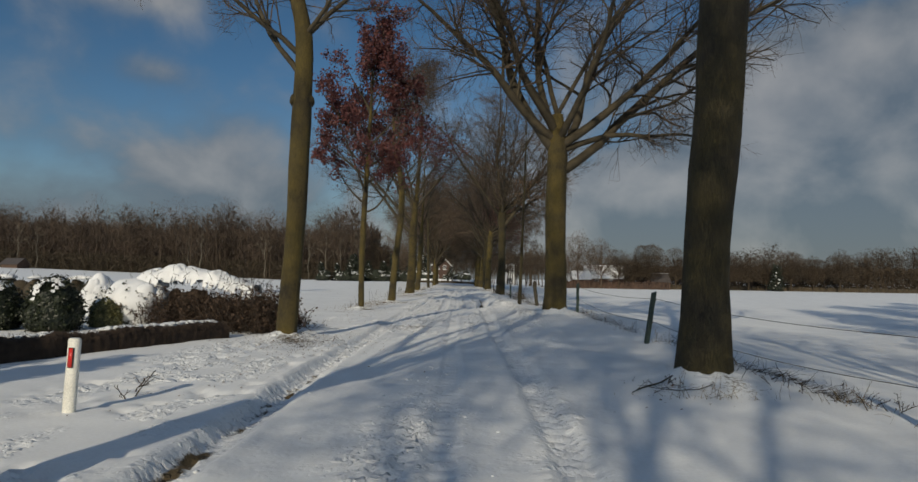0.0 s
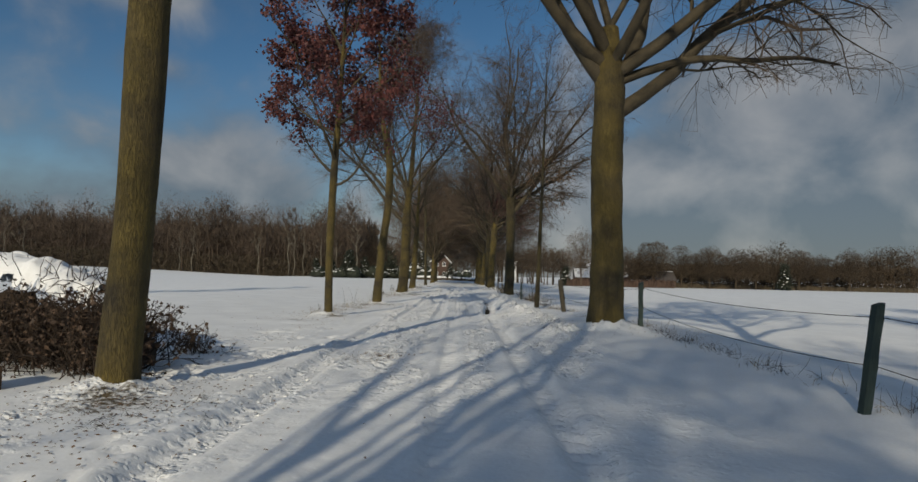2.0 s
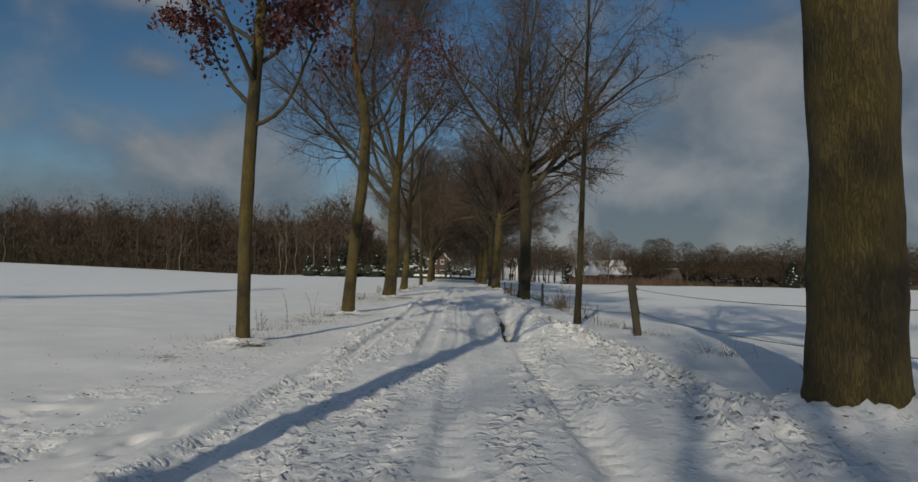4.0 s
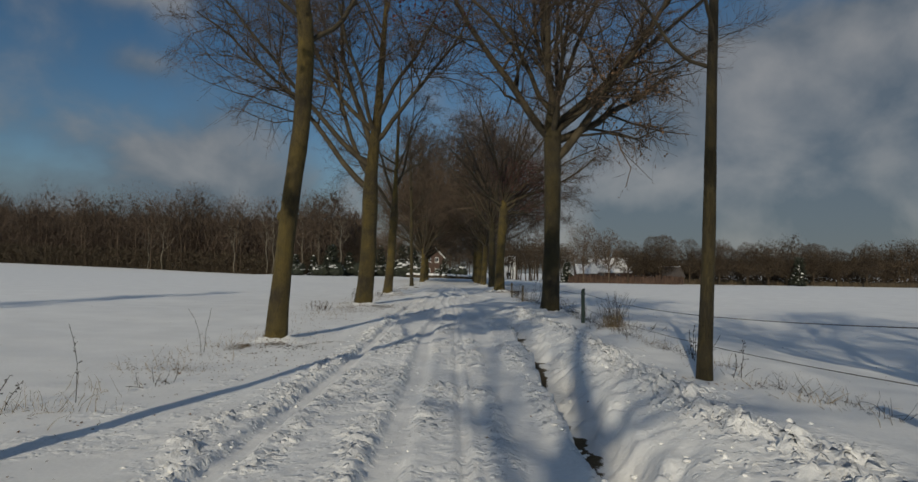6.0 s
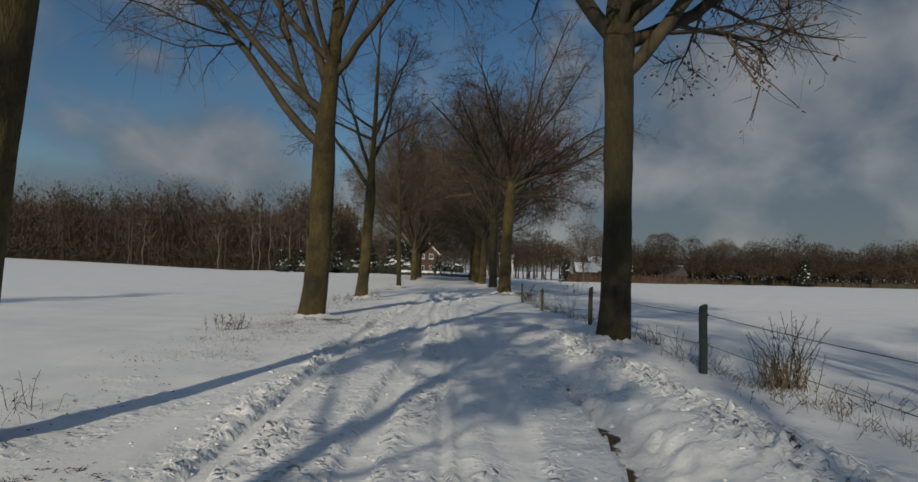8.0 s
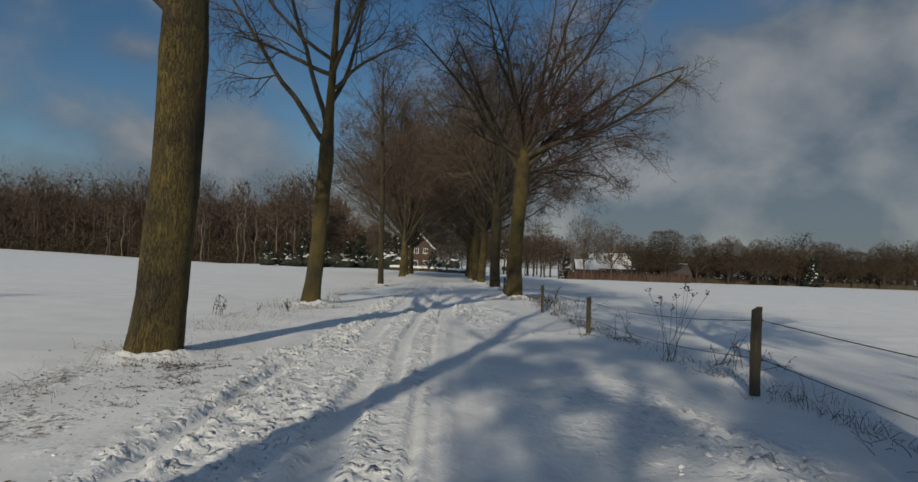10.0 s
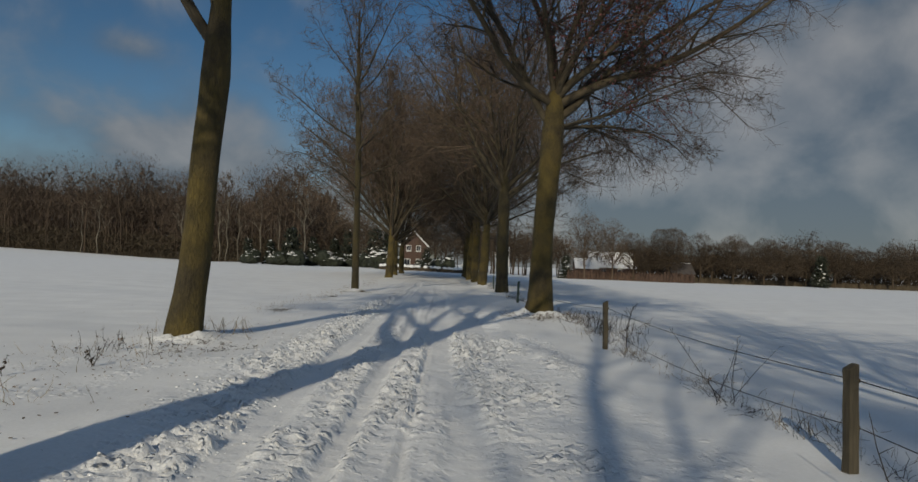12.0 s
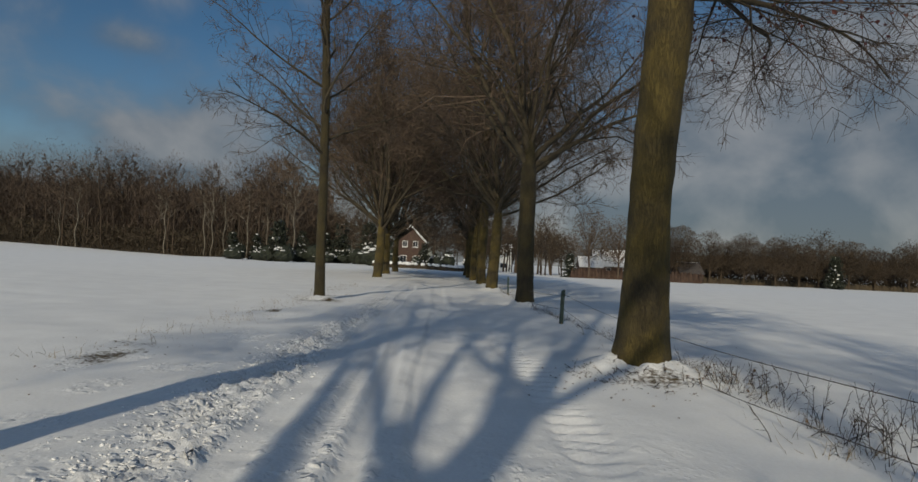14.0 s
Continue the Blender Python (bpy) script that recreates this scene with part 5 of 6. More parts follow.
def snowy_fir(xy, h, label, seed, group="snowy evergreens", z=None):
    """An evergreen of drooping sprays with pads of snow."""
    rng = np.random.default_rng(seed)
    z = float(terrain(np.array([float(xy[0])]), np.array([float(xy[1])]), False)[0][0]) if z is None else z
    root = thing("fir_tree", pose(xy[0], xy[1], z - 0.1), label, "tree", group)
    tp, tr = trunk_line(rng, h, 0.02 * h, (0, 0), 8, 0.02, 0.2)
    link_mesh("trunk", *tubes(tp, tr, 7), FOREST, root)
    n = 60
    f = np.sort(rng.random(n))
    zz = h * (0.05 + 0.93 * f)
    L = h * 0.30 * (1.05 - f) * (0.7 + 0.5 * rng.random(n))
    az = rng.random(n) * 6.28
    P = np.stack([0 * az, 0 * az, zz], 1)
    D = np.stack([np.cos(az), np.sin(az), 0.15 + 0 * az], 1)
    a, ar = grow(rng, P, D, L, np.full(n, 0.03), 5, 0.08, 0.0, 0.4, 0.12)
    Q = a[:, 1:].reshape(-1, 3)
    Q = np.repeat(Q, 9, 0) + rng.normal(0, 0.045 * h, (len(Q) * 9, 3)) * np.array([1, 1, 0.5])
    crown = link_mesh("crown", *join(tubes(a, ar, 3), leaf_quads(rng, Q, 0.075 * h, 0.8)), FIR, root, smooth=False)
    pads = [lump(rng, a[i, k] + np.array([0, 0, 0.03]), (0.055 * h * s, 0.055 * h * s, 0.03 * h * s), 0, 8, 5, 0.25) for i in range(n) for k, s in ((2, 1.0), (4, 0.8)) if rng.random() < 0.42]
    link_mesh("snow_pad", *join(*pads), SNOW, crown, "pads of snow on the boughs")["kind"] = "stuff"
    return root


def snowy_shrub(xy, h, w, label, seed, leaf=None, z=None, cover=0.4, group="", name="shrub"):
    """A rounded evergreen shrub under patches of snow."""
    rng = np.random.default_rng(seed)
    z = float(terrain(np.array([float(xy[0])]), np.array([float(xy[1])]), False)[0][0]) if z is None else z
    root = thing(name, pose(xy[0], xy[1], z - 0.05), label, "shrub", group)
    near = xy[1] < 40
    V, F = lump(rng, (0, 0, h * 0.42 if near else h * 0.5), (w * 0.45, w * 0.45, h * 0.54 if near else h * 0.46), 0, 40 if near else 24, 24 if near else 14, 0.08 if near else 0.12, -0.75 if near else -0.9)
    N = 1500 if xy[1] > 40 else 5000
    Q = V[rng.integers(0, len(V), N)] * (0.96 + 0.1 * rng.random((N, 1))) + rng.normal(0, 0.03 * w, (N, 3))
    body = link_mesh("foliage", *join((V, F), leaf_quads(rng, Q, (0.05 if xy[1] > 40 else 0.032) * (w + h) ** 0.7 + 0.01, 0.2)), leaf or BOX_LEAF, root, smooth=False)
    caps = []
    for i in range(0 if near else int(80 * cover) + 10):
        a, q = rng.random() * 6.28, math.sqrt(rng.random())
        px, py = 0.45 * w * q * math.cos(a), 0.45 * w * q * math.sin(a)
        pz = h * 0.5 + h * 0.455 * math.sqrt(max(0.0, 1 - q * q))
        s = w * (0.03 + 0.07 * rng.random())
        caps.append(lump(rng, (px, py, pz - s * 0.1), (s * (0.9 + 0.8 * rng.random()), s * (0.7 + 0.6 * rng.random()), s * 0.32), 0, 9, 6, 0.3))
    if near:
        # a cap that lies thick on the crown and runs down one side in tongues
        mid = V[F].mean(1)
        q = (mid - np.array([0, 0, h * 0.42])) / np.array([w * 0.45, w * 0.45, h * 0.54])
        lie = 1.1 * q[:, 2] - 0.55 * q[:, 0] + 0.1 * q[:, 1] + 0.22 * np.sin(9 * q[:, 0] + 4 * q[:, 1]) + 0.15 * rng.standard_normal(len(q))
        caps.append(((V - np.array([0, 0, h * 0.42])) * 1.07 + np.array([0, 0, h * 0.42 + 0.03]), F[lie > 1.25 - 1.3 * cover]))
    link_mesh("snow_cap", *join(*caps), SNOW, body, "patchy cap of snow")["kind"] = "stuff"
    return root


rng = np.random.default_rng(81)
# evergreens in front of the wood and the brick house
for i in range(26):
    f = i / 25
    x, y = -14 - 33 * f + rng.normal(0, 1.0), 187 + 4 * f + rng.normal(0, 2.5)
    if i % 3 == 0:
        snowy_fir((x, y + 3), 5.5 + 3.5 * rng.random(), "dark evergreen dusted with snow at the wood", 200 + i)
    else:
        snowy_shrub((x, y), 2.2 + 1.6 * rng.random(), 3.4 + 1.6 * rng.random(), "dark evergreen shrub heavy with snow", 200 + i, FIR, group="snowy shrubs", cover=0.16)
for i, (x, y, h, w) in enumerate(((-11.0, 176, 3.6, 4.2), (-14.0, 178, 4.2, 5.0), (-5.3, 176, 2.2, 2.6), (-2.0, 178, 2.8, 2.6), (0.5, 182, 3.4, 3.0), (5.5, 190, 3.0, 3.6))):
    snowy_shrub((x, y), h, w, "garden evergreen with clumps of snow by the house", 240 + i, FIR, group="garden shrubs")
snowy_fir((-4.0, 174.0), 4.6, "slim dark conifer before the brick house", 251)
snowy_fir((146.5, 283.0), 12.0, "tall conifer white with snow at the far trees", 252)
snowy_fir((155.0, 320.0), 9.0, "small snowy conifer at the far trees", 253)
# unseen conifers, added beside the start to cast shade across the left verge
for i, (x, y, h) in enumerate(((-7.9, 3.0, 3.5), (-9.0, 3.5, 3.3), (-10.1, 3.9, 3.4))):
    snowy_fir((x, y), h, "unseen dark conifer added to shade the left verge", 260 + i)
snowy_fir((46.0, 282.0), 9.0, "dark conifer near the barn", 254)


def hedge(name, pts, h, w, label, seed, mat, snow_t, dens=30, twig=0.006, ragged=0.15, core=0.8):
    """A twiggy hedge along a line: a dark core, shoots, and snow along its top."""
    rng = np.random.default_rng(seed)
    pts = np.array(pts, float)
    seg = np.linalg.norm(np.diff(pts, axis=0), axis=1)
    s = np.concatenate([[0], np.cumsum(seg)])
    root = thing(name, pose(*pts[0], 0), label, "hedge")
    n = max(int(s[-1] / (w * 0.6)), 3)
    t = np.linspace(0, s[-1], n)
    X, Y = np.interp(t, s, pts[:, 0]), np.interp(t, s, pts[:, 1])
    Z, _ = terrain(X, Y, False)
    o = np.array([*pts[0], 0])
    body = [lump(rng, np.array([x, y, z]) - o, (w * 0.55, w * 0.55, h * core), 0, 12, 7, 0.12, -0.2) for x, y, z in zip(X, Y, Z)]
    N = int(s[-1] * dens)
    tt = rng.random(N) * s[-1]
    P = np.stack([np.interp(tt, s, pts[:, 0]), np.interp(tt, s, pts[:, 1]), 0 * tt], 1) + rng.normal(0, w * 0.22, (N, 3)) * np.array([1, 1, 0])
    P[:, 2] = terrain(P[:, 0], P[:, 1], False)[0]
    (V, F), _ = twig_bush(rng, P - o, h * 0.85, ragged, twig, 4, 2 if twig < 0.01 else 0)
    link_mesh("brushwood", *join(*body, (V, F)), mat, root)["kind"] = "stuff"
    if snow_t:
        caps = []
        for x, y, z in zip(X, Y, Z):
            if rng.random() < 0.85:
                caps.append(lump(rng, np.array([x + rng.normal(0, w * 0.08), y + rng.normal(0, w * 0.08), z + h * 0.86]) - o, (w * (0.3 + 0.25 * rng.random()), w * (0.3 + 0.25 * rng.random()), snow_t), 0, 10, 6, 0.25))
        link_mesh("snow_cap", *join(*caps), SNOW, root, "uneven snow along the hedge top")["kind"] = "stuff"
    return root


hedge("hedge", [(-12, 164), (-5, 165), (3, 166)], 0.9, 1.0, "low dark hedge capped with snow across the lane's end", 301, HEDGE, 0.3, 8, 0.02)
hedge("hedge", [(47, 281), (70, 281), (94, 280)], 4.2, 1.8, "tall russet beech hedge before the barns", 302, material("beech_hedge", (0.04, 0.023, 0.016), (0.085, 0.05, 0.033), 1.0, 0.85, 0.2, 10.0), 0, 5, 0.05)
hedge("hedge", [(94, 290), (150, 300), (290, 286)], 2.8, 2.2, "rough field hedge under the far trees", 303, HEDGE, 0, 1.6, 0.09)
hedge("hedge", [(-30, 24.0), (-22, 24.6), (-15.4, 25.0)], 1.3, 0.9, "bare grey garden hedge dotted with snow", 304, HEDGE, 0.1, 12, 0.009)


def clipped_hedge(pts, h, w, label, seed):
    """A low clipped hedge: one swept twiggy body with stubble, and a thin broken line of snow on its far shoulder."""
    rng = np.random.default_rng(seed)
    pts = np.array(pts, float)
    s = np.concatenate([[0], np.cumsum(np.linalg.norm(np.diff(pts, axis=0), axis=1))])
    t = np.arange(0, s[-1], 0.06)
    X, Y = np.interp(t, s, pts[:, 0]), np.interp(t, s, pts[:, 1])
    root = thing("hedge", pose(*pts[0], 0), label, "hedge")
    T = norm(np.stack([np.gradient(X), np.gradient(Y)], 1))
    side = np.stack([T[:, 1], -T[:, 0]], 1)
    a = np.linspace(0, np.pi, 13)
    pw, ph = np.sign(np.cos(a)) * np.abs(np.cos(a)) ** 0.6 * w / 2, np.sin(a) ** 0.45 * h
    Z = terrain(X, Y, False)[0]
    jit = 1 + 0.06 * rng.standard_normal((len(t), 13))
    sway = 1 + 0.07 * fbm(t, t * 0, 0.8, 2, 7)
    V = np.stack([X[:, None] + side[:, :1] * pw * jit, Y[:, None] + side[:, 1:] * pw * jit, Z[:, None] - 0.03 + ph * jit * sway[:, None]], -1) - np.array([*pts[0], 0])
    idx = np.arange(V.shape[0] * 13).reshape(-1, 13)
    F = np.stack([idx[:-1, :-1], idx[:-1, 1:], idx[1:, 1:], idx[1:, :-1]], -1).reshape(-1, 4)
    V = V.reshape(-1, 3)
    n = 7000
    P = V[rng.integers(0, len(V), n)] + rng.normal(0, 0.02, (n, 3))
    st, sr = grow(rng, P, rng.normal(0, 0.7, (n, 3)) + np.array([0, 0, 0.6]), 0.03 + 0.06 * rng.random(n), np.full(n, 0.0035), 1, 0.1, 0, 0.6)
    body = link_mesh("brushwood", *join((V, F), ribbons(rng, st, sr)), material("clipped_hedge_twigs", (0.022, 0.013, 0.008), (0.055, 0.034, 0.02), 6.0, 0.9, 0.5, 45.0), root)
    body["kind"] = "stuff"
    caps = []
    for i in range(0, len(t), 2):
        if vnoise(np.array([t[i] / 0.9]), np.array([3.5]), 17)[0] > 0.0:
            c = np.array([X[i] - side[i, 0] * w * 0.3, Y[i] - side[i, 1] * w * 0.3, Z[i] + h * 0.93]) - np.array([*pts[0], 0])
            caps.append(lump(rng, c, (0.1 + 0.06 * rng.random(), 0.12, 0.05), 0, 8, 5, 0.25))
    link_mesh("snow_cap", *join(*caps), SNOW, body, "thin broken line of snow")["kind"] = "stuff"
    return root


clipped_hedge([(-9.3, 5.4), (-7.3, 9.8), (-6.45, 12.0), (-5.5, 14.4)], 0.4, 0.5, "low clipped brown hedge with a thin line of snow", 305)
for i, (x, y, h, w, lab, cov) in enumerate(((-11.6, 15.0, 1.25, 1.5, "round clipped evergreen with a snow crown", 0.5), (-10.15, 15.1, 1.3, 1.4, "round clipped yew with snow on one side", 0.35), (-9.5, 16.25, 0.75, 0.85, "small variegated shrub peeping from the snow", 0.1))):
    snowy_shrub((x, y), h, w, lab, 320 + i, BOX_LEAF if i < 2 else material("variegated_leaf", (0.05, 0.055, 0.018), (0.22, 0.2, 0.08), 9.0, 0.5, 0.2, 30.0), cover=cov, group="garden shrubs")


def snow_bush(xy, h, w, seed, label):
    rng = np.random.default_rng(seed)
    root = thing("snowy_bush", pose(xy[0], xy[1], ground_z(*xy) - 0.05), label, "shrub", "garden shrubs")
    P = rng.normal(0, w * 0.16, (60, 3)) * np.array([1, 1, 0])
    (V, F), tips = twig_bush(rng, P, h * 0.75, 0.4, 0.006, 4, 3)
    link_mesh("brushwood", *join((V, F), leaf_quads(rng, tips[rng.integers(0, len(tips), 500)], 0.07)), BOX_LEAF, root)["kind"] = "stuff"
    blobs = [lump(rng, (0, 0, h * 0.45), (w * 0.47, w * 0.47, h * 0.52), 0, 30, 16, 0.07, -0.55)]
    for i in range(9):
        a = rng.random() * 6.28
        blobs.append(lump(rng, (0.3 * w * math.cos(a), 0.3 * w * math.sin(a), h * (0.35 + 0.3 * rng.random())), (w * 0.2, w * 0.2, h * 0.24), 0, 16, 9, 0.1))
    link_mesh("snow_cap", *join(*blobs), SNOW, root, "smooth heavy blanket of snow")
    return root


snow_bush((-9.2, 17.2), 1.42, 1.85, 331, "rounded bush buried under heavy snow")
snow_bush((-10.75, 18.0), 1.5, 1.05, 332, "small bush smothered in snow")


HEAP_LEAF = material("withered_beech_leaf", (0.036, 0.021, 0.012), (0.1, 0.058, 0.033), 4.0, 0.7, 0.2, 40.0)


HEAP_WOOD = material("dark_brushwood", (0.02, 0.013, 0.008), (0.055, 0.034, 0.02), 5.0, 0.85, 0.3, 40.0)


def brush_heap():
    rng = np.random.default_rng(341)
    root = thing("brush_heap", pose(-6.3, 16.75, -0.1), "long heap of brown brushwood under a thick snow blanket", "brush heap")
    core = [lump(rng, (x, y + 0.2, 0), (0.5, 0.45, h * 0.8), 0, 14, 8, 0.15, 0.0) for x, y, h in ((1.1, -0.35, 0.7), (-2.0, 0.6, 1.2), (-1.2, 0.2, 1.3), (-0.4, 0.1, 1.15), (0.4, 0.0, 0.95), (-2.6, 1.1, 1.2))]
    t = rng.random(650) ** 0.72
    P = np.stack([-2.9 + 4.7 * t + rng.normal(0, 0.12, 650), 0.7 - 1.9 * t + rng.normal(0, 0.4, 650), 0 * t], 1)
    (V, F), tips = twig_bush(rng, P, 1.0, 0.5, 0.006, 3, 3)
    heap = link_mesh("brushwood", *join(*core, (V, F)), HEAP_WOOD, root)
    heap["kind"] = "stuff"
    link_mesh("foliage", *leaf_quads(rng, tips[rng.integers(0, len(tips), 9000)], 0.065, 0.5), HEAP_LEAF, heap, "withered brown beech leaves", smooth=False)["kind"] = "stuff"
    # the blanket: a lobed sheet that follows the heap and sags over its edge in fingers
    gx, gy = np.arange(-3.9, 0.8, 0.045), np.arange(-1.3, 2.6, 0.045)
    X, Y = np.meshgrid(gx, gy)
    yc = 0.75 - 0.3 * (X + 2.0)
    half = np.interp(X, (-3.9, -3.0, -1.0, 0.8, 1.75), (0.55, 1.0, 0.9, 0.55, 0.3))
    half = np.where(Y < yc, half * 0.62, half)
    r = np.abs(Y - yc) / half + 0.16 * fbm(X, Y, 0.45, 2, 3) + 0.05 * vnoise(X / 0.2, Y / 0.3, 4)
    crest = np.interp(X, (-3.9, -3.2, -2.6, -1.7, -1.0, -0.5, 0.1, 0.7), (1.0, 1.42, 1.62, 1.74, 1.7, 1.58, 1.46, 1.26))
    lobe, tall = chunks(X + 0.1 * vnoise(X / 0.2, Y / 0.2, 8), Y, 0.55, 5)
    bit, tall2 = chunks(X, Y, 0.2, 6)
    Z = crest * (0.76 + 0.24 * np.sqrt(np.clip(1 - r ** 2, 0, 1))) + 0.17 * lobe * (tall - 0.3) + 0.035 * bit * tall2 - 0.06 * (vnoise(X / 0.3, Y / 0.35, 9) > 0.55)
    Z = np.where(r > 0.97, Z - 0.07, Z)
    keep = r < 1.05
    idx = np.arange(X.size).reshape(X.shape)
    F = np.stack([idx[:-1, :-1], idx[:-1, 1:], idx[1:, 1:], idx[1:, :-1]], -1)
    F = F[keep[:-1, :-1] & keep[1:, 1:] & keep[:-1, 1:] & keep[1:, :-1]]
    blanket = link_mesh("snow_cap", np.stack([X, Y, Z], -1).reshape(-1, 3), F, SNOW, root, "thick lobed snow blanket")
    # twigs that pierce it
    n = 150
    P = np.stack([-3.2 + 4.6 * rng.random(n), 0 * rng.random(n), 0.85 + 0.2 * rng.random(n)], 1)
    P[:, 1] = 0.75 - 0.3 * (P[:, 0] + 2.0) + rng.normal(0, 0.4, n)
    P[:, 2] = np.interp(P[:, 0], (-3.9, -2.0, 0.6, 1.75), (1.0, 1.5, 1.3, 0.9))
    a, ar = grow(rng, P, rng.normal(0, 0.9, (n, 3)) + np.array([0.3, -0.2, 0.8]), 0.25 + 0.35 * rng.random(n), np.full(n, 0.008), 4, 0.2, -0.02, 0.5)
    link_mesh("loose_twig", *tubes(a, ar, 4), HEAP_WOOD, root)["kind"] = "stuff"
    # a few stout cut ends
    n = 9
    P = np.stack([0.6 + 1.1 * rng.random(n), -0.7 + 0.6 * rng.random(n), 0.45 + 0.5 * rng.random(n)], 1)
    D = rng.normal(0, 0.4, (n, 3)) + np.array([0.5, -0.3, 0.5])
    a, ar = grow(rng, P, D, 0.3 + 0.3 * rng.random(n), np.full(n, 0.014), 4, 0.1, 0, 0.7)
    for i in range(n):
        link_mesh("cut_branch", *tubes(a[i:i + 1], ar[i:i + 1], 7), BARK, root)


brush_heap()


# ---- the fence along the field ----
FENCE = [(4.9, 5.5, 1.1, "g", 4), (4.44, 13.44, 1.16, "g", 9), (4.28, 20.9, 1.0, "g", 1), (3.77, 28.5, 1.15, "r", -7), (3.55, 42.4, 1.0, "g", 0), (3.52, 49.65, 1.0, "w", 1), (3.31, 57.05, 0.86, "w", 0), (3.41, 64.87, 1.0, "w", -1), (3.2, 78.7, 0.95, "g", 2), (3.42, 95.0, 1.0, "g", -1), (3.3, 107.0, 1.0, "g", 1), (3.2, 119.0, 1.0, "w", 0)]


def build_fence():
    rng = np.random.default_rng(401)
    root = thing("fence", pose(4, 5, 0), "barbed wire fence on weathered posts beside the lane", "fence")
    root.matrix_world = Matrix.Identity(4)
    tops = []
    for x, y, h, kind, lean in FENCE:
        z = ground_z(x, y)
        bm = bmesh.new()
        w, d = {"g": (0.045, 0.045), "r": (0.085, 0.085), "w": (0.046, 0.038)}[kind]
        n = 12 if kind == "r" else 4
        rings = []
        for k, zz in enumerate(np.linspace(-0.3, h, 8)):
            ring = []
            for i in range(n):
                a = 2 * math.pi * (i + 0.5) / n
                q = 1.0 if n > 4 else 1.414
                jx = 1 + 0.05 * rng.normal()
                top = 0.03 * math.cos(a) if k == 7 else 0
                ring.append(bm.verts.new((math.cos(a) * w * q * jx, math.sin(a) * d * q * jx, zz + top)))
            rings.append(ring)
        for a, b in zip(rings, rings[1:]):
            for i in range(n):
                bm.faces.new((a[i], a[(i + 1) % n], b[(i + 1) % n], b[i]))
        bm.faces.new(rings[-1])
        bmesh.ops.bevel(bm, geom=[e for e in bm.edges if e.verts[0] in rings[-1] and e.verts[1] in rings[-1]], offset=0.008, segments=1, affect="EDGES")
        post = part("post", bm, POST_WOOD if kind != "g" else POST_GREEN, root, {"g": "thin dark green post", "r": "thick round weathered wooden post", "w": "squared weathered wooden post"}[kind], kind == "r")
        post.matrix_local = pose(x, y, z, 0, lean, rng.random() * 20)
        lx = math.sin(radians(lean))
        marks = []
        for f in (0.86, 0.42):
            marks.append((x + lx * h * f + w + 0.02, y, z + h * f))
            bm = bmesh.new()
            bmesh.ops.create_uvsphere(bm, u_segments=8, v_segments=6, radius=0.024)
            ins = part("insulator", bm, DEAD, post, "small black wire holder", True)
            ins.matrix_local = Matrix.Translation((w + 0.015, 0, h * f))
        tops.append(marks)
    for (a, b), lv in [((tops[i], tops[i + 1]), lv) for i in range(len(tops) - 1) for lv in (0, 1)]:
        p, q = np.array(a[lv]), np.array(b[lv])
        span = np.linalg.norm(q - p)
        t = np.linspace(0, 1, 15)
        sag = 0.012 * span * (1.4 if lv else 1.0) * (0.7 + 0.6 * rng.random())
        line = p[None] * (1 - t[:, None]) + q[None] * t[:, None]
        line[:, 2] -= sag * 4 * t * (1 - t)
        line[:, 2] = np.maximum(line[:, 2], terrain(line[:, 0], line[:, 1], False)[0] + 0.05)
        n = int(span / 0.14)
        tb = (np.arange(n) + 0.5) / n
        B = np.stack([np.interp(tb, t, line[:, c]) for c in range(3)], 1)
        d = rng.normal(0, 1, (n, 3))
        d = norm(d) * 0.016
        barbs = np.stack([B - d, B + d], 1)
        V, F = join(tubes(line[None], np.full((1, 15), 0.0046), 4), tubes(barbs, np.full((n, 2), 0.0018), 3))
        link_mesh("barbed_wire", V, F, WIRE, root)


build_fence()


# ---- the marker post at the roadside ----
def marker_post():
    x, y = -3.82, 6.26
    root = thing("marker_post", pose(x, y, ground_z(x, y) - 0.02, 0, 2.5, -12), "white roadside marker post with a red reflector", "road marker")
    bm = bmesh.new()
    n, rings = 20, []
    for zz, s in ((-0.2, 1.0), (0.0, 1.0), (0.3, 0.985), (0.6, 0.97), (0.765, 0.96), (0.785, 0.93), (0.797, 0.84), (0.802, 0.6)):
        rings.append([bm.verts.new((0.072 * s * math.cos(2 * math.pi * i / n), 0.055 * s * math.sin(2 * math.pi * i / n), zz)) for i in range(n)])
    for a, b in zip(rings, rings[1:]):
        for i in range(n):
            bm.faces.new((a[i], a[(i + 1) % n], b[(i + 1) % n], b[i]))
    bm.faces.new(rings[-1])
    part("post", bm, WHITE_POST, root, "white plastic post", True)
    bm = bmesh.new()
    box(bm, -0.008, 0.042, -0.066, -0.045, 0.50, 0.70)
    bmesh.ops.bevel(bm, geom=bm.edges[:], offset=0.004, segments=2, affect="EDGES")
    r = part("reflector", bm, REFLECTOR, root, "oblong red reflector", True)
    bm = bmesh.new()
    box(bm, -0.013, 0.047, -0.060, -0.046, 0.494, 0.706)
    part("frame", bm, DEAD, r, "dark reflector rim")


marker_post()


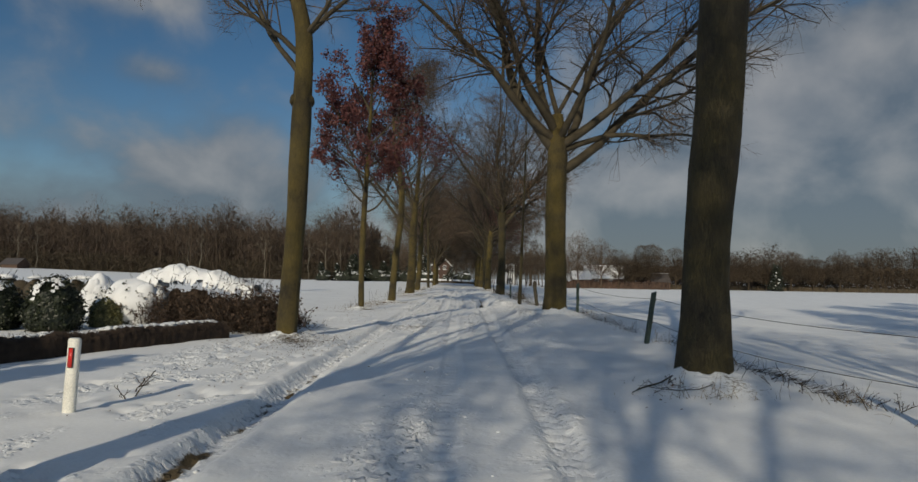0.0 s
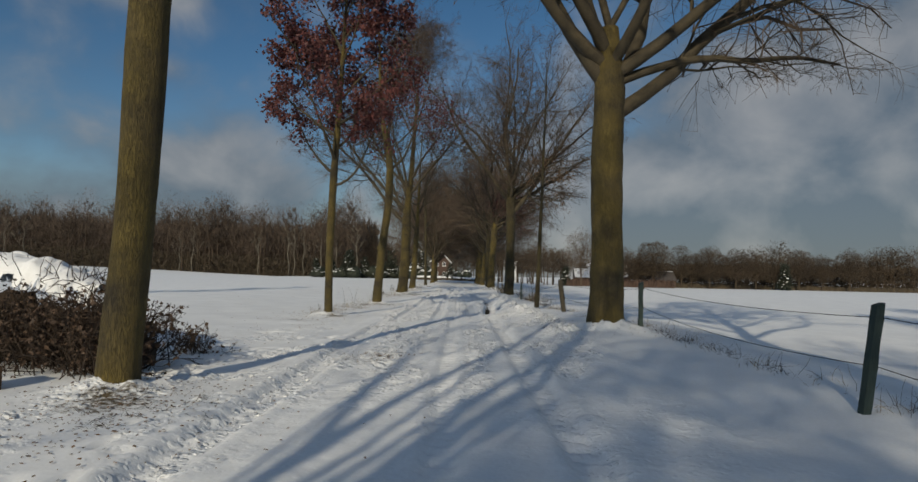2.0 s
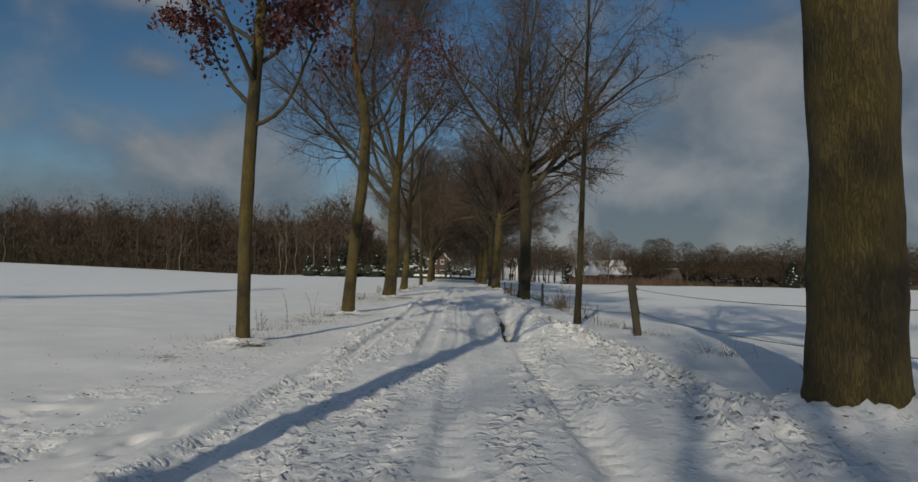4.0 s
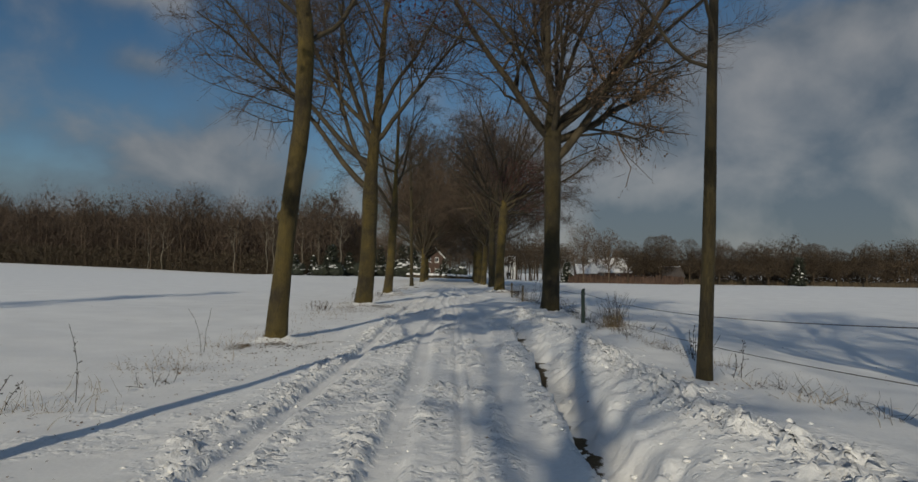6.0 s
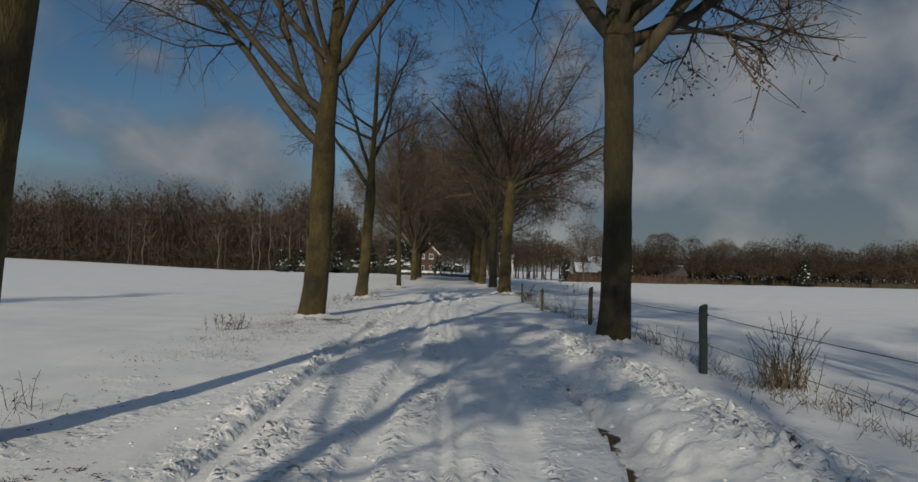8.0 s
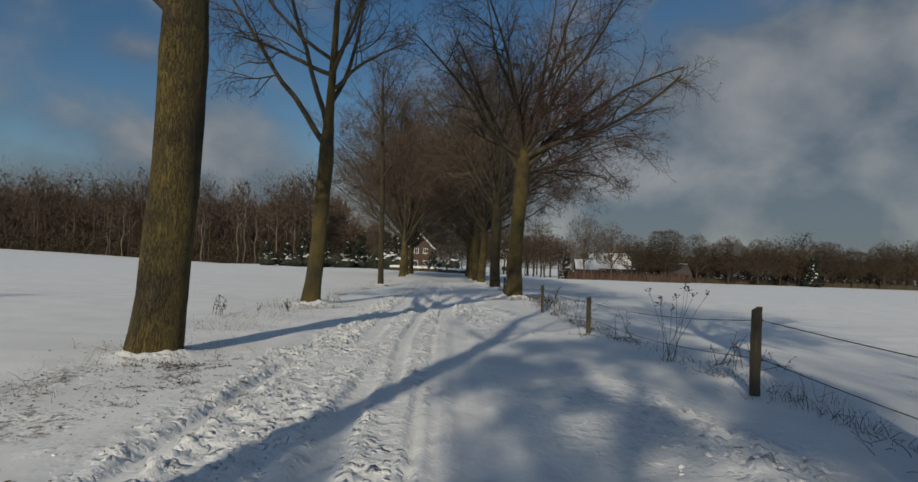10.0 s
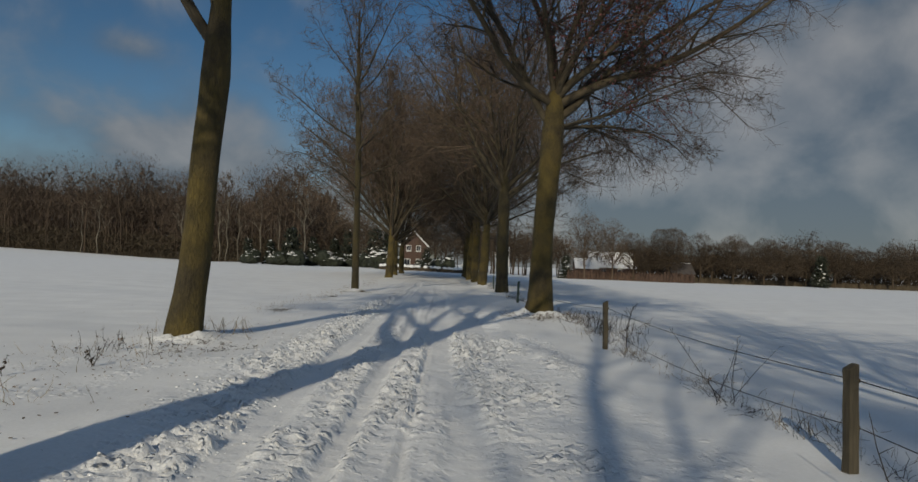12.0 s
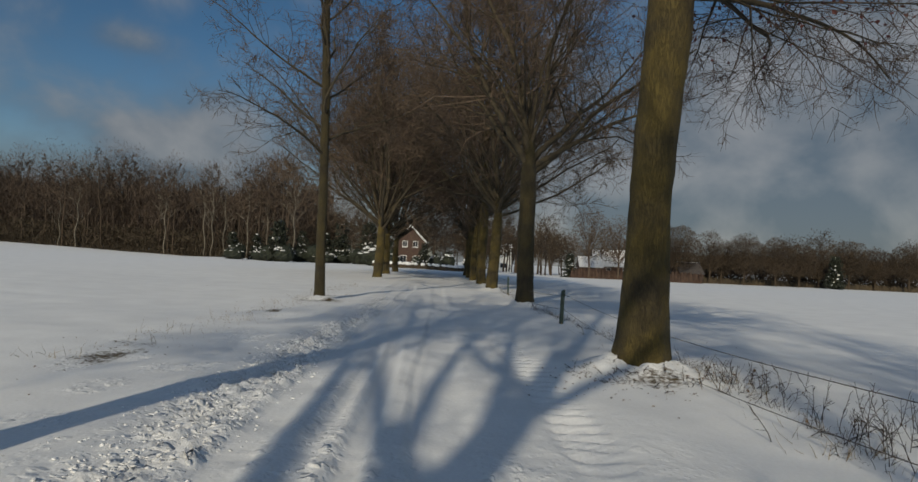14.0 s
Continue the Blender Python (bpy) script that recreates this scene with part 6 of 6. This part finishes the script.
# ---- dry plants ----
def rooted(P):
    P = np.array(P, float)
    P[:, 2] += terrain(P[:, 0], P[:, 1])[0] - 0.03
    return P


def around(rng, x, y, n, s):
    P = rng.normal(0, s, (n, 3))
    P[:, :2] += (x, y)
    P[:, 2] = 0
    return rooted(P)


def plant(name, xy, label, seed, n, h, w, mat, r=0.004, s=0.12, n2=3, n3=2, leaves=0, leaf_mat=None, leaf=0.05, up=0.02, group="roadside plants", side=0.5):
    rng = np.random.default_rng(seed)
    root = thing(name, pose(xy[0], xy[1], ground_z(*xy)), label, "plant", group)
    P = around(rng, xy[0], xy[1], n, s) - np.array([xy[0], xy[1], ground_z(*xy)])
    (V, F), tips = twig_bush(rng, P, h, w, r, n2, n3, up, side)
    ob = link_mesh("stalk_tuft", V, F, mat, root)
    ob["kind"] = "stuff"
    if leaves:
        link_mesh("foliage", *leaf_quads(rng, tips[rng.integers(0, len(tips), leaves)], leaf), leaf_mat or BROWN_LEAF, ob, "shrivelled leaves", smooth=False)["kind"] = "stuff"
    return root


def umbel(xy, seed):
    rng = np.random.default_rng(seed)
    root = thing("dry_umbel", pose(xy[0], xy[1], ground_z(*xy)), "tall dead umbel stalks with dark seed heads by the wire", "plant", "roadside plants")
    n = 9
    D = np.stack([rng.normal(0.15, 0.34, n), rng.normal(0, 0.2, n), np.ones(n)], 1)
    L = 0.85 + 0.5 * rng.random(n)
    a, ar = grow(rng, rng.normal(0, 0.06, (n, 3)) * np.array([1, 1, 0]) - np.array([0, 0, 0.05]), D, L, np.full(n, 0.0038), 7, 0.045, 0.0, 0.6)
    for i in range(n):
        stem = link_mesh("stalk", *tubes(a[i:i + 1], ar[i:i + 1], 5), DEAD, root)
        P = np.repeat(a[i:i + 1, -1], 8, 0)
        d = rng.normal(0, 0.75, (8, 3)) + np.array([0, 0, 0.8])
        b, br = grow(rng, P, d, 0.035 + 0.05 * rng.random(8), np.full(8, 0.002), 2, 0.1, 0, 0.8)
        blobs = [lump(rng, q, (0.013 * k, 0.011 * k, 0.009 * k), 0, 6, 4, 0.35, -1) for q in b[:, -1] for k in (0.6 + 0.7 * rng.random(),)]
        link_mesh("seed_head", *join(tubes(b, br, 3), *blobs), DEAD, stem, "dark dried seed head")


umbel((3.52, 52.35), 501)
plant("reed_tuft", (4.2, 41.5), "tuft of straw-brown stalks in the snow", 502, 90, 0.5, 0.24, STRAW, 0.003, 0.17, 1, 0, up=0.0, side=0.2)
plant("weed", (4.3, 41.45), "tall dark stems leaning out of the straw", 530, 34, 0.9, 0.26, DEAD, 0.0035, 0.14, 7, 0, 60, DEAD, 0.022, up=-0.01, side=0.12)
plant("sapling", (3.85, 64.8), "small bare thorn sapling at the fence", 503, 1, 0.95, 0.06, DEAD, 0.006, 0.02, 10, 3, side=0.32)
plant("bramble", (3.61, 59.8), "long bare bramble shoots hanging over the snow", 504, 5, 1.35, 0.5, DEAD, 0.0032, 0.1, 7, 0, 6, leaf=0.03, up=-0.03, side=0.13)
plant("bramble", (3.4, 56.0), "arching bramble on the fence wire", 505, 8, 0.8, 0.8, DEAD, 0.0035, 0.3, 4, 0, 26, leaf=0.04, up=-0.1, side=0.2)
plant("bramble", (4.55, 51.9), "tangle of dead stems under the wire", 506, 16, 0.55, 0.6, DEAD, 0.0032, 0.35, 4, 0, 26, leaf=0.035, up=-0.05, side=0.25)
plant("bramble", (4.3, 67.8), "bare reddish bramble thicket along the fence", 507, 46, 0.5, 0.5, DEAD, 0.003, 0.42, 6, 0, 40, leaf=0.03, side=0.3)
plant("bramble", (4.05, 70.2), "low brown bramble beside the oak", 508, 60, 0.34, 0.5, DEAD, 0.003, 0.45, 4, 0, 60, leaf=0.04, side=0.35)
plant("bramble", (4.0, 66.2), "thin dry stems along the wire", 509, 30, 0.42, 0.5, DEAD, 0.003, 0.5, 3, 0, 14, leaf=0.03, side=0.25)
plant("bush", (-4.66, 17.9), "low brown leafy bush on the snowy verge", 510, 34, 0.5, 0.6, DEAD, 0.004, 0.2, 4, 3, 380, BROWN_LEAF, 0.06)
plant("dry_dock", (4.0, 35.0), "dark seed stalks of dock in the snow", 511, 5, 0.62, 0.1, DEAD, 0.0038, 0.08, 8, 0, 90, DEAD, 0.025, side=0.12)
plant("dry_dock", (3.88, 33.5), "dead dock stalk leaning by the thin tree", 512, 2, 0.6, 0.25, DEAD, 0.0038, 0.06, 8, 0, 40, DEAD, 0.025, side=0.12)
plant("weed", (-5.25, 36.7), "single tall dry weed standing in the snow", 513, 2, 0.95, 0.05, DEAD, 0.0035, 0.08, 4, 0, side=0.1)
plant("weed", (-4.7, 31.9), "tall bare stalk with small pods on the snowy verge", 514, 1, 0.95, 0.08, DEAD, 0.0035, 0.03, 7, 0, 14, DEAD, 0.03, side=0.1)
plant("weed", (-5.12, 31.3), "dry weeds with dark pods", 515, 4, 0.6, 0.16, DEAD, 0.0035, 0.1, 8, 0, 40, DEAD, 0.032, side=0.12)
plant("weed", (-5.6, 30.6), "short dry stalks with dark seed pods", 531, 4, 0.35, 0.25, DEAD, 0.0032, 0.12, 5, 0, 18, DEAD, 0.035, side=0.15)
plant("weed", (-4.42, 33.1), "small withered weed lying in the snow", 516, 7, 0.36, 0.6, DEAD, 0.0032, 0.12, 3, 0, 8, leaf=0.03, side=0.25)
plant("weed", (-5.78, 48.4), "reddish dry shrublet beside the tree", 517, 10, 0.45, 0.3, TWIG_RED, 0.004, 0.2, 5, 2, 30, leaf=0.04, side=0.35)
plant("weed", (-5.4, 48.6), "low brown shrublet in the snow", 518, 8, 0.38, 0.3, TWIG_RED, 0.004, 0.15, 4, 2, 20, leaf=0.04, side=0.35)
plant("weed", (-4.89, 40.3), "thin dry stalks standing in snow", 519, 5, 0.45, 0.2, DEAD, 0.003, 0.15, 3, 0, 12, DEAD, 0.03, side=0.2)
plant("weed", (-6.02, 58.7), "dead weed with shrivelled leaves in the field", 520, 5, 0.55, 0.22, DEAD, 0.0038, 0.12, 8, 0, 90, DEAD, 0.045, side=0.14)
plant("weed", (-4.77, 60.5), "dead weed with few brown leaves", 521, 3, 0.42, 0.18, DEAD, 0.0038, 0.06, 6, 0, 36, DEAD, 0.04, side=0.15)
plant("weed", (-5.35, 59.6), "thin stalk with a dark clump of leaves", 532, 2, 0.4, 0.15, DEAD, 0.003, 0.05, 4, 0, 10, DEAD, 0.05, side=0.15)
plant("weed", (-5.1, 61.9), "clump of dry brown stalks by the trunk", 522, 22, 0.34, 0.3, DEAD, 0.003, 0.35, 3, 0, 40, BROWN_LEAF, 0.035, side=0.25)
plant("weed", (-4.3, 64.2), "thin straw stalks behind the trunk", 523, 18, 0.36, 0.3, STRAW, 0.003, 0.25, 3, 0, side=0.25)
plant("fallen_twig", (-3.8, 7.36), "broken dark twig stuck in the snow", 524, 3, 0.36, 0.8, DEAD, 0.006, 0.1, 4, 1)
plant("weed", (3.95, 45.1), "dry stalks by the fence foot", 525, 22, 0.42, 0.35, DEAD, 0.003, 0.4, 3, 0, 24, leaf=0.035, side=0.25)
plant("dead_stalk", (3.2, 8.35), "dark dead twigs trampled into snow by the trunk", 533, 16, 0.2, 1.4, DEAD, 0.0035, 0.28, 4, 0, 14, leaf=0.03, up=-0.15, side=0.4)
plant("dead_stalk", (4.75, 8.6), "dark brittle stems along the fence foot", 534, 26, 0.26, 0.9, DEAD, 0.003, 0.35, 4, 0, 20, leaf=0.03, up=-0.1, side=0.4)
plant("dead_stalk", (5.2, 7.2), "thorny dead twigs lying in the snow", 535, 14, 0.28, 1.0, DEAD, 0.0035, 0.2, 4, 1, 10, leaf=0.03, up=-0.1, side=0.4)
plant("dead_stalk", (2.5, 70.2), "brittle dead twigs strewn on snow at the oak", 536, 40, 0.2, 1.6, DEAD, 0.0032, 0.38, 4, 0, 20, leaf=0.03, up=-0.2, side=0.4)
plant("weed", (4.37, 40.3), "low brown grass and stems in snow", 526, 46, 0.25, 0.5, DEAD, 0.0026, 0.5, 3, 0, 40, leaf=0.03, side=0.3)


def scatter_stuff():
    rng = np.random.default_rng(601)
    # dry grass along the fence foot and the verges
    P = []
    for y0, y1, u0, n, s in ((6, 13, 5.1, 160, 0.15), (13, 24, 4.9, 260, 0.16), (24, 40, 4.3, 300, 0.25), (39, 58, 4.3, 500, 0.25), (58, 72, 4.5, 500, 0.25), (72, 100, 4.35, 300, 0.25), (27, 40, -4.7, 600, 0.5), (44, 66, -4.5, 800, 0.6), (70, 100, -4.7, 420, 0.4), (7, 9, 3.5, 90, 0.45)):
        y = y0 + (y1 - y0) * rng.random(n)
        y = y + 0.6 * np.sin(y * 2.1)
        P.append(np.stack([axis(y) + u0 + rng.normal(0, s, n), y, 0 * y], 1))
    P = rooted(np.concatenate(P))
    N = len(P)
    foot_y, foot_x = (5, 12, 17, 22, 28, 42, 50, 55, 60, 65, 70, 80, 100), (5.25, 5.1, 4.8, 4.45, 4.1, 3.85, 3.8, 3.75, 3.65, 3.7, 3.95, 3.55, 3.5)
    n = 9000
    y = 5 + 95 * rng.random(n) ** 1.15
    y = y[step(-0.5, 0.35, vnoise(y / 0.7, y * 0, 19) + 0.5 * vnoise(y / 3.1, y * 0, 20)) > 0.75 * rng.random(n)]
    B = rooted(np.stack([np.interp(y, foot_y, foot_x) + 0.07 * vnoise(y / 1.3, y * 0, 21) + rng.normal(0, 0.09, len(y)), y, 0 * y], 1))
    way = rng.normal(0, 0.6, (len(B), 3)) + np.array([0, 0, 0.75])
    a, ar = grow(rng, B, way, 0.08 + 0.3 * rng.random(len(B)) ** 2.2, np.full(len(B), 0.0036), 4, 0.3, -0.12, 0.4)
    tagged(link_mesh("dead_stems", *ribbons(rng, a, ar), DEAD), "dark tangle of dead stems under the fence wire", "grass", kind="stuff")
    a, ar = grow(rng, P, rng.normal(0, 0.45, (N, 3)) + np.array([0, 0, 1.0]), 0.1 + 0.28 * rng.random(N) ** 2, np.full(N, 0.0028), 3, 0.2, -0.12, 0.4)
    tagged(link_mesh("dry_grass", *ribbons(rng, a, ar * 1.3), STRAW), "sparse dry grass poking through snow", "grass", kind="stuff")
    # leaf litter and bits of bark on the snow
    Q = []
    for x, y, sx, sy, n in ((-3.7, 12.9, 0.9, 1.2, 320), (-3.7, 36.7, 0.8, 2.4, 200), (-3.9, 48.9, 0.8, 2.4, 320), (-4.0, 61.0, 0.8, 1.8, 200), (2.3, 70.0, 0.7, 0.6, 120), (2.6, 7.4, 0.4, 0.5, 14), (-1.2, 17.3, 0.35, 0.4, 150), (-3.3, 13.7, 0.6, 0.7, 260), (-2.9, 12.2, 0.6, 1.2, 160), (-5.2, 26.8, 0.9, 0.7, 120), (-3.4, 8.2, 0.6, 1.6, 60), (0.3, 20, 1.2, 12, 60), (-5.2, 78, 0.6, 4.0, 160), (7.5, 50, 2.0, 14, 50), (-4.3, 24, 0.7, 5, 260), (-4.5, 36.5, 0.7, 2.0, 260), (-4.6, 42, 0.7, 8, 420), (-4.8, 58, 0.7, 7, 420), (-5.2, 86, 0.6, 8, 160), (-11.0, 42, 4.0, 22, 260), (8.5, 45, 2.5, 22, 160)):
        Q.append(np.stack([rng.normal(x, sx, n), rng.normal(y, sy, n), np.full(n, 0.0)], 1))
    for k, (x, y) in list(LEFT_ROW.items())[:6] + list(RIGHT_ROW.items())[1:5]:
        Q.append(np.stack([rng.normal(x + 0.1, 0.55, 70), rng.normal(y - 0.5, 0.4, 70), np.zeros(70)], 1))
    Q = np.concatenate(Q)
    Q[:, 2] = terrain(Q[:, 0], Q[:, 1])[0] + 0.006
    V, F = leaf_quads(rng, Q, 0.043, 0.0)
    V = V.reshape(-1, 4, 3)
    V[:, :, 2] = Q[:, None, 2] + (V[:, :, 2] - Q[:, None, 2]) * 0.35 + 0.01
    tagged(link_mesh("leaf_litter", V.reshape(-1, 3), F, BROWN_LEAF, smooth=False), "fallen brown leaves scattered on snow", "leaves", kind="stuff")
    # low dark tufts of grass showing through the snow at the trees' feet
    T = [np.stack([rng.normal(x, sx, n), rng.normal(y, sy, n), np.zeros(n)], 1) for x, y, sx, sy, n in ((-3.2, 50.5, 0.65, 0.75, 55), (-3.9, 51.25, 0.45, 0.15, 40), (-3.7, 37.7, 0.5, 0.5, 24), (-4.0, 62.4, 0.5, 0.5, 30), (-3.4, 13.4, 0.5, 0.5, 26), (2.6, 70.3, 0.4, 0.3, 22))]
    T = np.repeat(np.concatenate(T), 16, 0)
    T = rooted(T + rng.normal(0, 1, T.shape) * np.array([0.06, 0.03, 0])) + np.array([0, 0, 0.03])
    a, ar = grow(rng, T, rng.normal(0, 1.0, T.shape) * np.array([1.2, 0.7, 0.3]) + np.array([0, 0, 0.4]), 0.03 + 0.055 * rng.random(len(T)), np.full(len(T), 0.0036), 2, 0.2, -0.15, 0.4)
    tagged(link_mesh("grass_tufts", *ribbons(rng, a, ar), DEAD), "low dark grass tufts showing through thin snow", "grass", kind="stuff")
    # dead stems lying beside the thick tree, out to the fence
    n = 260
    f = rng.random(n)
    L = rooted(np.stack([np.interp(f, (0, 0.3, 1), (4.75, 5.2, 5.15)) + rng.normal(0, 0.1, n), np.interp(f, (0, 0.3, 1), (9.6, 9.4, 7.4)) + rng.normal(0, 0.08, n), 0 * f], 1))
    L[:, 2] += 0.02
    a, ar = grow(rng, L, rng.normal(0, 0.5, (n, 3)) * np.array([1, 1, 0.35]) + np.array([0.25, -0.7, 0.05]), 0.1 + 0.28 * rng.random(n), np.full(n, 0.004), 4, 0.2, -0.02, 0.4)
    tagged(link_mesh("fallen_twigs", *tubes(a, ar, 4), DEAD), "tangle of dead twigs lying on the snow", "twigs", kind="stuff")
    for way, r in ((((2.5, 7.58), (2.66, 7.86), (2.9, 8.2), (3.16, 8.5), (3.42, 8.78)), 0.02), (((2.74, 8.16), (3.0, 8.02), (3.2, 7.96), (3.5, 8.0), (3.78, 8.22)), 0.011)):
        line = np.array([(x, y, float(ground_z(x, y)) + 0.02) for x, y in way])[None]
        rad = np.array([[r * 0.25, r * 0.4, r * 0.45, r * 0.5, r * 0.5]])
        p, d, l, rr = sprout(rng, line, rad, np.array([1.4]), 9, 0.05, 0.9, 25, 60, 0.16, 0.5)
        d[:, 2] = np.abs(d[:, 2]) * 0.2
        b, br = grow(rng, p, d, l, rr, 3, 0.2, 0.0, 0.4)
        tagged(link_mesh("fallen_branch", *join(tubes(line, rad, 7), tubes(b, br, 4)), BARK_DARK), "dark fallen branch lying on snow round a trunk's foot", "branch")
    # clods of broken snow along the lane
    C = []
    for y0, y1, u0, su, n, s in ((27, 46, -2.1, 0.24, 400, 0.018), (65, 76, -1.8, 0.28, 1700, 0.016), (50, 64, -1.75, 0.3, 800, 0.012), (46, 76, -1.75, 0.32, 500, 0.015), (28, 48, 2.45, 0.45, 500, 0.026), (26, 56, -0.62, 0.2, 300, 0.014), (3, 22, -1.95, 0.16, 130, 0.018), (3, 10, -0.1, 0.35, 110, 0.016), (28, 42, 1.15, 0.08, 160, 0.022)):
        y = y0 + (y1 - y0) * rng.random(n)
        C.append(np.stack([axis(y) + rng.normal(u0, su, n), y, s * (0.45 + 1.3 * rng.random(n) ** 2)], 1))
    C = np.concatenate(C)
    zz = terrain(C[:, 0], C[:, 1])[0]
    clods = []
    for (x, y, s), z in zip(C, zz):
        k = rng.random(3) * 0.8 + 0.6
        clods.append(lump(rng, (x, y, z + s * 0.15), (s * k[0], s * k[1], s * 0.38 * k[2]), 0, 5, 3, 0.35, -0.6))
    tagged(link_mesh("snow_clods", *join(*clods), SNOW), "broken clods of snow pushed up by wheels", "snow", kind="stuff")


scatter_stuff()
